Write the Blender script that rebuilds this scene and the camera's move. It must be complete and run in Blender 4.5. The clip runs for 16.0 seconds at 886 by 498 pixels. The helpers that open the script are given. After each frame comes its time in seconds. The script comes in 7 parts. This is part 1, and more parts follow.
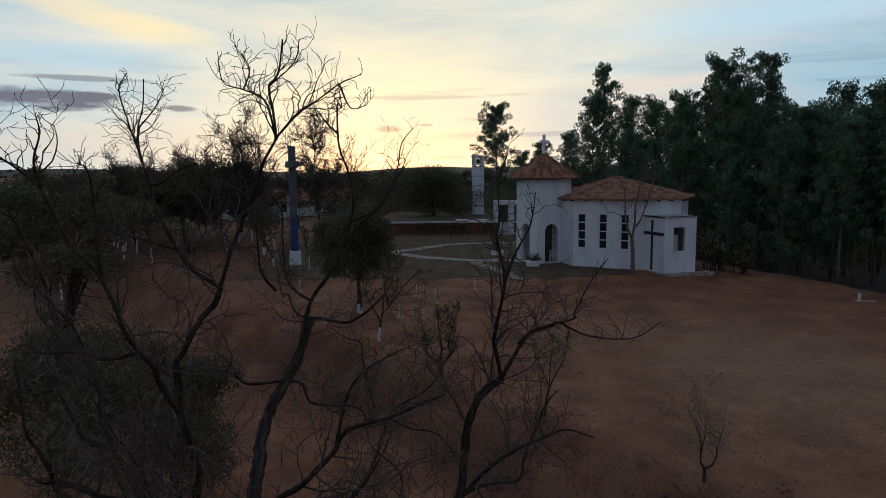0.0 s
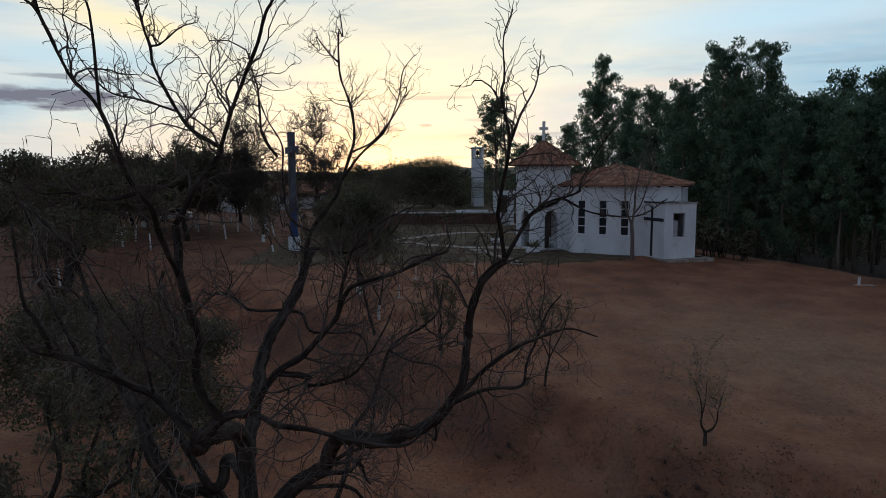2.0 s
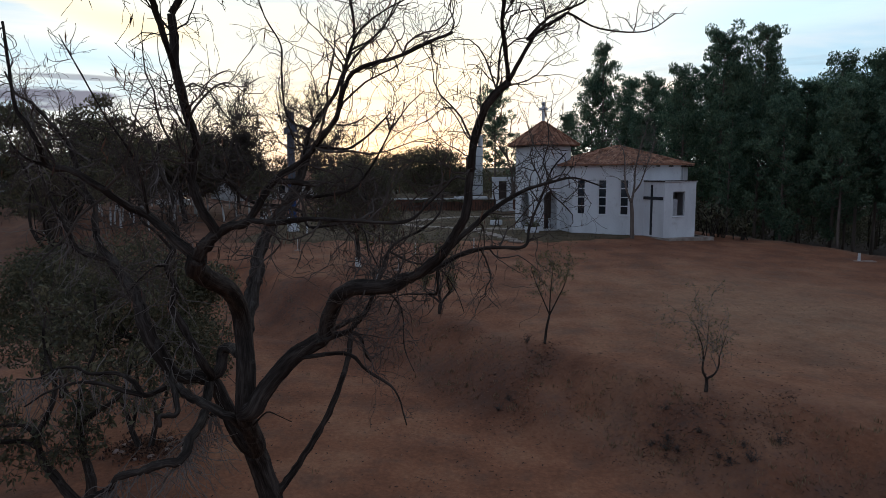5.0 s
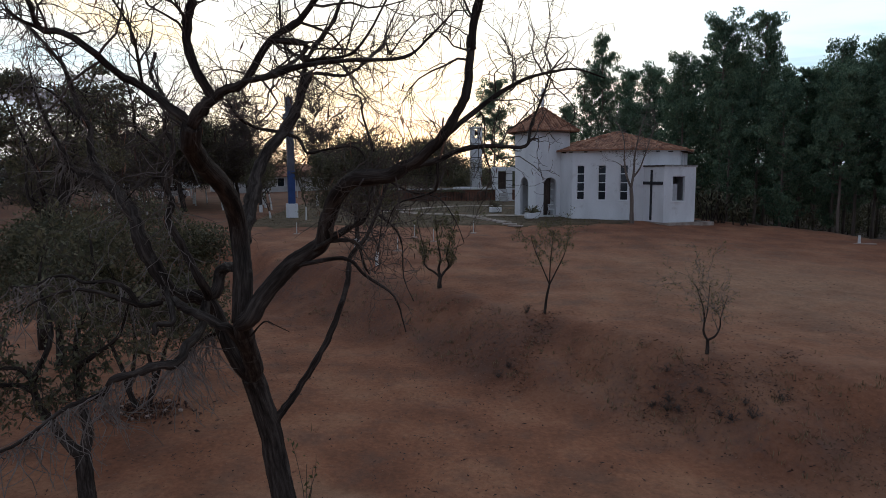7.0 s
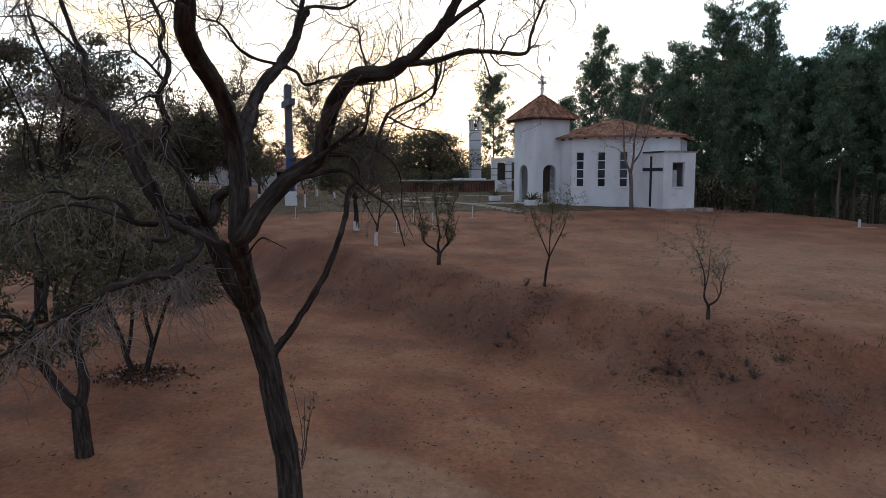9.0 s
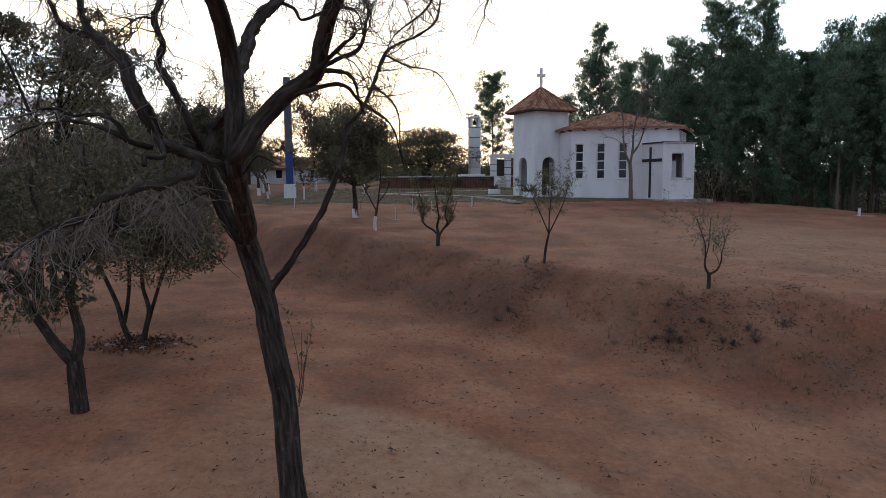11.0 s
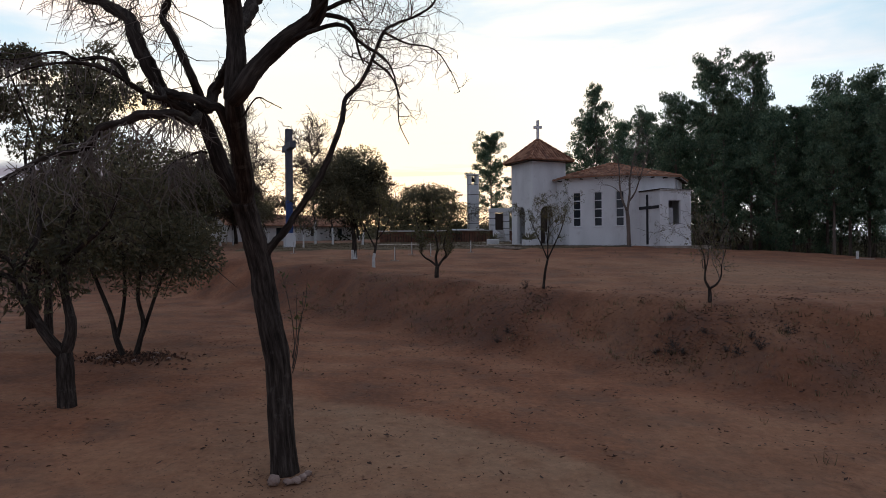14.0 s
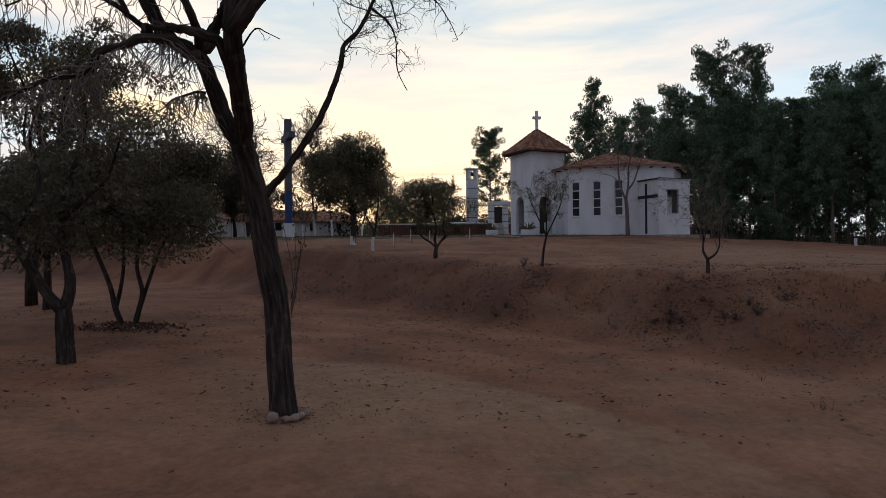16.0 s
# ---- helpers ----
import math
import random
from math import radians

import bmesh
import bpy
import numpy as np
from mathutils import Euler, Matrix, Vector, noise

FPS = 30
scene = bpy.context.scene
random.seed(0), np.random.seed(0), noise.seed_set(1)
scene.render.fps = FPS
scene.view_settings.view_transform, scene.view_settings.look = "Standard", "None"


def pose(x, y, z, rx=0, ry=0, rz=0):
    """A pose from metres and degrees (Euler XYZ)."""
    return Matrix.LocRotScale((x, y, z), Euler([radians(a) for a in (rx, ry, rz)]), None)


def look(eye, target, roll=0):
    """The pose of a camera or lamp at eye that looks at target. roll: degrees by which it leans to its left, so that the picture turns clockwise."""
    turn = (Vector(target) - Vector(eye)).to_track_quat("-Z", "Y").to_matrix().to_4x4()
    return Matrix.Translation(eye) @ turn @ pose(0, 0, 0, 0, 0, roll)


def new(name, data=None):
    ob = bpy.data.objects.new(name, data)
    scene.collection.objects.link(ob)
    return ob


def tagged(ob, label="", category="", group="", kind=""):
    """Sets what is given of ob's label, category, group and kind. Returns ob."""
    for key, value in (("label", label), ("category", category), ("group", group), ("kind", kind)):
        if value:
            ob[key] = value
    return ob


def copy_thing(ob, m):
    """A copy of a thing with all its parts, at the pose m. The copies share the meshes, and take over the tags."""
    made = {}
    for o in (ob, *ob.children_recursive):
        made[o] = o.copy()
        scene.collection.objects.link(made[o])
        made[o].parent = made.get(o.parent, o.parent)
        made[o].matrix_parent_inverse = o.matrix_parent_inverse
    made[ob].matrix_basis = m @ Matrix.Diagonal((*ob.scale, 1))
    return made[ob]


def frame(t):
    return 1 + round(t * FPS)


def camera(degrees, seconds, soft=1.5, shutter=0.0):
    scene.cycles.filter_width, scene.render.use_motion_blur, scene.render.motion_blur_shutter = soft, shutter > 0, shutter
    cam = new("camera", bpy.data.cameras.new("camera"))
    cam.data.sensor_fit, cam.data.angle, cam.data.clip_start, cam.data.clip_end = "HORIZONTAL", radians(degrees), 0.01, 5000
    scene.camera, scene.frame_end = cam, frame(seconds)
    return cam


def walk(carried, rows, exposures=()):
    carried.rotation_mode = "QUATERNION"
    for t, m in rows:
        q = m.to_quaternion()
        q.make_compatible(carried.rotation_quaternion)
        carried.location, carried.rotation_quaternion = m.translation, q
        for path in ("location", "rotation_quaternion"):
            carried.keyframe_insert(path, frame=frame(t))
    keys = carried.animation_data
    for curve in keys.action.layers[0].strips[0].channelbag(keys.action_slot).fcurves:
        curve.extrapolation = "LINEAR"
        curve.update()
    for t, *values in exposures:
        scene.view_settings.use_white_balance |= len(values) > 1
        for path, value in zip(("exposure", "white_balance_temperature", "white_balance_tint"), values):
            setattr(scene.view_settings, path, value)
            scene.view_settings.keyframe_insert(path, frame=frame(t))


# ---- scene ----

cam = camera(68.6, 16.0, 0.45)
# t, x, y, z, yaw (to the left), pitch (up), roll
PATH = [
    (0.0, 0.241, 0.286, 6.434, 0.68, -6.58, -0.51),
    (0.5, 0.228, 0.271, 6.176, 0.66, -6.57, -0.45),
    (1.0, 0.216, 0.258, 5.918, 0.63, -6.56, -0.41),
    (1.5, 0.206, 0.246, 5.674, 0.61, -6.56, -0.37),
    (2.0, 0.196, 0.235, 5.349, 0.59, -6.55, -0.33),
    (2.5, 0.187, 0.225, 5.090, 0.57, -6.54, -0.31),
    (3.0, 0.179, 0.216, 4.849, 0.55, -6.53, -0.28),
    (3.5, 0.172, 0.208, 4.571, 0.53, -6.53, -0.27),
    (4.0, 0.166, 0.201, 4.305, 0.51, -6.52, -0.25),
    (6.5, 0.147, 0.178, 2.953, 0.43, -6.48, -0.25),
    (7.0, 0.145, 0.175, 2.680, 0.41, -6.47, -0.26),
    (7.5, 0.143, 0.172, 2.430, 0.40, -6.46, -0.28),
    (8.0, 0.142, 0.170, 2.170, 0.38, -6.46, -0.29),
    (8.5, 0.142, 0.167, 1.916, 0.37, -6.45, -0.30),
    (9.0, 0.142, 0.165, 1.695, 0.35, -6.44, -0.32),
    (9.5, 0.142, 0.163, 1.402, 0.34, -6.43, -0.34),
    (10.6, 0.145, 0.157, 0.886, 0.31, -6.38, -0.38),
    (11.2, 0.146, 0.154, 0.605, 0.29, -5.60, -0.40),
    (11.8, 0.148, 0.151, 0.324, 0.27, -2.99, -0.43),
    (12.0, 0.149, 0.150, 0.208, 0.26, -1.27, -0.43),
    (12.2, 0.149, 0.148, 0.103, 0.26, -0.55, -0.44),
    (12.5, 0.150, 0.146, -0.054, 0.25, -0.08, -0.45),
    (13.0, 0.152, 0.142, -0.296, 0.23, -0.07, -0.47),
    (13.5, 0.155, 0.138, -0.499, 0.21, -0.06, -0.48),
    (14.0, 0.157, 0.132, -0.758, 0.19, -0.05, -0.49),
    (14.5, 0.159, 0.126, -0.945, 0.18, -0.04, -0.50),
    (15.0, 0.161, 0.119, -1.188, 0.16, -0.02, -0.51),
    (15.5, 0.163, 0.111, -1.387, 0.14, -0.01, -0.51),
    (16.0, 0.165, 0.102, -1.570, 0.12, -0.00, -0.51),
]


def eye_pose(x, y, z, yaw, pitch, roll):
    a, b = radians(yaw), radians(pitch)
    way = Vector((-math.sin(a) * math.cos(b), math.cos(a) * math.cos(b), math.sin(b)))
    return look((x, y, z), Vector((x, y, z)) + way, roll)


EXPOSURES = [(0.0, -0.2, 6050, 8), (4.0, 0.2, 6050, 9), (7.0, 0.6, 6350, 12), (9.5, 1.02, 6480, 13), (12.0, 1.1, 6560, 14), (13.0, 0.71, 6700, 16), (14.5, 0.36, 6750, 17), (16.0, 0.19, 6750, 17)]
walk(cam, [(t, eye_pose(*row)) for t, *row in PATH], EXPOSURES)

# ---- world and sun ----
SUN_AZ = 6.0  # degrees to the left of the view's axis


def sky_world():
    world = bpy.data.worlds.new("dusk_sky")
    scene.world = world
    world.use_nodes = True
    nt = world.node_tree
    nt.nodes.clear()
    N, K = nt.nodes.new, nt.links.new

    def math_node(op, a, b=None, clamp=False):
        n = N("ShaderNodeMath")
        n.operation, n.use_clamp = op, clamp
        for i, v in enumerate((a, b)):
            if v is None:
                continue
            if isinstance(v, (int, float)):
                n.inputs[i].default_value = v
            else:
                K(v, n.inputs[i])
        return n.outputs[0]

    def ramp(fac, stops, mode="EASE"):
        n = N("ShaderNodeValToRGB")
        n.color_ramp.interpolation = mode
        el = n.color_ramp.elements
        while len(el) < len(stops):
            el.new(0.5)
        for e, (p, c) in zip(el, stops):
            e.position, e.color = p, (*c, 1)
        K(fac, n.inputs[0])
        return n.outputs[0]

    def mix(fac, a, b, kind="MIX"):
        n = N("ShaderNodeMix")
        n.data_type, n.blend_type = "RGBA", kind
        for i, v in ((0, fac), (6, a), (7, b)):
            if isinstance(v, (int, float)):
                n.inputs[i].default_value = v
            elif isinstance(v, tuple):
                n.inputs[i].default_value = (*v, 1)
            else:
                K(v, n.inputs[i])
        return n.outputs[2]

    co = N("ShaderNodeTexCoord").outputs["Generated"]
    sep = N("ShaderNodeSeparateXYZ")
    K(co, sep.inputs[0])
    up = sep.outputs[2]
    sky = N("ShaderNodeTexSky")
    sky.sky_type, sky.sun_disc = "NISHITA", False
    sky.sun_elevation, sky.sun_rotation = radians(2.0), radians(-SUN_AZ)
    sky.air_density, sky.dust_density, sky.ozone_density = 1.0, 1.5, 1.5
    sun_dir = N("ShaderNodeVectorMath")
    sun_dir.operation = "DOT_PRODUCT"
    K(co, sun_dir.inputs[0])
    a = radians(SUN_AZ)
    sun_dir.inputs[1].default_value = (-math.sin(a), math.cos(a), 0.02)
    toward = sun_dir.outputs["Value"]
    # thin evening cloud, stretched along the horizon
    stretch = N("ShaderNodeMapping")
    stretch.inputs["Scale"].default_value = (1.6, 1.6, 9.0)
    stretch.inputs["Rotation"].default_value = (0.0, radians(4), 0.0)
    K(co, stretch.inputs[0])
    puff = N("ShaderNodeTexNoise")
    puff.inputs["Scale"].default_value, puff.inputs["Detail"].default_value, puff.inputs["Roughness"].default_value = 1.5, 7, 0.55
    puff.inputs["Distortion"].default_value = 0.35
    K(stretch.outputs[0], puff.inputs["Vector"])
    veil = ramp(puff.outputs["Fac"], [(0.30, (0, 0, 0)), (0.68, (1, 1, 1))])
    near = math_node("POWER", math_node("MAXIMUM", toward, 0.0), 3.0)
    cloud_tint = ramp(near, [(0.0, (0.24, 0.27, 0.34)), (0.5, (0.80, 0.78, 0.76)), (0.85, (1.13, 1.0, 0.76)), (1.0, (1.36, 1.13, 0.68))])
    clear = mix(1.0, sky.outputs[0], (SKY_GAIN, SKY_GAIN, SKY_GAIN), "MULTIPLY")
    blue = ramp(near, [(0.0, (0.22, 0.28, 0.38)), (0.5, (0.50, 0.77, 0.92)), (0.8, (0.62, 0.83, 0.93)), (1.0, (0.85, 0.92, 0.85))])
    clear = mix(0.75, clear, blue)
    high = math_node("MULTIPLY", veil, 0.85)
    body = mix(high, clear, cloud_tint)
    # low dark bars of cloud near the horizon
    bars = N("ShaderNodeMapping")
    bars.inputs["Scale"].default_value = (2.3, 2.3, 34.0)
    bars.inputs["Location"].default_value = (BAR_X, 0.7, BAR_Z)
    K(co, bars.inputs[0])
    bar_noise = N("ShaderNodeTexNoise")
    bar_noise.inputs["Scale"].default_value, bar_noise.inputs["Detail"].default_value = 1.7, 6
    K(bars.outputs[0], bar_noise.inputs["Vector"])
    bar = ramp(bar_noise.outputs["Fac"], [(0.56, (0, 0, 0)), (0.66, (1, 1, 1))])
    band = ramp(up, [(0.0, (0, 0, 0)), (0.03, (1, 1, 1)), (0.11, (1, 1, 1)), (0.18, (0, 0, 0))])
    barred = mix(math_node("MULTIPLY", math_node("MULTIPLY", bar, band), 0.28), body, (0.16, 0.16, 0.20))
    # three loose bars of grey cloud low on the left of the glow
    az = N("ShaderNodeMath")
    az.operation = "ARCTAN2"
    K(sep.outputs[0], az.inputs[0])
    K(sep.outputs[1], az.inputs[1])
    ragged = N("ShaderNodeMapping")
    ragged.inputs["Scale"].default_value = (9.0, 9.0, 42.0)
    K(co, ragged.inputs[0])
    fray = N("ShaderNodeTexNoise")
    fray.inputs["Scale"].default_value, fray.inputs["Detail"].default_value, fray.inputs["Roughness"].default_value = 1.0, 6, 0.6
    K(ragged.outputs[0], fray.inputs["Vector"])
    for a0, wa, e0, we, slope, amount, tint in STREAKS:
        off = math_node("SUBTRACT", az.outputs[0], a0)
        dx = math_node("POWER", math_node("ABSOLUTE", math_node("DIVIDE", off, wa)), 2.0)
        rise = math_node("SUBTRACT", math_node("SUBTRACT", up, e0), math_node("MULTIPLY", off, slope))
        dy = math_node("POWER", math_node("ABSOLUTE", math_node("DIVIDE", rise, we)), 2.0)
        edge = math_node("ADD", math_node("SUBTRACT", 0.9, math_node("ADD", dx, dy)), math_node("MULTIPLY", math_node("SUBTRACT", puff.outputs["Fac"], 0.5), 2.2))
        barred = mix(math_node("MULTIPLY", math_node("MULTIPLY", edge, 0.8, True), amount), barred, tint)
    for a0, wa, e0, we, amount in GREY_BARS:
        dx = math_node("POWER", math_node("ABSOLUTE", math_node("DIVIDE", math_node("SUBTRACT", az.outputs[0], a0), wa)), 2.0)
        dy = math_node("POWER", math_node("ABSOLUTE", math_node("DIVIDE", math_node("SUBTRACT", up, e0), we)), 2.0)
        body_ = math_node("SUBTRACT", 0.62, math_node("ADD", dx, dy))
        edge = math_node("ADD", body_, math_node("MULTIPLY", math_node("SUBTRACT", fray.outputs["Fac"], 0.5), 2.6))
        mask = math_node("MULTIPLY", math_node("MULTIPLY", edge, 2.2, True), amount)
        barred = mix(mask, barred, (0.20, 0.19, 0.23))
    # the glow where the sun has gone down
    low = math_node("POWER", math_node("SUBTRACT", 1.0, math_node("ABSOLUTE", up), True), 14.0)
    tight = math_node("POWER", math_node("MAXIMUM", toward, 0.0), 40.0)
    glow = mix(1.0, ramp(math_node("MULTIPLY", low, tight), [(0.0, (0, 0, 0)), (0.5, (0.45, 0.22, 0.04)), (1.0, (1.6, 0.75, 0.10))], "LINEAR"), (GLOW, GLOW, GLOW), "MULTIPLY")
    total = mix(1.0, barred, glow, "ADD")
    bg = N("ShaderNodeBackground")
    K(total, bg.inputs[0])
    bg.inputs[1].default_value = SKY_STRENGTH
    out = N("ShaderNodeOutputWorld")
    K(bg.outputs[0], out.inputs[0])


GREY_BARS = [(-0.555, 0.13, 0.099, 0.019, 0.95), (-0.39, 0.035, 0.094, 0.007, 0.75), (-0.5, 0.11, 0.129, 0.005, 0.6), (-0.195, 0.03, 0.066, 0.010, 0.6), (-0.095, 0.035, 0.068, 0.007, 0.5), (-0.035, 0.014, 0.074, 0.003, 0.45), (-0.01, 0.055, 0.025, 0.005, 0.3)]
# azimuth, half-width, height, half-height, slope, amount, colour: lit streaks of cloud and clear gaps
STREAKS = [
    (-0.45, 0.32, 0.045, 0.036, 0.0, 0.75, (1.05, 0.83, 0.62)),
    (0.30, 0.32, 0.090, 0.036, 0.03, 0.60, (1.08, 0.86, 0.70)),
    (-0.04, 0.20, 0.050, 0.030, 0.0, 0.55, (1.34, 1.05, 0.52)),
    (-0.36, 0.30, 0.225, 0.045, -0.04, 0.55, (1.18, 1.0, 0.70)),
    (-0.10, 0.30, 0.265, 0.035, 0.0, 0.40, (1.12, 0.94, 0.82)),
    (-0.51, 0.16, 0.155, 0.024, 0.0, 0.75, (0.50, 0.74, 0.86)),
    (-0.46, 0.15, 0.205, 0.022, -0.16, 0.90, (1.24, 0.98, 0.54)),
    (-0.60, 0.12, 0.222, 0.012, -0.1, 0.60, (1.1, 0.86, 0.58)),
    (0.45, 0.24, 0.205, 0.036, 0.05, 0.65, (0.56, 0.83, 0.96)),
    (0.28, 0.20, 0.125, 0.014, 0.05, 0.60, (1.05, 0.80, 0.64)),
    (-0.50, 0.26, 0.330, 0.070, 0.0, 0.60, (1.08, 0.90, 0.78)),
]
SKY_GAIN, SKY_STRENGTH, GLOW, BAR_X, BAR_Z = 0.10, 1.0, 1.0, 0.3, 0.0
sky_world()
sun = new("sun", bpy.data.lights.new("sun", "SUN"))
sun.data.energy, sun.data.angle, sun.data.color = 0.35, radians(12), (1.0, 0.72, 0.45)
sun.matrix_world = look((0, 0, 0), (math.sin(radians(SUN_AZ)), -math.cos(radians(SUN_AZ)), -0.05))

# ---- materials ----


def surface(name, colours, scale=4.0, rough=0.85, bump=0.3, fine=60.0, metal=0.0, island=0.0, stretch=(1, 1, 1), leaf=0.0, spots=None, bump_dist=0.02, along=False):
    """A surface of blended colours at two scales, with relief. island: how much single pieces differ. leaf: light let through. along: the pattern runs along each tube of wood."""
    m = bpy.data.materials.new(name)
    m.use_nodes = True
    nt = m.node_tree
    nt.nodes.clear()
    N, K = nt.nodes.new, nt.links.new
    geo = N("ShaderNodeNewGeometry")
    place = geo.outputs["Position"]
    if along:
        grain = N("ShaderNodeAttribute")
        grain.attribute_name = "grain"
        place = grain.outputs["Vector"]
    warp = N("ShaderNodeMapping")
    warp.inputs["Scale"].default_value = stretch
    K(place, warp.inputs[0])
    big, small = N("ShaderNodeTexNoise"), N("ShaderNodeTexNoise")
    for n, s, d in ((big, scale, 5), (small, fine, 3)):
        n.inputs["Scale"].default_value, n.inputs["Detail"].default_value = s, d
        K(warp.outputs[0], n.inputs["Vector"])
    both = N("ShaderNodeMath")
    both.operation = "MULTIPLY_ADD"
    K(small.outputs["Fac"], both.inputs[0])
    both.inputs[1].default_value = 0.35
    K(big.outputs["Fac"], both.inputs[2])
    less = N("ShaderNodeMath")
    less.operation = "SUBTRACT"
    K(both.outputs[0], less.inputs[0])
    less.inputs[1].default_value = 0.175
    fac = less.outputs[0]
    if island:
        if_ = N("ShaderNodeMath")
        if_.operation = "MULTIPLY_ADD"
        K(geo.outputs["Random Per Island"], if_.inputs[0])
        if_.inputs[1].default_value = island
        off = N("ShaderNodeMath")
        off.operation = "SUBTRACT"
        K(fac, off.inputs[0])
        off.inputs[1].default_value = island / 2
        K(off.outputs[0], if_.inputs[2])
        fac = if_.outputs[0]
    ramp = N("ShaderNodeValToRGB")
    el = ramp.color_ramp.elements
    while len(el) < len(colours):
        el.new(0.5)
    for i, (e, c) in enumerate(zip(el, colours)):
        e.position, e.color = 0.3 + 0.4 * i / max(1, len(colours) - 1), (*c, 1)
    K(fac, ramp.inputs[0])
    colour = ramp.outputs[0]
    if spots:
        tint, size, lo, hi = spots
        blot = N("ShaderNodeTexNoise")
        blot.inputs["Scale"].default_value, blot.inputs["Detail"].default_value, blot.inputs["Roughness"].default_value = size, 6, 0.65
        K(geo.outputs["Position"], blot.inputs["Vector"])
        edge = N("ShaderNodeMapRange")
        edge.inputs["From Min"].default_value, edge.inputs["From Max"].default_value = lo, hi
        K(blot.outputs["Fac"], edge.inputs["Value"])
        blend = N("ShaderNodeMix")
        blend.data_type = "RGBA"
        K(edge.outputs[0], blend.inputs[0])
        K(colour, blend.inputs[6])
        blend.inputs[7].default_value = (*tint, 1)
        colour = blend.outputs[2]
    bsdf = N("ShaderNodeBsdfPrincipled")
    K(colour, bsdf.inputs["Base Color"])
    bsdf.inputs["Roughness"].default_value, bsdf.inputs["Metallic"].default_value = rough, metal
    bsdf.inputs["Specular IOR Level"].default_value = 0.1 if along else 0.3
    if bump:
        bp = N("ShaderNodeBump")
        bp.inputs["Strength"].default_value, bp.inputs["Distance"].default_value = bump, bump_dist
        K(both.outputs[0], bp.inputs["Height"])
        K(bp.outputs[0], bsdf.inputs["Normal"])
    end = bsdf.outputs[0]
    if leaf:
        thin = N("ShaderNodeBsdfTranslucent")
        K(colour, thin.inputs[0])
        mixed = N("ShaderNodeMixShader")
        mixed.inputs[0].default_value = leaf
        K(end, mixed.inputs[1])
        K(thin.outputs[0], mixed.inputs[2])
        end = mixed.outputs[0]
    K(end, N("ShaderNodeOutputMaterial").inputs[0])
    return m


def glass_material():
    m = bpy.data.materials.new("window_glass")
    m.use_nodes = True
    b = m.node_tree.nodes["Principled BSDF"]
    b.inputs["Base Color"].default_value = (0.02, 0.025, 0.03, 1)
    b.inputs["Roughness"].default_value = 0.08
    return m


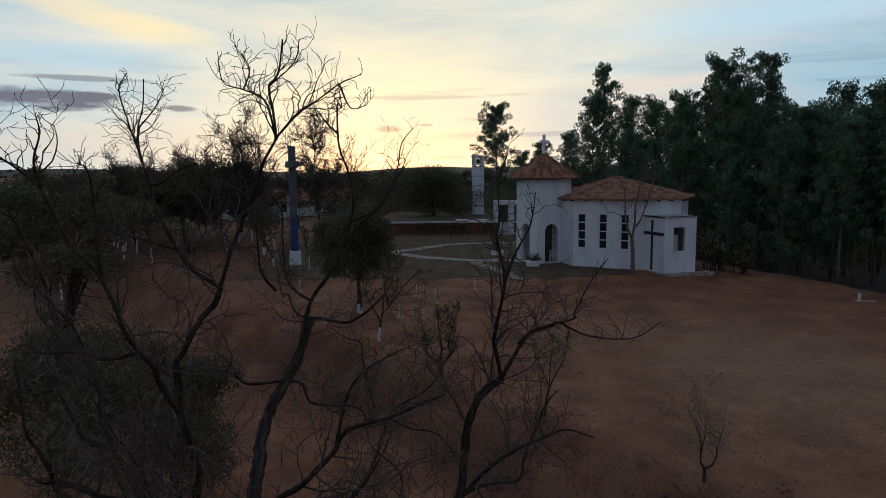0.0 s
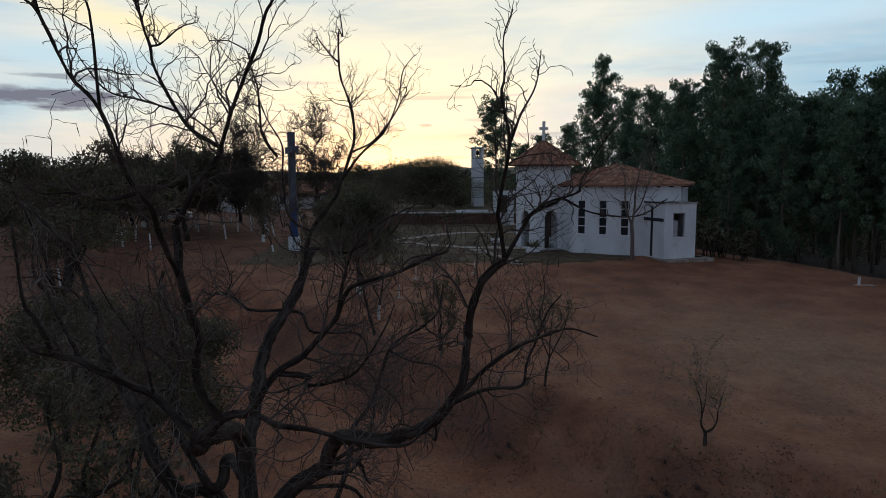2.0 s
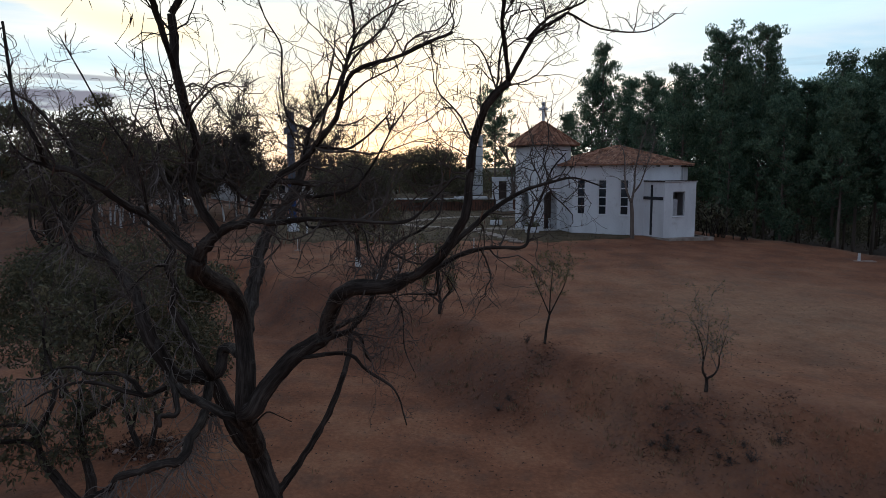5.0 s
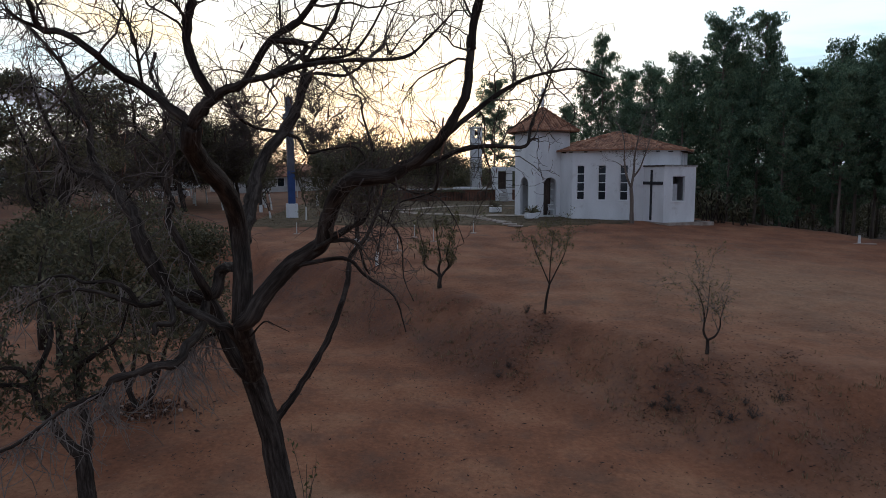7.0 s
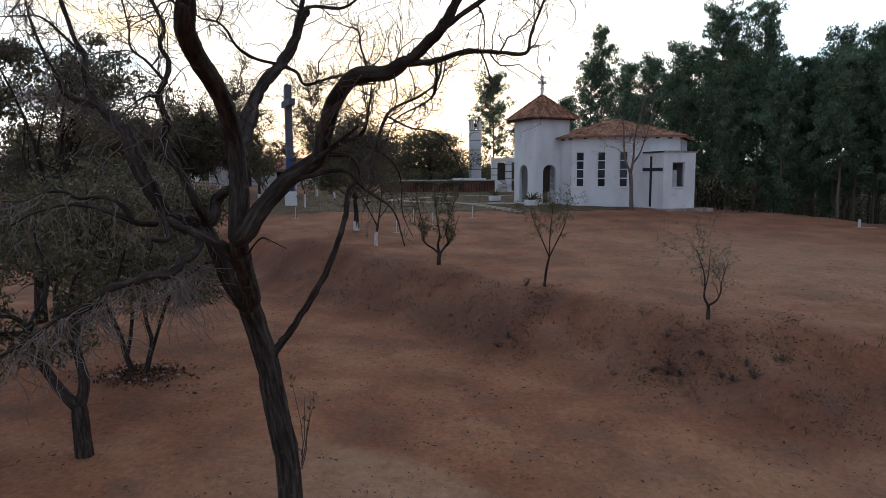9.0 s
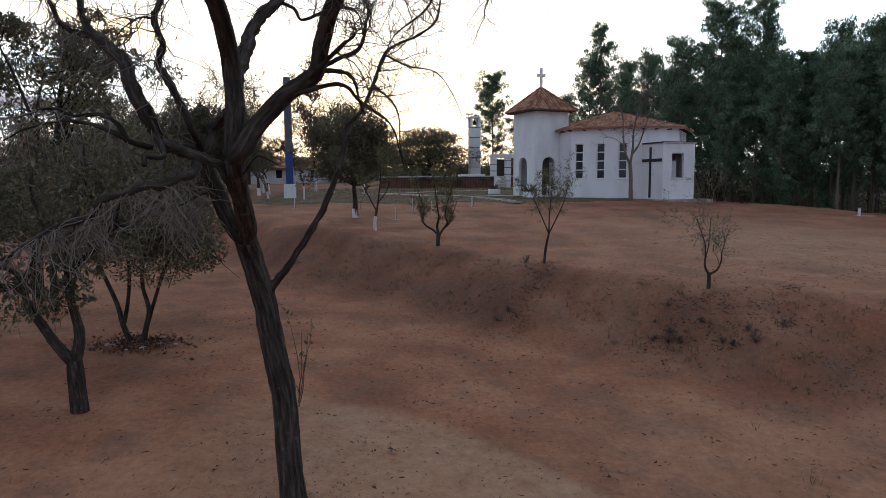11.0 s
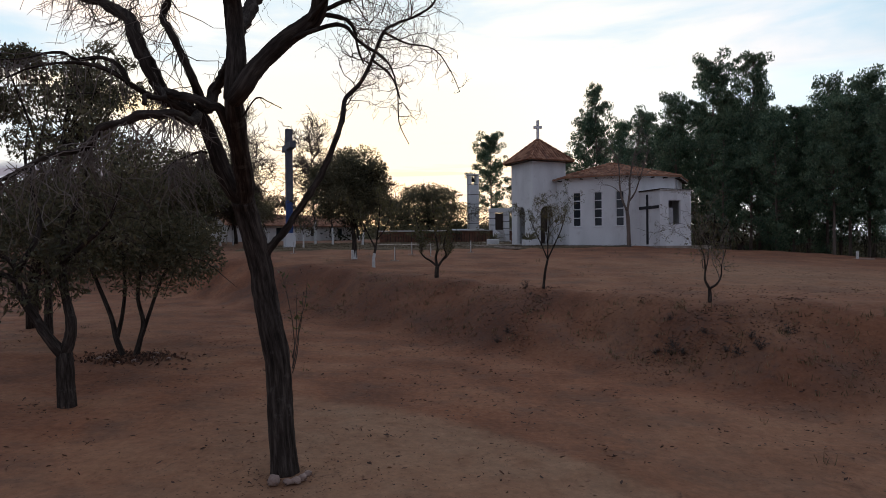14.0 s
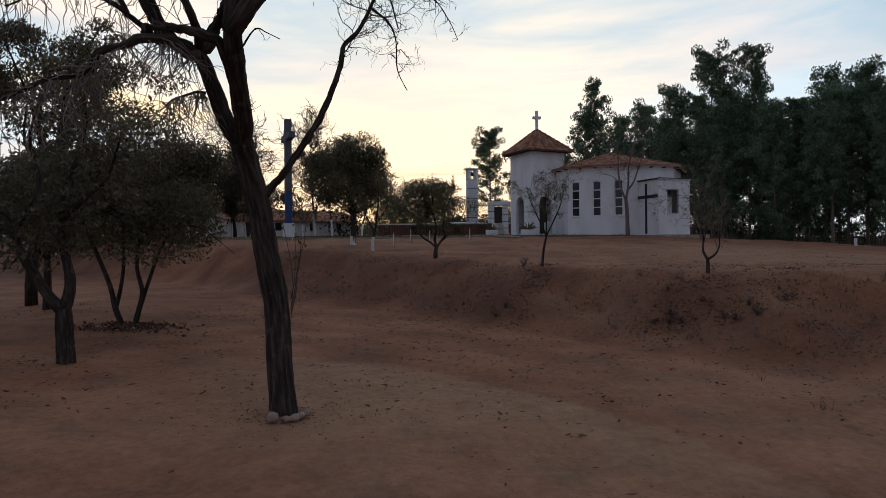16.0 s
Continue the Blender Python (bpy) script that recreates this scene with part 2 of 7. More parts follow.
def earth_material():
    """Red earth with paler trodden sand, darker litter-stained patches and fine grit."""
    m = surface("red_earth", [(0.15, 0.056, 0.027), (0.24, 0.095, 0.047), (0.30, 0.138, 0.073)], 0.45, 0.95, 0.8, 9.0, spots=((0.13, 0.07, 0.047), 0.8, 0.50, 0.78), bump_dist=0.06)
    nt = m.node_tree
    N, K = nt.nodes.new, nt.links.new
    bsdf = next(n for n in nt.nodes if n.type == "BSDF_PRINCIPLED")
    old = bsdf.inputs["Base Color"].links[0].from_socket
    attr = N("ShaderNodeAttribute")
    attr.attribute_name = "sand"
    pale = N("ShaderNodeTexNoise")
    pale.inputs["Scale"].default_value, pale.inputs["Detail"].default_value = 2.2, 7
    K(next(n for n in nt.nodes if n.type == "NEW_GEOMETRY").outputs["Position"], pale.inputs["Vector"])
    tint = N("ShaderNodeValToRGB")
    tint.color_ramp.elements[0].position, tint.color_ramp.elements[0].color = 0.3, (0.27, 0.155, 0.09, 1)
    tint.color_ramp.elements[1].position, tint.color_ramp.elements[1].color = 0.7, (0.37, 0.235, 0.145, 1)
    K(pale.outputs["Fac"], tint.inputs[0])
    mx = N("ShaderNodeMix")
    mx.data_type = "RGBA"
    K(attr.outputs["Fac"], mx.inputs[0])
    K(old, mx.inputs[6])
    K(tint.outputs[0], mx.inputs[7])
    grit = N("ShaderNodeTexVoronoi")
    grit.inputs["Scale"].default_value = 14.0
    grit.inputs["Randomness"].default_value = 1.0
    gm = N("ShaderNodeMapping")
    gm.inputs["Scale"].default_value = (1.0, 0.8, 1.0)
    K(next(n for n in nt.nodes if n.type == "NEW_GEOMETRY").outputs["Position"], gm.inputs[0])
    K(gm.outputs[0], grit.inputs["Vector"])
    where = N("ShaderNodeTexNoise")
    where.inputs["Scale"].default_value, where.inputs["Detail"].default_value = 0.9, 4
    K(gm.outputs[0], where.inputs["Vector"])
    thick = N("ShaderNodeMapRange")
    thick.inputs["From Min"].default_value, thick.inputs["From Max"].default_value = 0.35, 0.75
    thick.inputs["To Min"].default_value, thick.inputs["To Max"].default_value = 0.08, 0.30
    K(where.outputs["Fac"], thick.inputs["Value"])
    less_than = N("ShaderNodeMath")
    less_than.operation = "LESS_THAN"
    K(grit.outputs["Distance"], less_than.inputs[0])
    K(thick.outputs[0], less_than.inputs[1])
    half = N("ShaderNodeMath")
    half.operation = "MULTIPLY"
    half.inputs[1].default_value = 0.3
    K(less_than.outputs[0], half.inputs[0])
    speck = N("ShaderNodeMix")
    speck.data_type = "RGBA"
    K(half.outputs[0], speck.inputs[0])
    K(mx.outputs[2], speck.inputs[6])
    speck.inputs[7].default_value = (0.075, 0.042, 0.032, 1)
    mx = speck
    grain = N("ShaderNodeTexNoise")
    grain.inputs["Scale"].default_value, grain.inputs["Detail"].default_value, grain.inputs["Roughness"].default_value = 7.0, 9, 0.75
    K(gm.outputs[0], grain.inputs["Vector"])
    level = N("ShaderNodeMapRange")
    level.inputs["From Min"].default_value, level.inputs["From Max"].default_value = 0.3, 0.7
    level.inputs["To Min"].default_value, level.inputs["To Max"].default_value = 0.76, 1.24
    K(grain.outputs["Fac"], level.inputs["Value"])
    shade = N("ShaderNodeMix")
    shade.data_type, shade.blend_type = "RGBA", "MULTIPLY"
    shade.inputs[0].default_value = 1.0
    K(speck.outputs[2], shade.inputs[6])
    K(level.outputs[0], shade.inputs[7])
    mould = N("ShaderNodeAttribute")
    mould.attribute_name = "mould"
    ragged = N("ShaderNodeMapRange")
    ragged.inputs["From Min"].default_value, ragged.inputs["From Max"].default_value = 0.36, 0.66
    K(grain.outputs["Fac"], ragged.inputs["Value"])
    where_mould = N("ShaderNodeMath")
    where_mould.operation = "MULTIPLY"
    K(mould.outputs["Fac"], where_mould.inputs[0])
    K(ragged.outputs[0], where_mould.inputs[1])
    stained = N("ShaderNodeMix")
    stained.data_type = "RGBA"
    K(where_mould.outputs[0], stained.inputs[0])
    K(shade.outputs[2], stained.inputs[6])
    stained.inputs[7].default_value = (0.088, 0.056, 0.046, 1)
    mx = stained
    # browner and darker by mask: far scrub, yard, and tree shade under the stand
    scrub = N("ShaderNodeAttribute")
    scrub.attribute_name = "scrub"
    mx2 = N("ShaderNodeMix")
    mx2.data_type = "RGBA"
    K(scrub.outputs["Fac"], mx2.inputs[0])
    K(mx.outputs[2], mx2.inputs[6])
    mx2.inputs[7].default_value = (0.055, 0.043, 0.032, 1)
    K(mx2.outputs[2], bsdf.inputs["Base Color"])
    return m


EARTH = earth_material()
LAWN = surface("dry_lawn", [(0.06, 0.044, 0.022), (0.096, 0.068, 0.036), (0.138, 0.094, 0.053)], 1.1, 0.95, 0.6, 25, spots=((0.16, 0.09, 0.055), 0.6, 0.58, 0.72))
GRASS = surface("dry_grass", [(0.09, 0.068, 0.033), (0.16, 0.12, 0.062), (0.25, 0.185, 0.105)], 2, 0.9, 0, 40, island=0.6)
WHITEWASH = surface("whitewashed_plaster", [(0.66, 0.66, 0.66), (0.76, 0.76, 0.76), (0.82, 0.82, 0.82)], 0.9, 0.85, 0.15, 30, stretch=(1, 1, 0.35), spots=((0.55, 0.53, 0.51), 1.5, 0.58, 0.8))
GREENWASH = surface("pale_green_limewash", [(0.42, 0.47, 0.42), (0.52, 0.57, 0.51)], 1.2, 0.9, 0.15, 30)
LIME = surface("lime_wash", [(0.5, 0.49, 0.47), (0.74, 0.73, 0.71)], 8, 0.9, 0.4, 60)
CONCRETE = surface("worn_concrete", [(0.33, 0.31, 0.29), (0.46, 0.44, 0.42), (0.55, 0.53, 0.5)], 2.5, 0.9, 0.3, 50, spots=((0.25, 0.19, 0.16), 2.0, 0.55, 0.7))
PATHSTONE = surface("dusty_path_concrete", [(0.26, 0.21, 0.17), (0.36, 0.30, 0.25), (0.44, 0.38, 0.33)], 2.0, 0.9, 0.3, 30, spots=((0.20, 0.13, 0.095), 1.2, 0.5, 0.68))
TILE = surface("terracotta_tile", [(0.18, 0.082, 0.05), (0.31, 0.142, 0.083), (0.42, 0.22, 0.135)], 1.6, 0.85, 0.3, 30, island=0.5, spots=((0.11, 0.06, 0.05), 1.2, 0.6, 0.75))
DARKWOOD = surface("dark_timber", [(0.03, 0.02, 0.015), (0.06, 0.04, 0.03)], 6, 0.7, 0.3, 50, stretch=(1, 1, 0.2))
BLACKPAINT = surface("black_paint", [(0.018, 0.018, 0.022), (0.035, 0.035, 0.04)], 5, 0.6, 0.2, 40)
# greyed plaster: the dimness of the room is put into its colour
DARKROOM = surface("dim_interior_plaster", [(0.20, 0.19, 0.18), (0.3, 0.29, 0.28)], 2, 0.9, 0, 20)
GLASS = glass_material()
METAL = surface("painted_steel", [(0.35, 0.35, 0.36), (0.5, 0.5, 0.5)], 8, 0.45, 0.1, 50, metal=0.3)
BLUE = surface("blue_paint", [(0.028, 0.06, 0.17), (0.04, 0.082, 0.225)], 2, 0.7, 0.2, 30, spots=((0.10, 0.12, 0.18), 1.2, 0.55, 0.75))
# the cross's own blue, greyed to carry the backlight of the sky
GREYBLUE = surface("backlit_blue_paint", [(0.075, 0.08, 0.10), (0.12, 0.125, 0.145)], 2, 0.75, 0.2, 30)
BRICKWALL = surface("red_retaining_wall", [(0.15, 0.07, 0.047), (0.23, 0.11, 0.072)], 1.5, 0.9, 0.5, 12, spots=((0.05, 0.04, 0.035), 0.9, 0.5, 0.7))
BARK = surface("grey_brown_bark", [(0.019, 0.0145, 0.012), (0.046, 0.036, 0.03), (0.096, 0.077, 0.065)], 18, 1.0, 1.0, 75, stretch=(1, 1, 0.14), spots=((0.15, 0.132, 0.118), 5.0, 0.6, 0.84), bump_dist=0.035, along=True)
TWIG = surface("twig_bark", [(0.055, 0.041, 0.034), (0.11, 0.085, 0.07)], 6, 0.95, 0, 40)
PALEBARK = surface("pale_twig_bark", [(0.12, 0.095, 0.082), (0.23, 0.195, 0.17)], 6, 0.95, 0, 40)
EUCBARK = surface("eucalyptus_bark", [(0.10, 0.075, 0.06), (0.22, 0.17, 0.14)], 3, 0.9, 0.4, 30, stretch=(1, 1, 0.15))
EUCLEAF = surface("eucalyptus_leaf", [(0.064, 0.115, 0.072), (0.12, 0.185, 0.112), (0.19, 0.255, 0.15)], 0.5, 0.6, 0, 3, island=0.5, leaf=0.32)
DARKLEAF = surface("dark_green_leaf", [(0.064, 0.064, 0.037), (0.112, 0.106, 0.058), (0.17, 0.145, 0.082)], 0.8, 0.6, 0, 4, island=0.5, leaf=0.3)
SPARSELEAF = surface("olive_leaf", [(0.07, 0.075, 0.032), (0.12, 0.115, 0.05), (0.18, 0.15, 0.068)], 1.0, 0.7, 0, 6, island=0.6, leaf=0.35)
WEEDLEAF = surface("dull_weed_leaf", [(0.07, 0.055, 0.048), (0.12, 0.095, 0.08)], 3, 0.9, 0, 30, island=0.6, leaf=0.2)
DRYLEAF = surface("dry_leaf", [(0.055, 0.031, 0.024), (0.12, 0.06, 0.042), (0.22, 0.115, 0.072)], 3, 0.9, 0, 30, island=0.8, leaf=0.15)
STONE = surface("pinkish_stone", [(0.25, 0.175, 0.145), (0.41, 0.30, 0.25)], 6, 0.9, 0.6, 40)
SCRUB = surface("far_scrub", [(0.018, 0.022, 0.012), (0.035, 0.038, 0.02)], 0.1, 0.95, 0, 1.0, island=0.6)
PLASTIC = surface("white_plastic", [(0.72, 0.72, 0.72), (0.8, 0.8, 0.8)], 5, 0.4, 0, 40)
HOUSEWALL = surface("painted_house_wall", [(0.5, 0.49, 0.47), (0.64, 0.63, 0.6)], 1, 0.9, 0.1, 20, spots=((0.4, 0.34, 0.3), 0.8, 0.55, 0.75))

# ---- builders ----


class Soup:
    """Vertices and faces gathered for one mesh."""

    def __init__(self):
        self.v, self.f, self.weld, self.grain = [], [], False, []

    def add(self, verts, faces):
        o = len(self.v)
        self.v.extend(tuple(p) for p in verts)
        self.f.extend(tuple(i + o for i in f) for f in faces)
        return self

    def box(self, lo, hi, m=None, bevel=0.0):
        bm = bmesh.new()
        bmesh.ops.create_cube(bm, size=1.0)
        for v in bm.verts:
            v.co = Vector([(a + b) / 2 + c * (b - a) for a, b, c in zip(lo, hi, v.co)])
        if bevel:
            bmesh.ops.bevel(bm, geom=bm.edges[:], offset=bevel, segments=1, affect="EDGES")
        if m is not None:
            bm.transform(m)
        bm.verts.index_update()
        self.add([v.co[:] for v in bm.verts], [[v.index for v in f.verts] for f in bm.faces])
        bm.free()
        return self

    def tube(self, pts, radii, sides=6, cap=True, gnarl=0.0):
        pts = [Vector(p) for p in pts]
        o = len(self.v)
        side, run = None, 3.7 * len(self.v)
        for i, p in enumerate(pts):
            if i:
                run += (p - pts[i - 1]).length
            d = (pts[min(i + 1, len(pts) - 1)] - pts[max(i - 1, 0)]).normalized()
            if side is None:
                side = d.cross(Vector((0.31, 0.87, 0.2))).normalized()
            side = (side - d * side.dot(d)).normalized()
            other = d.cross(side)
            for k in range(sides):
                a = 2 * math.pi * k / sides
                out = side * math.cos(a) + other * math.sin(a)
                r = radii[i]
                if gnarl:
                    q = p + out * r
                    r *= 1 + gnarl * (noise.noise((q.x * 9, q.y * 9, q.z * 2.2)) + 0.6 * noise.noise((q.x * 24, q.y * 24, q.z * 5)))
                self.v.append(tuple(p + out * r))
                self.grain += [math.cos(a) * radii[i], math.sin(a) * radii[i], run]
        for i in range(len(pts) - 1):
            for k in range(sides):
                a, b = o + i * sides + k, o + i * sides + (k + 1) % sides
                self.f.append((a, b, b + sides, a + sides))
        if cap:
            self.f.append(tuple(range(o + sides - 1, o - 1, -1)))
            e = o + (len(pts) - 1) * sides
            self.f.append(tuple(range(e, e + sides)))
        return self

    def mesh(self, name, smooth=False):
        me = bpy.data.meshes.new(name)
        me.from_pydata(self.v, [], self.f)
        if self.weld:
            bm = bmesh.new()
            bm.from_mesh(me)
            bmesh.ops.remove_doubles(bm, verts=bm.verts[:], dist=0.0005)
            bm.to_mesh(me)
            bm.free()
        if smooth:
            me.polygons.foreach_set("use_smooth", [True] * len(me.polygons))
        if self.grain and len(self.grain) == 3 * len(me.vertices):
            me.attributes.new("grain", "FLOAT_VECTOR", "POINT").data.foreach_set("vector", self.grain)
        me.update()
        return me


def part(name, soup, material, parent=None, label="", smooth=False, kind=""):
    me = soup.mesh(name, smooth) if isinstance(soup, Soup) else soup
    if not me.materials:
        me.materials.append(material)
    ob = new(name, me)
    if parent is not None:
        ob.parent = parent
    return tagged(ob, label, kind=kind)


def thing(name, m, label, category, group="", kind=""):
    ob = tagged(new(name), label, category, group, kind)
    ob.matrix_basis = m
    return ob


def quads_mesh(name, q):
    """A mesh of loose four-sided leaves from an array n x 4 x 3."""
    n = len(q)
    me = bpy.data.meshes.new(name)
    me.vertices.add(4 * n)
    me.vertices.foreach_set("co", np.asarray(q, np.float32).ravel())
    me.loops.add(4 * n)
    me.loops.foreach_set("vertex_index", np.arange(4 * n, dtype=np.int32))
    me.polygons.add(n)
    me.polygons.foreach_set("loop_start", np.arange(0, 4 * n, 4, dtype=np.int32))
    me.update(calc_edges=True)
    return me


def leaf_quads(rng, centres, length, width, hang=0.0):
    """One leaf at each centre, turned at random; hang: how far they droop."""
    c = np.asarray(centres, float)
    n = len(c)
    d = rng.normal(size=(n, 3))
    d[:, 2] -= hang * 1.5
    d /= np.linalg.norm(d, axis=1, keepdims=True)
    s = np.cross(d, rng.normal(size=(n, 3)))
    s /= np.linalg.norm(s, axis=1, keepdims=True) + 1e-9
    size = rng.uniform(0.6, 1.3, (n, 1))
    d, s = d * size * length / 2, s * size * width / 2
    bend = np.cross(d, s)
    bend /= np.linalg.norm(bend, axis=1, keepdims=True) + 1e-9
    return np.stack([c - d, c + s + bend * width * 0.15, c + d, c - s + bend * width * 0.15], 1)


def clump_points(rng, centre, radii, n):
    """Points thick near the skin of a lump."""
    p = rng.normal(size=(n, 3))
    p /= np.linalg.norm(p, axis=1, keepdims=True)
    return np.asarray(centre) + p * (rng.uniform(0.15, 1, (n, 1)) ** 0.5) * np.asarray(radii)


def wander(rng, start, way, length, steps, bend=0.25, lift=0.0):
    """A crooked line of growing wood."""
    pts, p, d = [Vector(start)], Vector(start), Vector(way).normalized()
    for _ in range(steps):
        d = (d + Vector(rng.normal(size=3)) * bend + Vector((0, 0, lift))).normalized()
        p = p + d * (length / steps)
        pts.append(p.copy())
    return pts


def taper(n, a, b):
    return [a + (b - a) * i / max(1, n - 1) for i in range(n)]


def ground_z(x, y):
    """Height of the ground: a low flat, a bank, and a terrace that climbs to the chapel."""
    x, y = np.asarray(x, float), np.asarray(y, float)
    low = -3.84 - 0.035 * np.clip(x, -12, 7) + 0.02 * np.clip(y - 60, 0, 200)
    xs = np.where(x > 8, 8 + (x - 8) * 0.45, x)
    s = ((y - 20.0) + 1.05 * (xs - 2.2)) / 1.45 + 0.35 * np.sin(x * 0.9 + 0.4) * np.cos(y * 0.31) + 0.18 * np.sin(x * 2.3 + y)
    t = np.clip((s + 1.0) / 3.8, 0, 1)
    t = t * t * (3 - 2 * t)
    high = -2.2 + 0.0605 * np.clip(y - 22, 0, 24) + 0.026 * np.clip(y - 46, 0, 70) - 0.045 * np.clip(x - 14, 0, 40) - 0.03 * np.clip(x - 14, 0, 40) * np.clip((y - 48) / 10, 0, 1)
    edge = np.clip((x - 22.5 - (52 - y) * 0.62) / 5.0, 0, 1) * np.clip((y - 26) / 8, 0, 1) * np.clip((110 - y) / 20, 0, 1)
    high = high - 1.1 * edge * edge * (3 - 2 * edge)
    z = low + (np.maximum(high, low) - low) * t
    z = z + 0.03 * np.sin(x * 1.3 + 2) * np.sin(y * 1.1) + 0.02 * np.sin(3.1 * x + y * 2.2) * np.clip(t * (1 - t) * 4 + 0.3, 0, 1)
    far = np.hypot(x, y)
    drop = np.clip((far - 130) / 250, 0, 1)
    hills = np.clip((far - 900) / 1300, 0, 1) ** 1.5 * (36 + 8 * np.sin(x * 0.0041 + 1) + 5 * np.sin(x * 0.011 + y * 0.004))
    return z - 14 * drop * drop * (3 - 2 * drop) + hills


def gz(x, y):
    return float(ground_z(x, y))


# ---- ground ----


def spread_axis(lo, hi, fine_lo, fine_hi, step, grow=1.12):
    out = list(np.arange(fine_lo, fine_hi, step))
    s, p = step, out[-1]
    while p < hi:
        s *= grow
        p += s
        out.append(p)
    s, p = step, out[0]
    while p > lo:
        s *= grow
        p -= s
        out.insert(0, p)
    return np.array(out)


def build_ground():
    xs, ys = spread_axis(-3500, 3500, -16, 20, 0.16), spread_axis(-400, 3800, 1, 34, 0.16)
    X, Y = np.meshgrid(xs, ys)
    Z = ground_z(X, Y)
    rough = np.zeros_like(Z)
    near = (np.abs(X) < 40) & (Y < 70) & (Y > -10)
    for i, j in zip(*np.nonzero(near)):
        rough[i, j] = noise.noise((X[i, j] * 0.9, Y[i, j] * 0.9, 0)) * 0.05 + noise.noise((X[i, j] * 3.1, Y[i, j] * 3.1, 5)) * 0.018
    side = ((Y - 20.0) + 1.05 * (np.where(X > 8, 8 + (X - 8) * 0.45, X) - 2.2)) / 1.45
    slope = near & (side > -0.6) & (side < 3.4)
    for i, j in zip(*np.nonzero(slope)):
        rough[i, j] += noise.noise((X[i, j] * 1.3, Y[i, j] * 1.3, 11)) * 0.05 + noise.noise((X[i, j] * 5.5, Y[i, j] * 5.5, 3)) * 0.03
    Z = Z + rough
    nx, ny = len(xs), len(ys)
    idx = np.arange(nx * ny).reshape(ny, nx)
    me = bpy.data.meshes.new("ground")
    me.from_pydata(np.stack([X, Y, Z], -1).reshape(-1, 3).tolist(), [], np.stack([idx[:-1, :-1], idx[:-1, 1:], idx[1:, 1:], idx[1:, :-1]], -1).reshape(-1, 4).tolist())
    me.polygons.foreach_set("use_smooth", [True] * len(me.polygons))
    # trodden sand: a pale track that crosses the low flat, and a thin spread over the terrace
    wob = 0.5 * np.sin(X * 0.8) + 0.3 * np.sin(X * 2.1 + Y)
    brim = np.interp(X, [-16, -4.4, -2.5, -0.8, 0.3, 1.2, 1.9, 3.1, 3.6, 4.2], [13.6, 13.5, 13.5, 12.7, 11.9, 10.9, 9.8, 8.4, 7.3, 3]) + 0.2 * wob + 0.3 * rough / 0.05
    # the track gives way to the darker red earth towards y = 4
    track = np.clip((brim - Y) / 0.5, 0, 1) * np.clip((X + 5.5) / 4, 0, 1) * 0.62 * np.clip((Y - 4.0) / 5.5, 0.0, 1)
    top = 0.55 * np.exp(-(((X - 14) / 7) ** 2) - (((Y - 27) / 8) ** 2))
    # last term: right-hand flat made paler in colour where it is lit more
    sand = np.clip(track + top + 0.25 * np.clip((X - 1) / 3, 0, 1) * np.clip((14.5 - Y + wob) / 2.5, 0, 1), 0, 1)
    me.attributes.new("sand", "FLOAT", "POINT").data.foreach_set("value", sand.ravel().astype(np.float32))
    # grey-brown leaf mould on the face of the bank
    fit = np.clip((side + 1.2) / 1.6, 0, 1) * np.clip((3.6 - side) / 1.4, 0, 1) * near * (Y < 34)
    mould = fit * np.clip(0.62 + 0.3 * np.sin(X * 0.7 + 1.0) * np.cos(Y * 0.6) + 5.0 * rough, 0, 0.95)
    me.attributes.new("mould", "FLOAT", "POINT").data.foreach_set("value", mould.ravel().astype(np.float32))
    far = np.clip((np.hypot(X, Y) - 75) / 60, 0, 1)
    # wood: shadow of the eucalyptus stand and its leaf litter, both as colour
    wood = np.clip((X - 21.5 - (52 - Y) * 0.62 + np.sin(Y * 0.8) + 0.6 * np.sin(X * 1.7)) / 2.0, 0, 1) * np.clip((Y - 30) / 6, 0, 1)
    # yard: slightly darker ground on the left
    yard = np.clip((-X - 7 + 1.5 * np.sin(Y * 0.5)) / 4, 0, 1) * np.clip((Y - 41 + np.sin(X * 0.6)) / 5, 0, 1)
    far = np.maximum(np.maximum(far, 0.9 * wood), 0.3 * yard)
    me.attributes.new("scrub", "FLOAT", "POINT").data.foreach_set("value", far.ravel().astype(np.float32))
    me.update()
    me.materials.append(EARTH)
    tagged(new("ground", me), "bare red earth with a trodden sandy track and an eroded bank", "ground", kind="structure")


def sheet(name, inside, lo, hi, step, lift, material, label, category, tuck=0.0):
    """A thin layer that lies on the ground wherever inside(x, y) holds."""
    s, seen = Soup(), {}

    def vert(i, j):
        if (i, j) not in seen:
            x, y = lo[0] + i * step, lo[1] + j * step
            seen[i, j] = len(s.v)
            s.v.append((x, y, gz(x, y) + lift))
        return seen[i, j]

    for i in range(int((hi[0] - lo[0]) / step)):
        for j in range(int((hi[1] - lo[1]) / step)):
            if inside(lo[0] + (i + 0.5) * step, lo[1] + (j + 0.5) * step):
                s.f.append((vert(i, j), vert(i + 1, j), vert(i + 1, j + 1), vert(i, j + 1)))
    if tuck:
        used = [0] * len(s.v)
        for f in s.f:
            for k in f:
                used[k] += 1
        s.v = [(x, y, z - tuck if n < 4 else z) for (x, y, z), n in zip(s.v, used)]
    return tagged(part(name, s, material, smooth=True), label, category, kind="structure")


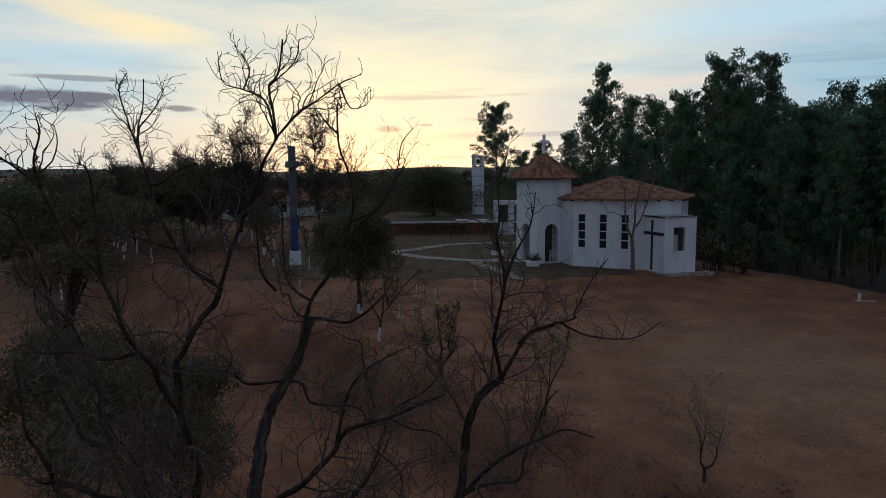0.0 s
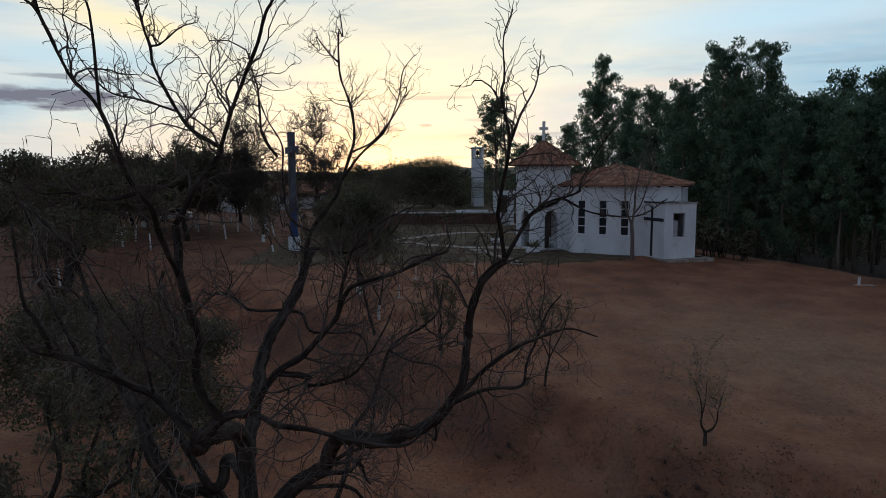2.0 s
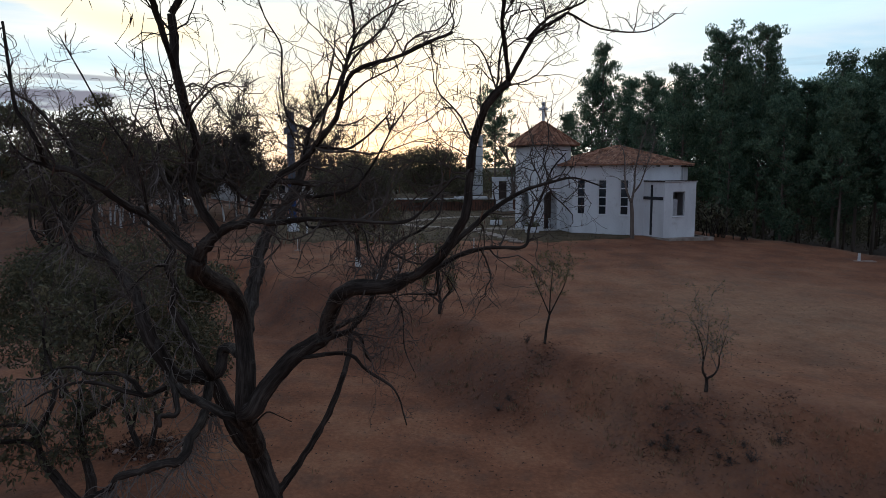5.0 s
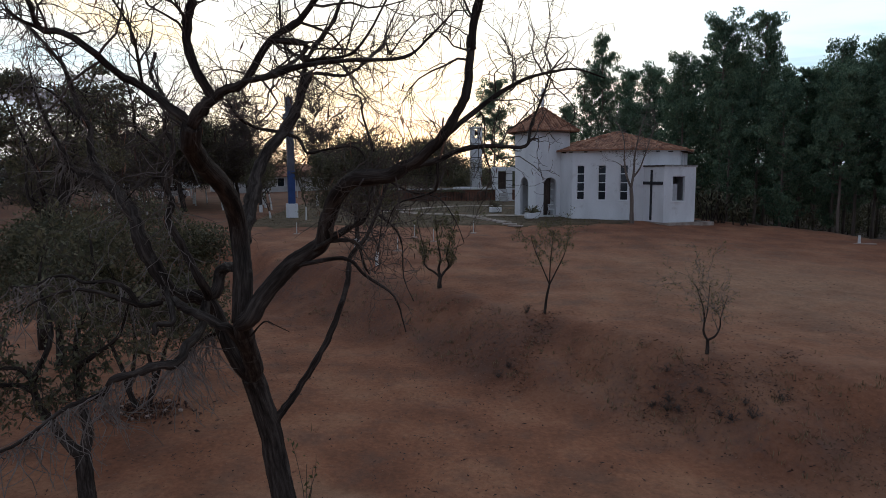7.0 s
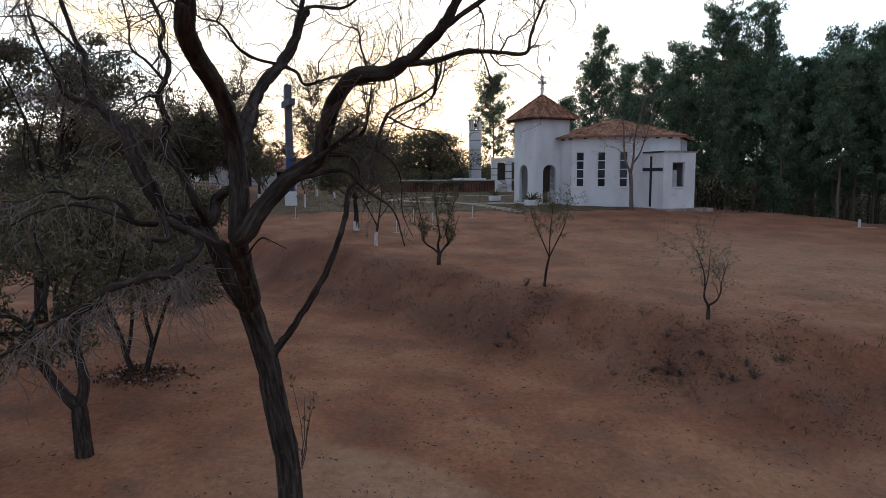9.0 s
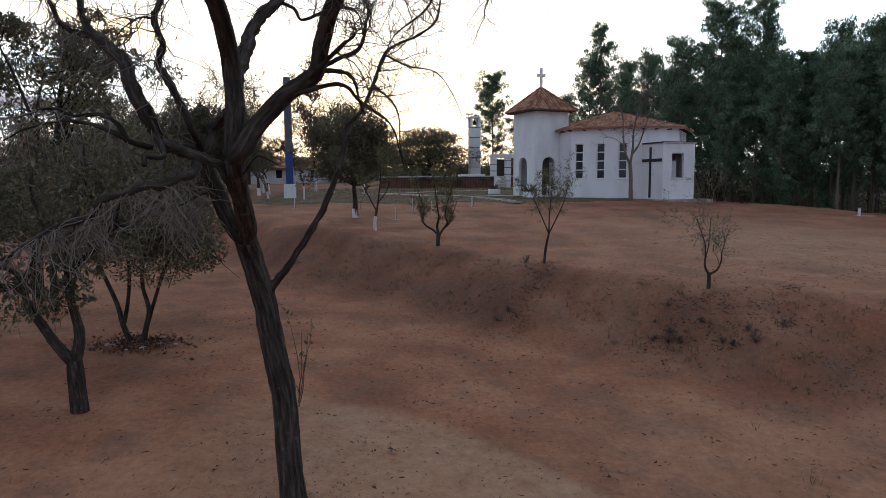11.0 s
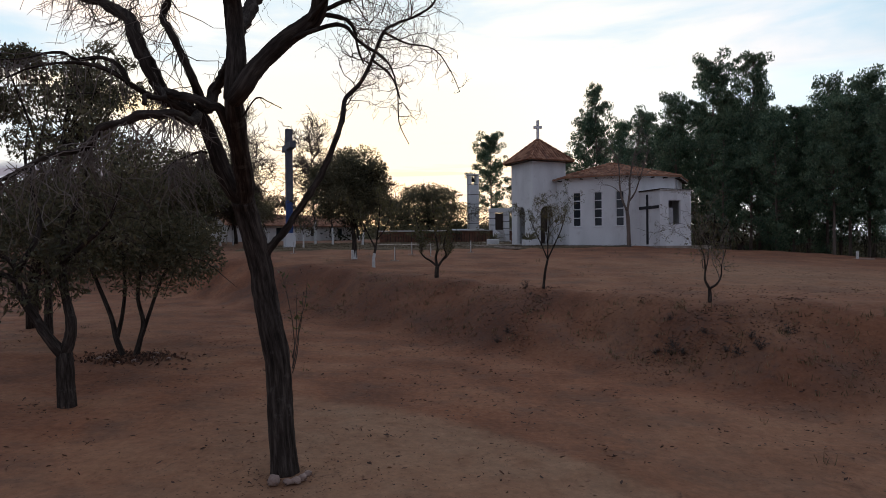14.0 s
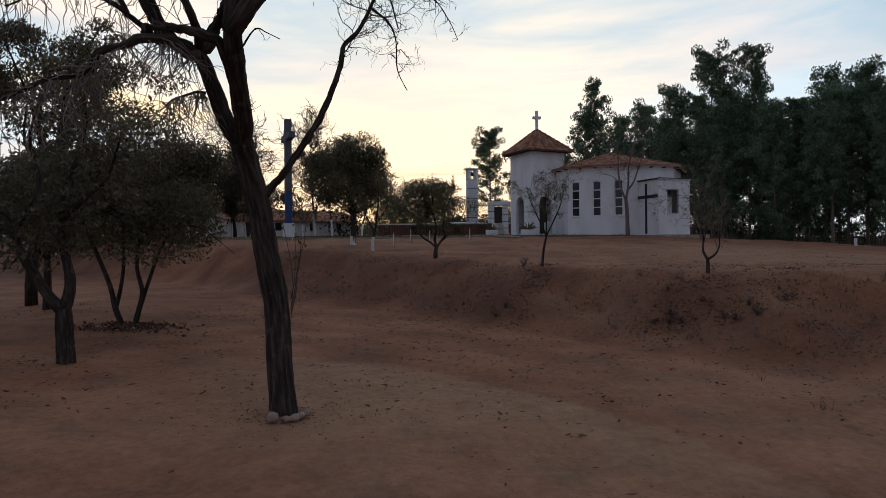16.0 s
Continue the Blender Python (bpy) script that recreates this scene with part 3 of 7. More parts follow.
def on_lawn(x, y):
    return y > 44.6 + 0.5 * math.sin(x * 0.7) + 0.25 * math.sin(x * 2.3) + max(0, x - 6) * 0.1 and y < 71 and -15 < x < 14 - max(0, 47 - y)


def near_line(x, y, pts, half):
    best = 1e9
    for (ax, ay), (bx, by) in zip(pts, pts[1:]):
        dx, dy = bx - ax, by - ay
        t = max(0, min(1, ((x - ax) * dx + (y - ay) * dy) / (dx * dx + dy * dy)))
        best = min(best, math.hypot(x - ax - t * dx, y - ay - t * dy))
    return best < half


build_ground()
sheet("lawn", on_lawn, (-16, 43), (15, 72), 0.4, 0.05, LAWN, "dry patchy lawn round the chapel", "lawn", 0.14)
WALK_A = [(-5.2, 56.9), (-2.2, 54.2), (0.4, 52.8), (3.1, 52.1), (6.6, 51.6)]
WALK_B = [(-5.2, 56.9), (-1.7, 60.2), (-0.1, 62.0), (3.2, 62.8), (7.2, 62.8)]
sheet("pavement", lambda x, y: near_line(x, y, WALK_A, 0.55) or near_line(x, y, WALK_B, 0.5), (-14, 50), (8, 70), 0.2, 0.09, PATHSTONE, "pale concrete garden path on the lawn", "path")

# ---- chapel ----


def flat(x, y, z, deg):
    return pose(x, y, z, 0, 0, deg)


def wall_with_holes(soup, width, height, thick, holes, arch=()):
    """A wall in its own frame: x along, y into the building, z up. holes: (x0, x1, z0, z1); arch: indices of holes with round heads."""
    soup.weld = True
    xs = sorted({0.0, width, *(h[0] for h in holes), *(h[1] for h in holes)})
    for a, b in zip(xs, xs[1:]):
        over = [h for h in holes if h[0] <= a + 1e-6 and h[1] >= b - 1e-6]
        if not over:
            soup.box((a, 0, 0), (b, thick, height))
            continue
        x0, x1, z0, z1 = over[0]
        if z0 > 0.01:
            soup.box((a, 0, 0), (b, thick, z0))
        if holes.index(over[0]) in arch:
            r, n = (x1 - x0) / 2, 12
            ring = [(x0 + r - r * math.cos(math.pi * k / n), z1 - r + r * math.sin(math.pi * k / n)) for k in range(n + 1)]
            for (xa, za), (xb, zb) in zip(ring, ring[1:]):
                soup.add([(xa, 0, za), (xb, 0, zb), (xb, 0, height), (xa, 0, height), (xa, thick, za), (xb, thick, zb), (xb, thick, height), (xa, thick, height)],
                         [(0, 1, 2, 3), (5, 4, 7, 6), (0, 4, 5, 1), (3, 2, 6, 7)])
        elif z1 < height - 0.01:
            soup.box((a, 0, z1), (b, thick, height))
    return soup


def tiled_slope(soup, a, b, apex_a, apex_b, pitch=0.24, rise=0.045):
    """Rows of barrel tiles on a roof slope from the eave a-b up to apex_a-apex_b, with a closed deck underneath."""
    a, b, p, q = Vector(a), Vector(b), Vector(apex_a), Vector(apex_b)
    n = max(2, int((b - a).length / pitch))
    normal = (b - a).cross(p - a).normalized()
    if normal.z < 0:
        normal = -normal
    soup.add([a, b, q, p], [(0, 1, 2, 3)])
    soup.add([a - normal * 0.08, b - normal * 0.08, q - normal * 0.08, p - normal * 0.08], [(3, 2, 1, 0)])
    soup.add([a, b, b - normal * 0.08, a - normal * 0.08], [(0, 3, 2, 1)])
    up = ((p + q) / 2 - (a + b) / 2).normalized()
    along = (b - a).normalized()
    for i in range(n):
        foot = a + (b - a) * ((i + 0.5) / n)
        # how far this column runs before it meets a hip
        best = 0.0
        full = ((p + q) / 2 - (a + b) / 2).length
        steps = 40
        for k in range(1, steps + 1):
            h = full * k / steps
            f = h / full
            l, r = a + (p - a) * f, b + (q - b) * f
            pos = (foot - a).dot(along)
            if (l - a).dot(along) <= pos <= (r - a).dot(along):
                best = h
        count = int(best / 0.38)
        for c in range(count + 1):
            h0, h1 = c * 0.38, min((c + 1) * 0.38 + 0.04, best)
            if h1 - h0 < 0.08:
                continue
            ring = []
            for h, w, lift in ((h0, pitch * 0.36, 0.02), (h1, pitch * 0.30, 0.0)):
                for g in range(5):
                    t = math.pi * g / 4
                    ring.append(foot + up * h - along * w * math.cos(t) + normal * (rise * math.sin(t) + lift))
            soup.add(ring, [(g, g + 1, g + 6, g + 5) for g in range(4)] + [(4, 3, 2, 1, 0)])
    return soup


def hip_caps(soup, lines, r=0.1):
    for a, b in lines:
        a, b = Vector(a), Vector(b)
        n = max(1, int((b - a).length / 0.4))
        for i in range(n):
            p, q = a + (b - a) * (i / n), a + (b - a) * ((i + 1.08) / n)
            soup.tube([p + Vector((0, 0, 0.03)), q], [r * 1.1, r * 0.9], 7)


def slit_window(parent, m, w, h, panes=4):
    """A tall narrow window of stacked panes in a white frame, set in its wall."""
    win = part("window", Soup().box((0, 0.10, 0), (w, 0.13, 0.05), m), WHITEWASH, parent, "tall narrow window of four stacked panes")
    fr = Soup()
    for lo, hi in (((0, 0.09, 0), (0.05, 0.15, h)), ((w - 0.05, 0.09, 0), (w, 0.15, h)), ((0.05, 0.09, h - 0.05), (w - 0.05, 0.15, h))):
        fr.box(lo, hi, m)
    part("window_frame", fr, WHITEWASH, win)
    for i in range(1, panes):
        z = h * i / panes
        part("glazing_bar", Soup().box((0.05, 0.09, z - 0.035), (w - 0.05, 0.15, z + 0.035), m), WHITEWASH, win)
    for i in range(panes):
        part("pane", Soup().box((0.05, 0.12, h * i / panes + 0.036), (w - 0.05, 0.126, h * (i + 1) / panes - 0.036), m), GLASS, win)
    part("window_sill", Soup().box((-0.06, -0.06, -0.07), (w + 0.06, 0.1, -0.004), m, 0.01), WHITEWASH, win)


def build_chapel():
    chapel = thing("chapel", Matrix.Identity(4), "white plastered chapel with a square tower and terracotta tiled roofs", "chapel")
    # tower, square, one corner towards the bank
    side, foot, top = 3.1, -0.75, 6.1
    p0 = Vector((TOWER[0], TOWER[1], 0))
    ang = 25.5
    u, v = Vector((math.cos(radians(ang)), math.sin(radians(ang)), 0)), Vector((-math.sin(radians(ang)), math.cos(radians(ang)), 0))
    h = top - foot
    right = wall_with_holes(Soup(), side, h, 0.25, [(0.70, 1.90, 0.3, 3.25)], (0,))
    part("tower_wall", right.mesh("w"), WHITEWASH, chapel, "tower wall with an arched doorway").matrix_basis = flat(p0.x, p0.y, foot, ang)
    left = wall_with_holes(Soup(), side - 0.25, h, 0.25, [(0.80, 2.00, 0.3, 3.25)], (0,))
    q = p0 + v * side
    part("tower_wall", left.mesh("w"), WHITEWASH, chapel, "tower wall with an open arch").matrix_basis = flat(q.x, q.y, foot, ang - 90)
    back = wall_with_holes(Soup(), side - 0.25, h, 0.25, [(0.9, 2.1, 0.3, 3.25)], (0,))
    b0 = p0 + u * side + v * 0.25
    part("tower_wall", back.mesh("w"), WHITEWASH, chapel).matrix_basis = flat(b0.x, b0.y, foot, ang + 90)
    c0 = p0 + v * side + u * (side - 0.25)
    part("tower_wall", wall_with_holes(Soup(), side - 0.5, h, 0.25, []).mesh("w"), WHITEWASH, chapel).matrix_basis = flat(c0.x, c0.y, foot, ang + 180)
    dm = flat(p0.x, p0.y, foot, ang)
    # added dark panel: stands in for the unlit interior behind the arch
    leaf = part("door", Soup().box((0.70, 0.42, 0.3), (1.52, 0.48, 3.2), dm), DARKWOOD, chapel, "dark panel added in the arch in place of the dim tower interior")
    part("dark_panel_edge", Soup().box((1.52, 0.40, 0.3), (1.60, 0.50, 3.2), dm), DARKWOOD, leaf)
    for k in range(5):
        part("grille_bar", Soup().box((1.61, 0.43, 0.75 + 0.5 * k), (1.90, 0.46, 0.81 + 0.5 * k), dm), WHITEWASH, leaf)
    deck = Soup()
    ctr = p0 + (u + v) * side / 2
    over = side / 2 + 0.5
    eave = [ctr + u * a * over + v * b * over + Vector((0, 0, top - 0.05)) for a, b in ((-1, -1), (1, -1), (1, 1), (-1, 1))]
    apex = ctr + Vector((0, 0, 7.95))
    for i in range(4):
        tiled_slope(deck, eave[i], eave[(i + 1) % 4], apex, apex)
    roof = part("tower_roof", deck, TILE, chapel, "pyramid roof of terracotta barrel tiles")
    caps = Soup()
    hip_caps(caps, [(e, apex) for e in eave])
    part("hip_tiles", caps, TILE, roof)
    part("soffit", Soup().add([e - Vector((0, 0, 0.1)) for e in eave], [(3, 2, 1, 0)]), DARKWOOD, roof)
    part("tower_floor", Soup().add([p0 + Vector((0, 0, -0.44)), p0 + u * side + Vector((0, 0, -0.44)), p0 + (u + v) * side + Vector((0, 0, -0.44)), p0 + v * side + Vector((0, 0, -0.44))], [(0, 1, 2, 3)]), CONCRETE, chapel)
    m = Matrix.Translation(apex) @ pose(0, 0, -0.1, 0, 0, 12)
    part("roof_cross", Soup().box((-0.1, -0.1, 0), (0.1, 0.1, 1.62), m, 0.015).box((-0.34, -0.1, 0.95), (-0.1, 0.1, 1.17), m, 0.015).box((0.1, -0.1, 0.95), (0.34, 0.1, 1.17), m, 0.015), WHITEWASH, chapel, "small white masonry cross on the tower")
    # nave, eight-sided
    cx, cy, rw, re, ztop, foot = NAVE[0], NAVE[1], 5.6, 6.08, 4.5, -0.95
    ring = [radians(NAVE[2] + 45 * i) for i in range(8)]
    corner = [Vector((cx + rw * math.cos(a), cy + rw * math.sin(a), 0)) for a in ring]
    eave = [Vector((cx + re * math.cos(a), cy + re * math.sin(a), ztop)) for a in ring]
    wide = (corner[1] - corner[0]).length
    for i in range(8):
        a, b = corner[i], corner[(i + 1) % 8]
        d = b - a
        deg = math.degrees(math.atan2(d.y, d.x))
        holes = [(x, x + 0.6, 1.75, 4.33) for x in WINDOWS] if i == 0 else []
        w = part("nave_wall", wall_with_holes(Soup(), wide, ztop - foot, 0.22, holes).mesh("w"), WHITEWASH, chapel)
        w.matrix_basis = flat(a.x, a.y, foot, deg)
        if i == 0:
            for x in WINDOWS:
                slit_window(chapel, flat(a.x, a.y, foot, deg) @ pose(x, 0, 1.75), 0.6, 2.58)
    part("nave_floor", Soup().add([c + Vector((0, 0, -0.45)) for c in corner], [tuple(range(8))]), CONCRETE, chapel)
    apex = Vector((cx, cy, 6.05))
    deck, caps = Soup(), Soup()
    for i in range(8):
        tiled_slope(deck, eave[i], eave[(i + 1) % 8], apex, apex)
    roof = part("nave_roof", deck, TILE, chapel, "low eight-sided roof of terracotta barrel tiles")
    hip_caps(caps, [(e, apex) for e in eave])
    part("hip_tiles", caps, TILE, roof)
    part("soffit", Soup().add([e - Vector((0, 0, 0.09)) for e in eave], [tuple(range(7, -1, -1))]), WHITEWASH, roof)
    for i in range(8):
        for t in (0.0, 0.25, 0.5, 0.75):
            e, f = eave[i].lerp(eave[(i + 1) % 8], t), corner[i].lerp(corner[(i + 1) % 8], t)
            f = Vector((f.x, f.y, ztop))
            part("rafter_end", Soup().tube([f - Vector((0, 0, 0.14)), e.lerp(f, 0.12) - Vector((0, 0, 0.14))], [0.05, 0.05], 4), DARKWOOD, roof)
    # flat-roofed sanctuary
    deg, wid, dep, top, foot = 21.0, 2.75, 3.2, 3.2, -0.95
    a0 = Vector((APSE[0], APSE[1], 0))
    ua, va = Vector((math.cos(radians(deg)), math.sin(radians(deg)), 0)), Vector((-math.sin(radians(deg)), math.cos(radians(deg)), 0))
    front = wall_with_holes(Soup(), wid, top - foot, 0.22, [(0.75, 1.80, 1.75, 3.5)])
    part("sanctuary_wall", front.mesh("w"), WHITEWASH, chapel, "sanctuary wall with one square window").matrix_basis = flat(a0.x, a0.y, foot, deg)
    l0 = a0 + va * dep
    part("sanctuary_wall", Soup().box((0, 0, 0), (dep - 0.22, 0.22, top - foot)).mesh("w"), WHITEWASH, chapel).matrix_basis = flat(l0.x, l0.y, foot, deg - 90)
    r0 = a0 + ua * wid + va * 0.22
    part("sanctuary_wall", Soup().box((0, 0, 0), (dep, 0.22, top - foot)).mesh("w"), WHITEWASH, chapel).matrix_basis = flat(r0.x, r0.y, foot, deg + 90)
    m = flat(a0.x, a0.y, 0, deg)
    slab = part("flat_roof", Soup().box((-0.07, -0.07, top), (wid + 0.07, dep, top + 0.1), m, 0.01), CONCRETE, chapel, "thin concrete roof slab with a dark edge")
    part("drip_edge", Soup().box((-0.09, -0.09, top + 0.03), (-0.071, dep, top + 0.13), m).box((-0.09, -0.09, top + 0.101), (wid, -0.05, top + 0.14), m), DARKWOOD, slab)
    win = part("window", Soup().box((0.75, 0.14, 1.75 + foot), (1.80, 0.18, 1.8 + foot), m), METAL, chapel, "square window with one leaf slid open")
    part("window_frame", Soup().box((0.75, 0.12, 1.8 + foot), (0.8, 0.2, 3.5 + foot), m).box((1.75, 0.12, 1.8 + foot), (1.8, 0.2, 3.5 + foot), m).box((0.8, 0.12, 3.44 + foot), (1.75, 0.2, 3.5 + foot), m), METAL, win)
    part("shutter", Soup().box((0.8, 0.13, 1.8 + foot), (1.25, 0.16, 2.95 + foot), m), METAL, win, "pale lower leaf of the window")
    part("window_sill", Soup().box((0.7, -0.06, 1.67 + foot), (1.85, 0.12, 1.746 + foot), m, 0.01), WHITEWASH, win)
    # unseen room reduced to one greyed panel behind the window
    part("dim_back_panel", Soup().box((0.3, 1.6, 0), (2.4, 1.7, 3.3), m), DARKROOM, chapel)
    # black cross on the side wall of the sanctuary
    cm = flat(l0.x, l0.y, 0, deg - 90) @ pose(0, -0.06, 0)
    cross = part("wall_cross", Soup().box((1.76, 0, -0.6), (1.95, 0.07, 3.0), cm, 0.01), BLACKPAINT, chapel, "tall black cross fixed to the wall")
    part("cross_arm", Soup().box((0.62, -0.01, 1.95), (1.756, 0.06, 2.17), cm, 0.01).box((1.954, -0.01, 1.95), (3.1, 0.06, 2.17), cm, 0.01), BLACKPAINT, cross)
    # plinth walk
    apron = [corner[7].lerp(corner[0], 0.6), corner[0], corner[1], l0, a0, a0 + ua * (wid + 0.9), a0 + ua * (wid + 0.9) + va * 4]
    outer = []
    for p in apron:
        d = (p - Vector((cx, cy + 0.0, 0))).normalized() * 0.75
        outer.append(p + d)
    s = Soup()
    for i in range(len(apron) - 1):
        a, b, c, d = apron[i], apron[i + 1], outer[i + 1], outer[i]
        zt = -0.7
        s.add([(a.x, a.y, zt), (b.x, b.y, zt), (c.x, c.y, zt), (d.x, d.y, zt), (c.x, c.y, -1.3), (d.x, d.y, -1.3)], [(3, 2, 1, 0), (5, 4, 2, 3)])
    part("apron", s, PATHSTONE, chapel, "pale concrete walk at the foot of the walls")
    for i in (0, 1, 2):
        k = Soup().box((0.70, -0.35 - 0.3 * i, 0.2 - 0.16 * i), (1.90, -0.05 - 0.3 * i, 0.3 - 0.16 * i - 0.0))
        part("door_step", k.mesh("s"), CONCRETE, chapel).matrix_basis = flat(p0.x, p0.y, -0.75, ang)
    # low pale green wing behind the sanctuary
    wing = part("rear_wing", Soup().box((wid + 0.05, 2.3, -0.95), (wid + 1.0, 5.0, 2.75), m, 0.01), GREENWASH, chapel, "pale green rear wing of the chapel")
    part("wing_slab", Soup().box((wid + 0.02, 2.2, 2.754), (wid + 1.1, 5.0, 2.85), m, 0.01), CONCRETE, wing)
    # vent pipe behind the sanctuary
    pv = a0 + ua * (wid + 0.45) + va * 2.0
    part("vent_pipe", Soup().tube([(pv.x, pv.y, -0.9), (pv.x, pv.y, 4.3)], [0.045, 0.045], 8), METAL, chapel)
    return chapel


TOWER, NAVE, APSE, WINDOWS = (6.95, 50.3), (13.8, 53.2, -139.0), (15.3, 45.9), (0.32, 1.92, 3.52)
build_chapel()


def stacked_pillar(name, m, w, d, h, bands, label, niche=False):
    t = thing(name, m, label, "pillar")
    step = h / bands
    for i in range(bands):
        if niche and i == bands - 1:
            for x in (-1, 1):
                for y in (-1, 1):
                    part("corner_post", Soup().box((x * w / 2 - 0.16 * (x + 1), y * d / 2 - 0.16 * (y + 1), i * step + 0.04), (x * w / 2 + 0.16 * (1 - x), y * d / 2 + 0.16 * (1 - y), h)), WHITEWASH, t)
            part("bell", Soup().tube([(0, 0, h - 0.25), (0, 0, h - 0.45), (0, 0, h - 0.8)], [0.08, 0.2, 0.32], 12), DARKWOOD, t, "small dark bell in the open top", True)
        else:
            part("block", Soup().box((-w / 2, -d / 2, i * step + 0.04), (w / 2, d / 2, (i + 1) * step - 0.04), None, 0.012), WHITEWASH, t)
        part("joint_band", Soup().box((-w / 2 + 0.06, -d / 2 + 0.06, i * step - 0.04), (w / 2 - 0.06, d / 2 - 0.06, i * step + 0.04)), BLACKPAINT, t)
    part("cap", Soup().box((-w / 2 - 0.12, -d / 2 - 0.12, h), (w / 2 + 0.12, d / 2 + 0.12, h + 0.16), None, 0.02), WHITEWASH, t)
    return t


stacked_pillar("bell_pillar", flat(3.8, 84, 1.2, 12), 1.3, 1.3, 7.4, 6, "tall white banded bell pillar with a small open top", True)


def build_gate():
    t = thing("gateway", flat(5.0, 70.5, 0, 6), "white gateway with banded piers beside the steps", "gateway")
    for x, foot in ((0.0, 1.2), (1.55, -0.6), (3.0, -0.6)):
        pier = part("pier", Soup().box((x, 0, foot), (x + 0.62, 0.5, 3.1)), WHITEWASH, t)
        n = int((3.0 - foot) / 0.72)
        for i in range(n):
            z = foot + 0.5 + 0.72 * i
            part("joint_band", Soup().box((x - 0.004, -0.006, z), (x + 0.624, 0.5, z + 0.07)), BLACKPAINT, pier)
    part("lintel", Soup().box((-0.05, -0.05, 3.1), (4.0, 0.55, 3.55), None, 0.01), WHITEWASH, t)
    # solid leaf: its colour also stands for the dark opening behind the railing
    part("gate_leaf", Soup().box((0.66, 0.2, 1.2), (1.5, 0.26, 3.0)), DARKWOOD, t, "dark gate leaf filling the opening between the piers")
    for i in range(4):
        part("step", Soup().box((0.62, -0.3 - 0.35 * i, 0.85 - 0.4 * i), (1.55, 0.2 - 0.35 * i, 1.2 - 0.4 * i)), CONCRETE, t)
    part("ramp_wall", Soup().add([(0.3, -0.4, -0.7), (2.4, -0.4, -0.7), (2.4, -0.4, -0.1), (0.3, -0.4, 1.4), (0.3, -0.15, -0.7), (2.4, -0.15, -0.7), (2.4, -0.15, -0.1), (0.3, -0.15, 1.4)],
         [(0, 1, 2, 3), (5, 4, 7, 6), (3, 2, 6, 7), (0, 3, 7, 4), (1, 5, 6, 2)]), WHITEWASH, t)


build_gate()


def build_terrace():
    s = Soup().box((-7, 71.2, -1.2), (9, 71.6, 1.1), None, 0.02)
    tagged(part("wall_terrace", s, BRICKWALL), "low red retaining wall behind the lawn", "wall", kind="structure")
    tagged(part("coping", Soup().box((-7.1, 71.0, 1.1), (9.1, 71.9, 1.24), None, 0.02), CONCRETE), "pale coping on the retaining wall", "coping", kind="structure")
    tagged(part("upper_terrace", Soup().box((-6.9, 71.6, -1.0), (9, 98, 1.16)), LAWN), "raised earth terrace behind the wall", "terrace", kind="structure")
    # step of pale coping further along
    tagged(part("kerb", Soup().box((0.8, 72.5, 1.16), (4.5, 73.0, 1.4), None, 0.03), WHITEWASH), "white kerb at the foot of the pillar", "kerb", kind="structure")


build_terrace()


def hedge():
    rng = np.random.default_rng(55)
    x = rng.uniform(-6.6, 5.0, 2400)
    keep = np.sin(x * 1.7) + np.sin(x * 0.6 + 2) + rng.normal(size=2400) * 0.5 > 0.2
    x = x[keep]
    c = np.stack([x, 70.75 + rng.normal(size=len(x)) * 0.28, 0.98 + rng.uniform(-0.1, 0.12, len(x)) + 0.06 * np.sin(x * 2.3)], 1)
    t = thing("hedge", Matrix.Identity(4), "low dark hedge along the top of the retaining wall", "hedge")
    part("foliage", quads_mesh("foliage", leaf_quads(rng, c, 0.2, 0.09)), DARKLEAF, t, kind="stuff")
    stems = Soup()
    for k in range(40):
        p = -6.4 + 11.2 * k / 39
        stems.tube([(p, 70.9, -0.7), (p + 0.05, 70.8, 0.9)], [0.03, 0.02], 5)
    part("stem_row", stems, BARK, t, kind="stuff")


hedge()
for k in range(9):
    f = k / 8
    x, y = 2.3 + 2.5 * f, 50.9 - 6.2 * f
    ob = tagged(part("stepping_slab", Soup().box((-0.5, -0.26, -0.06), (0.5, 0.26, 0.05), None, 0.03).mesh("slab"), PATHSTONE), "pale stepping slab set in the lawn", "slab", "stepping slabs")
    ob.matrix_basis = flat(x, y, gz(x, y) + 0.06, -20 + 7 * math.sin(3 * k))


def build_blue_cross():
    t = thing("blue_cross", flat(-12.03, 51.0, gz(-12.03, 51.0), -65), "tall blue painted cross on a white plinth", "cross")
    part("plinth", Soup().box((-0.4, -0.4, -0.1), (0.4, 0.4, 1.15), None, 0.02), WHITEWASH, t)
    part("shaft", Soup().box((-0.25, -0.25, 1.15), (0.25, 0.25, 3.7), None, 0.02), BLUE, t)
    # upper shaft and arms: backlit look put into the paint colour
    part("shaft", Soup().box((-0.25, -0.25, 3.7), (0.25, 0.25, 9.3), None, 0.02), GREYBLUE, t, "blue upper shaft, greyed in colour as against the bright sky")
    part("arm", Soup().box((0.25, -0.24, 7.65), (1.5, 0.24, 8.15), None, 0.02), GREYBLUE, t)
    part("arm", Soup().box((-1.5, -0.24, 7.65), (-0.25, 0.24, 8.15), None, 0.02), GREYBLUE, t)


build_blue_cross()

# ---- the large bare tree ----
BOUGHS = []
STRANDED = (3, 3, 3, 4, 5, 6, 8, 70, 71)  # limbs that carry grey strands


def wood(points, first, last):
    """One limb of the bare tree, with its first and last radius."""
    BOUGHS.append((points, first, last))


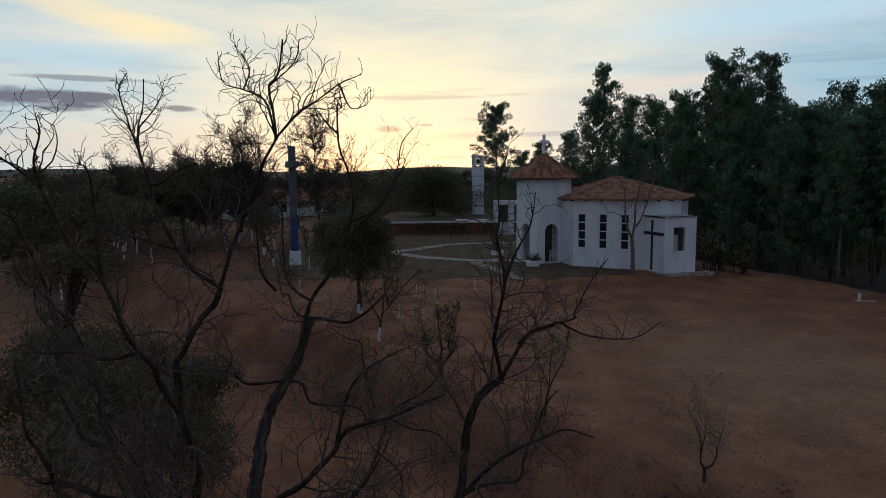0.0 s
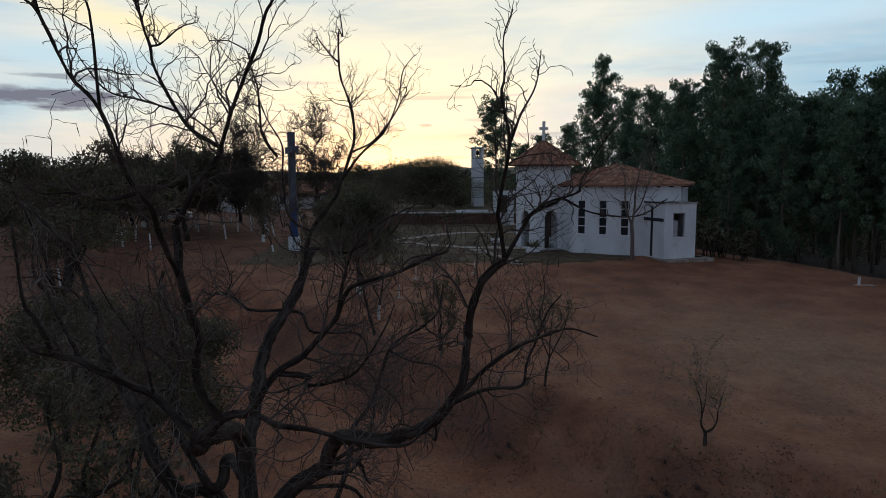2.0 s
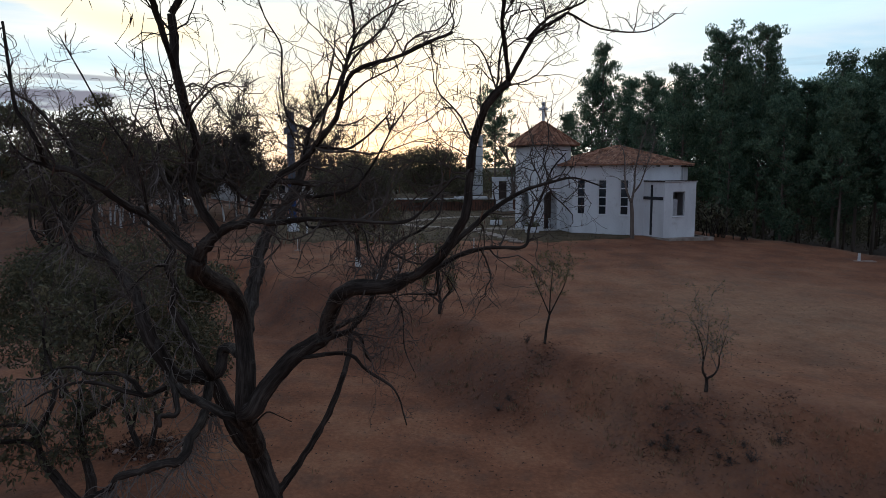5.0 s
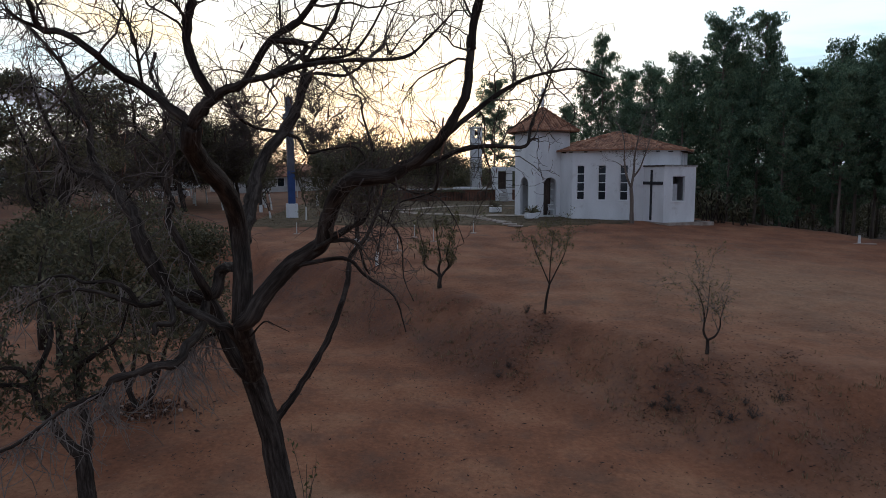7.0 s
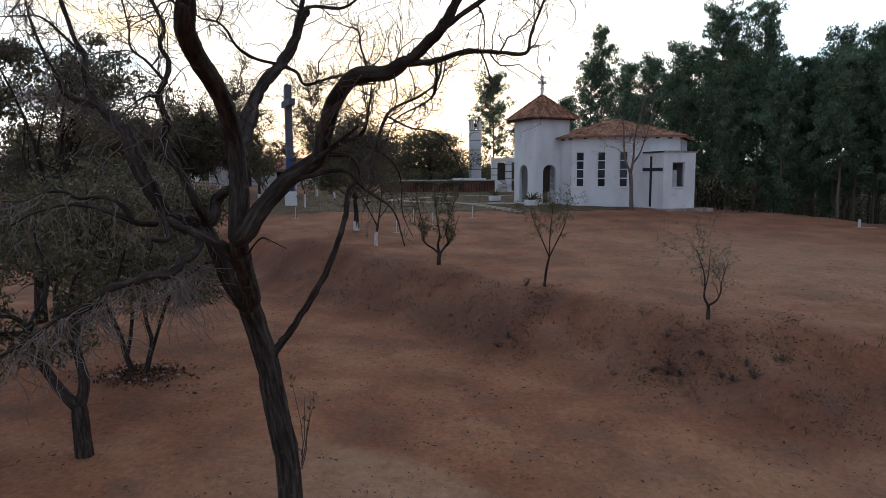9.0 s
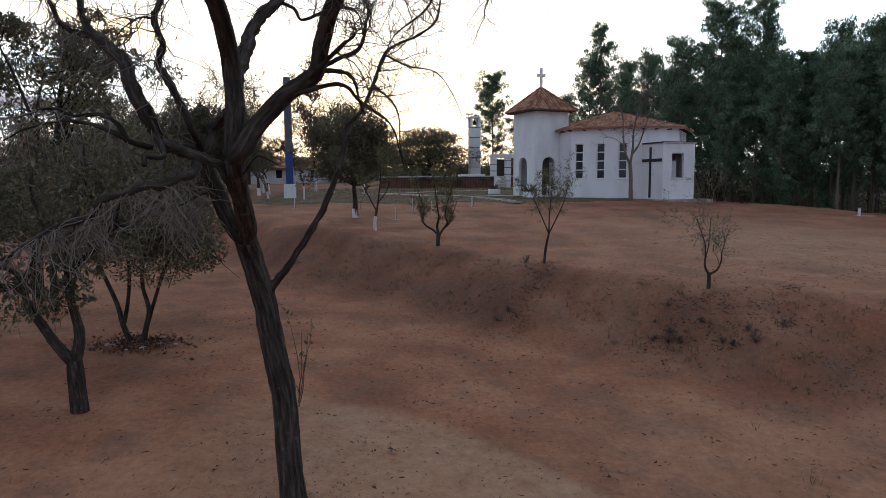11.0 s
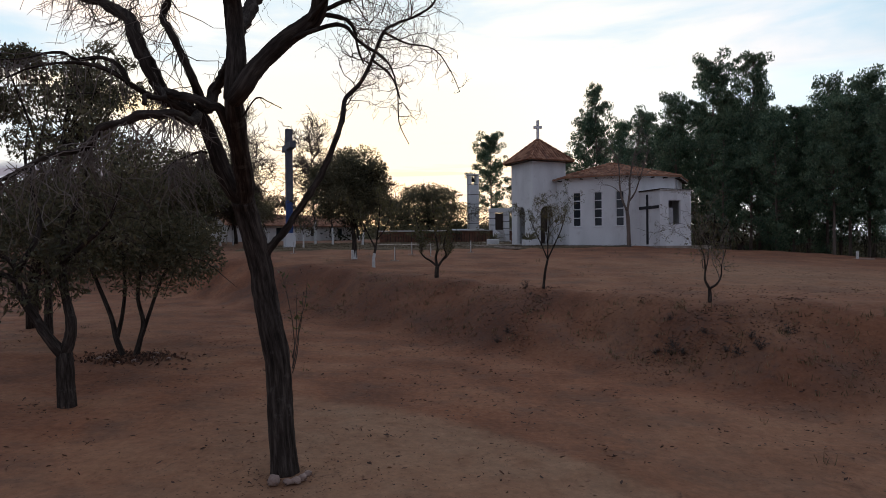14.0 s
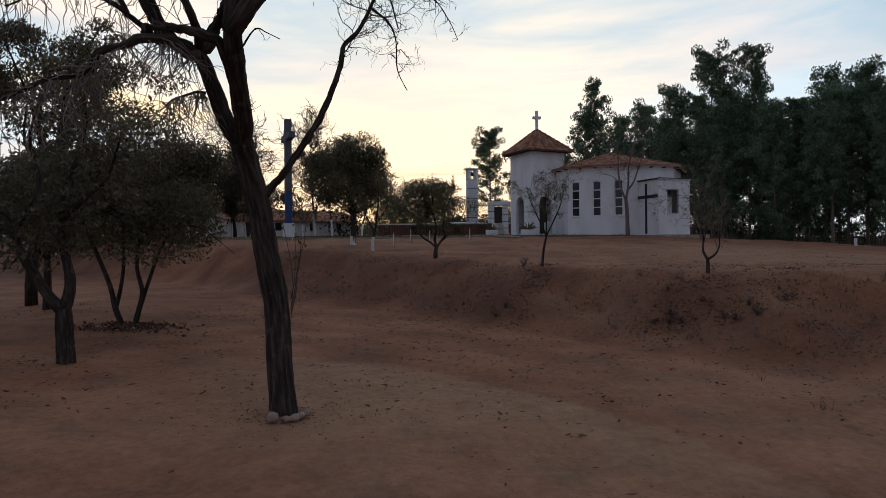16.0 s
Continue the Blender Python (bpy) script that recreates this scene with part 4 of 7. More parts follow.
wood([(-2.02, 8.88, -3.98), (-2.04, 8.9, -3.66), (-2.12, 9, -2.91), (-2.16, 9.05, -2.29), (-2.26, 9.1, -1.83), (-2.36, 9.15, -1.36), (-2.42, 9.15, -0.93), (-2.56, 9.05, -0.28), (-2.58, 8.95, -0.08)], 0.18, 0.15)
wood([(-2.58, 8.95, -0.08), (-2.49, 8.75, 0.08), (-2.44, 8.45, 0.35), (-2.37, 8.1, 0.61), (-2.31, 7.8, 0.83), (-2.26, 7.6, 0.98)], 0.125, 0.105)
wood([(-2.58, 8.95, -0.08), (-2.7, 8.9, 0.05), (-2.81, 8.85, 0.29), (-2.91, 8.8, 0.63), (-3.01, 8.75, 0.91), (-3.08, 8.7, 1.06)], 0.12, 0.09)
wood([(-3.08, 8.7, 1.06), (-2.9, 8, 0.81), (-2.84, 7.4, 0.76), (-2.77, 7, 0.69), (-3, 6.9, 0.66), (-3.2, 6.9, 0.59), (-3.41, 6.9, 0.54), (-3.51, 6.95, 0.46), (-3.6, 7, 0.35), (-3.74, 6.95, 0.29), (-3.92, 6.85, 0.24), (-4.11, 6.7, 0.09), (-4.28, 6.6, -0.04), (-4.49, 6.5, -0.13)], 0.06, 0.018)
wood([(-3.08, 8.7, 1.06), (-3.25, 8.6, 1.12), (-3.35, 8.4, 1.16), (-3.43, 8.25, 1.32), (-3.53, 8.2, 1.58), (-3.68, 8.2, 1.9), (-3.84, 8.4, 2.2), (-4.16, 8.7, 2.42), (-4.47, 9, 2.63)], 0.1, 0.07)
wood([(-4.47, 9, 2.63), (-4.67, 9.1, 2.83), (-4.78, 9.2, 3.11), (-4.82, 9.3, 3.35), (-5.01, 9.4, 3.64), (-5.21, 9.5, 4.14), (-5.35, 9.5, 4.37), (-5.61, 9.5, 4.68), (-5.75, 9.5, 4.83), (-5.95, 9.5, 4.95), (-6.08, 9.5, 5.25)], 0.0527, 0.0102)
wood([(-4.47, 9, 2.63), (-4.77, 9, 2.7), (-4.96, 9, 2.81), (-5.03, 9, 3.01), (-5.15, 9, 3.24), (-5.31, 9, 3.63), (-5.37, 9, 3.88), (-5.42, 9, 4.17)], 0.0467, 0.0102)
wood([(-4.82, 9.3, 3.35), (-5.39, 9.4, 3.87), (-5.7, 9.4, 3.92), (-6.01, 9.4, 3.91)], 0.0238, 0.0068)
wood([(-3.08, 8.7, 1.06), (-2.98, 8.5, 1.16), (-2.99, 8.25, 1.4), (-3.13, 8.2, 1.75), (-3.26, 8.2, 2), (-3.33, 8.2, 2.14), (-3.27, 8.2, 2.35), (-3.3, 8.2, 2.48), (-3.36, 8.2, 2.67), (-3.27, 8.2, 2.85), (-3.21, 8.2, 3.08), (-3.31, 8.2, 3.28), (-3.25, 8.2, 3.48), (-3.35, 8.2, 3.74), (-3.44, 8.2, 3.91), (-3.37, 8.2, 4.17)], 0.06, 0.018)
wood([(-3.27, 8.2, 2.85), (-3.47, 8.2, 3.08), (-3.66, 8.2, 3.25), (-3.67, 8.2, 3.48), (-3.74, 8.2, 3.81), (-3.78, 8.2, 3.83), (-3.93, 8.2, 4.16)], 0.0204, 0.0051)
wood([(-3.36, 8.2, 2.67), (-3.49, 8.1, 2.65), (-3.62, 8, 2.52), (-3.75, 8, 2.38)], 0.016, 0.005)
wood([(-3.08, 8.7, 1.06), (-2.96, 8.75, 1.15), (-2.92, 8.85, 1.41), (-2.72, 8.6, 1.5), (-2.48, 8.1, 1.55)], 0.085, 0.06)
wood([(-2.44, 8.45, 0.35), (-2.45, 7.75, 0.85), (-2.56, 7.7, 0.93), (-2.76, 7.75, 1.02), (-3, 7.85, 1.09), (-3.22, 8, 1.17)], 0.06, 0.05)
wood([(-3.43, 8.25, 1.32), (-3.06, 7.6, 1.01), (-3.15, 7.5, 0.99), (-3.21, 7.45, 0.99), (-3.2, 7.4, 0.89)], 0.035, 0.03)
wood([(-2.26, 7.6, 0.98), (-2.26, 7.7, 1.49), (-2.32, 7.85, 1.85), (-2.32, 7.75, 2.17), (-2.27, 7.4, 2.42), (-2.21, 6.9, 2.63), (-2.18, 6.4, 2.79), (-2.13, 6, 2.94), (-2.02, 5.7, 2.98), (-1.94, 5.55, 3.1)], 0.115, 0.08)
wood([(-2.32, 7.85, 1.85), (-2.4, 8.4, 2.14), (-2.44, 8.8, 2.42), (-2.48, 9.2, 2.72), (-2.43, 9.6, 3.04), (-2.29, 9.9, 3.32), (-2.12, 10.1, 3.68), (-2, 10.2, 4.11), (-1.97, 10.3, 4.15), (-2.06, 10.3, 4.08)], 0.1, 0.06)
wood([(-2.06, 10.3, 4.08), (-1.96, 10.3, 4.48), (-1.61, 10.35, 4.96), (-1.49, 10.4, 5.26), (-1.34, 10.5, 5.7), (-1.28, 10.5, 6), (-1.34, 10.5, 6.44), (-1.46, 10.5, 6.78), (-1.5, 10.5, 7.07), (-1.49, 10.5, 7.54), (-1.43, 10.5, 7.46), (-1.47, 10.5, 7.85)], 0.036, 0.0072)
wood([(-1.5, 10.5, 7.07), (-1.67, 10.5, 7.24), (-1.84, 10.5, 7.46), (-1.79, 10.5, 7.25), (-2.05, 10.5, 7.51)], 0.0144, 0.0036)
wood([(-1.34, 10.5, 5.7), (-0.99, 10.4, 5.86), (-0.72, 10.4, 6.16), (-0.54, 10.4, 6.46), (-0.45, 10.4, 6.67), (-0.62, 10.4, 6.64)], 0.018, 0.0043)
wood([(-1.49, 10.4, 5.26), (-1.15, 10.3, 5.68), (-0.79, 10.2, 5.99), (-0.57, 10.2, 6.48), (-0.49, 10.2, 6.89), (-0.31, 10.2, 7.13)], 0.0216, 0.0043)
wood([(-1.96, 10.3, 4.48), (-2.29, 10.6, 4.6), (-2.44, 10.7, 4.85), (-2.5, 10.8, 5.39), (-2.5, 10.8, 5.84), (-2.74, 10.8, 6.28), (-2.98, 10.8, 6.97), (-3.08, 10.8, 7.01), (-3.24, 10.8, 7.36)], 0.0252, 0.0043)
wood([(-2.01, 10.25, 4.19), (-1.81, 10.2, 4.22), (-1.37, 10.1, 4.17), (-1.01, 10, 4.39), (-0.76, 10, 4.62), (-0.7, 10, 4.45), (-0.45, 10, 4.78), (-0.19, 10, 5.02)], 0.0288, 0.0058)
wood([(-2.01, 10.25, 4.19), (-2.18, 10.2, 4.32), (-2.3, 10.2, 4.6), (-2.38, 10.2, 4.58), (-2.45, 10.2, 5.07)], 0.018, 0.0043)
wood([(-0.9, 9.5, 3.03), (-0.95, 9.6, 3.16), (-1.1, 9.9, 3.56), (-1.16, 10.1, 3.84), (-1.37, 10.1, 3.92), (-1.62, 10.1, 4.09)], 0.0255, 0.0051)
wood([(-2.29, 9.9, 3.32), (-2.07, 10, 3.23), (-1.91, 9.8, 3.02), (-1.52, 9.5, 3.06), (-1.19, 9.4, 3.09), (-1.03, 9.4, 2.96), (-0.97, 9.3, 2.64)], 0.03, 0.01)
wood([(-2.29, 9.9, 3.32), (-2.59, 9.6, 3.37), (-2.73, 9.3, 3.48), (-2.8, 9.1, 3.66), (-2.89, 9, 3.73), (-3.04, 8.9, 3.75), (-3.15, 8.8, 3.83)], 0.0272, 0.0068)
wood([(-2.89, 9, 3.73), (-2.79, 9, 3.91), (-2.84, 9, 4.09), (-2.94, 9, 4.38)], 0.013, 0.0043)
wood([(-2.26, 7.6, 0.98), (-2.1, 7.45, 1.09), (-2, 7.5, 1.28), (-1.7, 7.6, 1.63), (-1.44, 7.6, 1.81), (-1.28, 7.55, 1.94), (-1.19, 7.4, 2.2), (-1.03, 7.1, 2.47), (-0.8, 6.7, 2.64), (-0.62, 6.55, 2.67), (-0.42, 6.55, 2.68), (-0.27, 6.5, 2.76)], 0.11, 0.066)
wood([(-0.27, 6.5, 2.76), (-0.13, 6.4, 2.83), (0.09, 6.3, 3.02), (0.22, 6.25, 3.22), (0.32, 6.2, 3.45), (0.37, 6.3, 3.93), (0.37, 6.25, 3.83), (0.4, 6.2, 4.1), (0.5, 6.1, 4.39), (0.69, 6, 4.59)], 0.0527, 0.034)
wood([(0.69, 6, 4.59), (0.84, 6, 4.86), (0.94, 6, 5.01), (1.12, 5.9, 5.1), (1.19, 5.9, 5.13), (1.44, 5.9, 5.01), (1.83, 5.9, 4.98), (2.09, 5.9, 5.13)], 0.0216, 0.0043)
wood([(0.94, 6, 5.01), (0.84, 5.95, 4.93), (1.01, 5.85, 5.09), (1.28, 5.75, 5.19), (1.29, 5.7, 5.27), (1.43, 5.7, 5.54), (1.56, 5.7, 5.72)], 0.0144, 0.0036)
wood([(0.69, 6, 4.59), (0.63, 5.8, 4.89), (0.6, 5.6, 5.08), (0.67, 5.4, 5.58), (0.6, 5.3, 5.93), (0.62, 5.3, 6.1), (0.61, 5.3, 6.37), (0.68, 5.3, 6.58)], 0.0216, 0.0043)
wood([(0.67, 5.4, 5.58), (0.76, 5.4, 5.82), (0.87, 5.4, 6.03), (0.91, 5.4, 6.29)], 0.013, 0.0036)
wood([(-0.27, 6.5, 2.76), (0.04, 6.8, 2.83), (0.32, 7, 2.95), (0.62, 7.2, 2.99), (0.99, 7.3, 2.99), (1.06, 7.4, 3.21), (1.21, 7.4, 3.59), (1.3, 7.4, 3.83), (1.45, 7.4, 4.01)], 0.034, 0.0068)
wood([(0.04, 6.8, 2.83), (0.04, 6.8, 2.58), (-0.06, 7.2, 2.48), (-0.44, 7.8, 2.35), (-0.59, 8, 2.08)], 0.02, 0.006)
wood([(0.09, 6.3, 3.02), (0.55, 6.6, 3.4), (0.9, 6.7, 3.61), (1.2, 6.8, 3.7), (1.45, 6.9, 3.74), (1.74, 6.9, 3.65)], 0.0298, 0.0068)
wood([(-1.28, 7.55, 1.94), (-1, 7.7, 1.93), (-0.9, 7.8, 1.84), (-0.86, 7.9, 1.62), (-0.81, 8, 1.49)], 0.03, 0.01)
wood([(-1.28, 7.55, 1.94), (-1.02, 7.6, 2.08), (-0.84, 7.6, 2.15), (-0.76, 7.6, 2.29), (-0.73, 7.6, 2.48), (-0.74, 7.6, 2.36), (-0.69, 7.6, 2.73)], 0.03, 0.01)
wood([(-1.44, 7.6, 1.81), (-0.96, 7.1, 2.08), (-0.82, 7.1, 2.19), (-0.78, 7.1, 2.24)], 0.03, 0.01)
wood([(-1.7, 7.6, 1.63), (-1.03, 7.4, 1.76), (-0.78, 7.4, 1.56), (-0.46, 7.4, 1.32), (-0.33, 7.4, 0.91)], 0.03, 0.008)
wood([(-2.4, 9.15, -0.95), (-2.27, 9.15, -0.72), (-2.08, 9.25, -0.48), (-1.84, 9.3, -0.1), (-1.61, 9.4, 0.3), (-1.41, 9.5, 0.82), (-1.32, 9.6, 1.18), (-1.31, 9.8, 1.48), (-1.09, 9.9, 1.75), (-0.93, 10, 2.12), (-0.77, 10.2, 2.6), (-0.6, 10.3, 2.76), (-0.25, 10.4, 2.93), (0.02, 10.5, 3.18), (0.09, 10.5, 3.58)], 0.06, 0.014)
wood([(-0.93, 10, 2.12), (-0.67, 10, 1.9), (-0.55, 10, 1.64), (-0.52, 9.9, 1.15), (-0.37, 9.8, 0.8)], 0.022, 0.005)
wood([(-0.77, 10.2, 2.6), (-0.42, 10.2, 2.43), (0.01, 10.2, 2.33), (0.27, 10.2, 1.98), (0.4, 10.1, 1.65)], 0.018, 0.005)
wood([(-1.94, 5.55, 3.1), (-2.12, 5.6, 3.24), (-2.42, 5.75, 3.43), (-2.6, 5.7, 3.54), (-2.77, 5.5, 3.74), (-2.94, 5.5, 3.83), (-3.1, 5.5, 3.86), (-3.11, 5.4, 4.03), (-3.19, 5.4, 4.2), (-3.27, 5.4, 4.33), (-3.3, 5.4, 4.7), (-3.32, 5.4, 4.98)], 0.0425, 0.0102)
wood([(-3.1, 5.5, 3.86), (-3.21, 5.4, 3.92), (-3.36, 5.4, 4.07)], 0.017, 0.0051)
wood([(-2.42, 5.75, 3.43), (-2.4, 5.6, 3.79), (-2.5, 5.6, 4.02), (-2.65, 5.6, 4.24), (-2.83, 5.6, 4.59), (-3, 5.6, 4.92)], 0.0144, 0.0043)
wood([(-1.94, 5.55, 3.1), (-1.83, 5.5, 3.23), (-1.74, 5.5, 3.3)], 0.0553, 0.0467)
wood([(-1.74, 5.5, 3.3), (-1.61, 5.45, 3.37), (-1.45, 5.4, 3.42), (-1.24, 5.4, 3.73), (-1.01, 5.4, 3.88), (-0.84, 5.35, 4.07), (-0.71, 5.3, 4.22), (-0.6, 5.1, 4.45), (-0.47, 5, 4.55), (-0.22, 5, 4.62), (0.03, 5, 4.73), (0.19, 5, 4.79)], 0.0374, 0.0101)
wood([(-1.45, 5.4, 3.42), (-1.17, 5.1, 3.42), (-0.87, 4.9, 3.46), (-0.52, 4.7, 3.46), (-0.14, 4.6, 3.46), (0.03, 4.6, 3.59), (0.21, 4.6, 3.77)], 0.0255, 0.0051)
wood([(-1.24, 5.4, 3.73), (-0.97, 5.4, 3.71), (-1.02, 5.5, 3.61), (-0.86, 5.5, 3.61), (-0.6, 5.6, 3.69), (-0.36, 5.6, 4.05), (-0.27, 5.6, 4.27)], 0.0255, 0.0051)
wood([(-0.71, 5.3, 4.22), (-0.58, 5.2, 4.71), (-0.45, 5.2, 4.9), (-0.27, 5.2, 5.02), (-0.08, 5.2, 5.11)], 0.0144, 0.0036)
wood([(-1.74, 5.5, 3.3), (-1.83, 5.4, 3.51), (-1.89, 5.4, 3.71), (-1.88, 5.4, 3.87), (-1.82, 5.35, 4.05), (-1.86, 5.3, 4.22), (-1.9, 5.2, 4.57), (-1.9, 5.2, 4.78), (-1.91, 5.2, 4.98)], 0.0396, 0.0302)
wood([(-1.9, 5.2, 4.57), (-1.88, 4.95, 4.8), (-1.87, 4.8, 4.98), (-1.83, 4.65, 5.12), (-1.89, 4.6, 5.24), (-1.95, 4.55, 5.37), (-2.04, 4.45, 5.77), (-2.2, 4.4, 6), (-2.36, 4.4, 6.36), (-2.46, 4.4, 6.46), (-2.6, 4.4, 6.56), (-2.73, 4.4, 6.63)], 0.0245, 0.0058)
wood([(-2.36, 4.4, 6.36), (-2.39, 4.4, 6.54), (-2.34, 4.4, 6.71), (-2.36, 4.4, 6.84)], 0.0115, 0.003)
wood([(-2.04, 4.45, 5.77), (-2.15, 4.6, 6.42), (-2.22, 4.6, 6.53)], 0.0115, 0.003)
wood([(-1.89, 4.6, 5.24), (-2.12, 4.6, 5.19), (-2.31, 4.6, 5.24), (-2.57, 4.6, 5.24), (-2.71, 4.6, 5.35)], 0.0144, 0.003)
wood([(-1.91, 5.2, 4.98), (-1.8, 5.2, 5.17), (-1.7, 5.2, 5.33), (-1.6, 5.25, 5.45), (-1.57, 5.3, 5.56)], 0.0259, 0.0216)
wood([(-1.57, 5.3, 5.56), (-1.5, 5.3, 5.78), (-1.43, 5.3, 5.95), (-1.33, 5.3, 6.18), (-1.24, 5.25, 6.34), (-1.16, 5.2, 6.54), (-1.05, 5.15, 6.71), (-1.05, 5.1, 6.9), (-1.07, 5.1, 7.08), (-1, 5.1, 7.17), (-0.96, 5.1, 7.41)], 0.0187, 0.0058)
wood([(-1.57, 5.3, 5.56), (-1.8, 5.35, 5.7), (-1.93, 5.4, 5.85), (-2.04, 5.45, 6.02), (-2.15, 5.5, 6.23), (-2.17, 5.5, 6.37), (-2.23, 5.5, 6.59), (-2.24, 5.5, 6.81), (-2.19, 5.5, 6.98), (-2.17, 5.5, 7.2)], 0.0173, 0.0043)
wood([(-1.93, 5.4, 5.85), (-2.21, 5.4, 5.94), (-2.47, 5.4, 6.01), (-2.64, 5.4, 6.21), (-2.75, 5.4, 6.4)], 0.0101, 0.003)
wood([(-2.17, 5.5, 6.37), (-2.06, 5.45, 6.38), (-1.88, 5.4, 6.49), (-1.74, 5.4, 6.53)], 0.0101, 0.003)
wood([(-2.23, 5.5, 6.59), (-2.32, 5.5, 6.89), (-2.37, 5.5, 7.12), (-2.3, 5.5, 7.25)], 0.0072, 0.003)
wood([(-2.24, 5.5, 6.81), (-2.09, 5.5, 6.98), (-2.01, 5.5, 7.13)], 0.0072, 0.003)
wood([(-1.05, 5.15, 6.71), (-0.86, 5.1, 6.89), (-0.73, 5.1, 6.97), (-0.56, 5.1, 7.09), (-0.39, 5.1, 7.16)], 0.0115, 0.003)
wood([(-0.56, 5.1, 7.09), (-0.48, 5.1, 6.92), (-0.36, 5.1, 6.94)], 0.0072, 0.003)
wood([(-1.05, 5.15, 6.71), (-1.1, 5.1, 6.97), (-1.29, 5.2, 7.07), (-1.44, 5.2, 7.13), (-1.47, 5.2, 7.35)], 0.0086, 0.003)
wood([(-1.29, 5.2, 7.07), (-1.21, 5.1, 7.21), (-1.31, 5.1, 7.37)], 0.0072, 0.003)
wood([(-1.07, 5.1, 7.08), (-0.88, 5.1, 7.25), (-0.84, 5.1, 7.41)], 0.0072, 0.003)
wood([(-1.19, 5.5, 5.5), (-1.27, 5.4, 5.66), (-1.26, 5.3, 5.86), (-1.27, 5.3, 6.03), (-1.33, 5.3, 6.2)], 0.013, 0.0036)
wood([(-3.43, 8.1, 1.13), (-3.47, 7.7, 1.17), (-3.63, 7.5, 1.29), (-3.88, 7.5, 1.37), (-4.17, 7.5, 1.39), (-4.46, 7.4, 1.31), (-4.68, 7.3, 1.17)], 0.04, 0.008)
wood([(-3.49, 7.65, 1.21), (-3.6, 7.6, 1.39), (-3.77, 7.6, 1.47), (-4.07, 7.6, 1.46), (-4.22, 7.6, 1.53), (-4.43, 7.6, 1.53), (-4.62, 7.5, 1.44), (-4.88, 7.5, 1.43)], 0.032, 0.008)
wood([(-3.02, 8.8, 0.55), (-3.09, 8.7, 0.54), (-3.2, 8.5, 0.44), (-3.28, 8.4, 0.38), (-3.33, 8.3, 0.27)], 0.022, 0.006)
wood([(-2.2, 7.7, 0.79), (-2, 7.6, 0.99), (-1.85, 7.6, 0.94), (-1.71, 7.6, 0.87)], 0.012, 0.004)


def smooth_line(pts, per=4):
    """A rounded line through control points (Catmull-Rom)."""
    p = [Vector(a) for a in pts]
    p = [p[0] * 2 - p[1], *p, p[-1] * 2 - p[-2]]
    out = []
    for i in range(1, len(p) - 2):
        for k in range(per):
            t = k / per
            out.append(0.5 * ((2 * p[i]) + (p[i + 1] - p[i - 1]) * t + (2 * p[i - 1] - 5 * p[i] + 4 * p[i + 1] - p[i + 2]) * t * t + (3 * p[i] - p[i - 1] - 3 * p[i + 1] + p[i + 2]) * t ** 3))
    out.append(p[-2])
    return out


def sprout(rng, line, radii, soup, level, lengths, density, lift, pods, tip=0.0022, reach=0.001):
    """Side shoots along a line of wood, and shoots on those in turn."""
    total = sum((b - a).length for a, b in zip(line, line[1:]))
    slim = 1.0 if level or reach < 0.01 else min(4.0, max(1.0, 0.02 / radii[0]))
    for _ in range(int(total * density[level] * slim)):
        i = int(rng.integers(1, len(line)))
        if radii[i] > 0.085:
            continue
        base = line[i - 1].lerp(line[i], rng.uniform(0, 1))
        d = (line[i] - line[i - 1]).normalized()
        off = Vector(rng.normal(size=3))
        off = (off - d * off.dot(d)).normalized()
        way = (d * rng.uniform(0.25, 0.8) + off * rng.uniform(0.5, 1.0) + Vector((0, 0, lift[level]))).normalized()
        length = lengths[level] * rng.uniform(0.4, 1.15)
        if level == 0:
            length *= min(1.0, max(0.11, radii[i] / reach))
        else:
            length = min(length, 0.7 * total * rng.uniform(0.5, 1.0))
        steps = (9, 6, 4, 3)[level]
        pts = wander(rng, base, way, length, steps, 0.32, 0.05 if lift[level] > 0 else -0.06)
        r0 = max(tip, min(radii[i] * 0.7, (0.0035 + 0.0065 * length, 0.006, 0.004, 0.003)[level]))
        rr = taper(len(pts), r0, tip)
        soup.tube(pts, rr, (5, 4, 3, 3)[level], False)
        if level + 1 < len(lengths):
            sprout(rng, pts, rr, soup, level + 1, lengths, density, lift, pods, tip, reach)
        elif pods is not None and rng.uniform() < 0.24:
            pods.append(pts[-1])


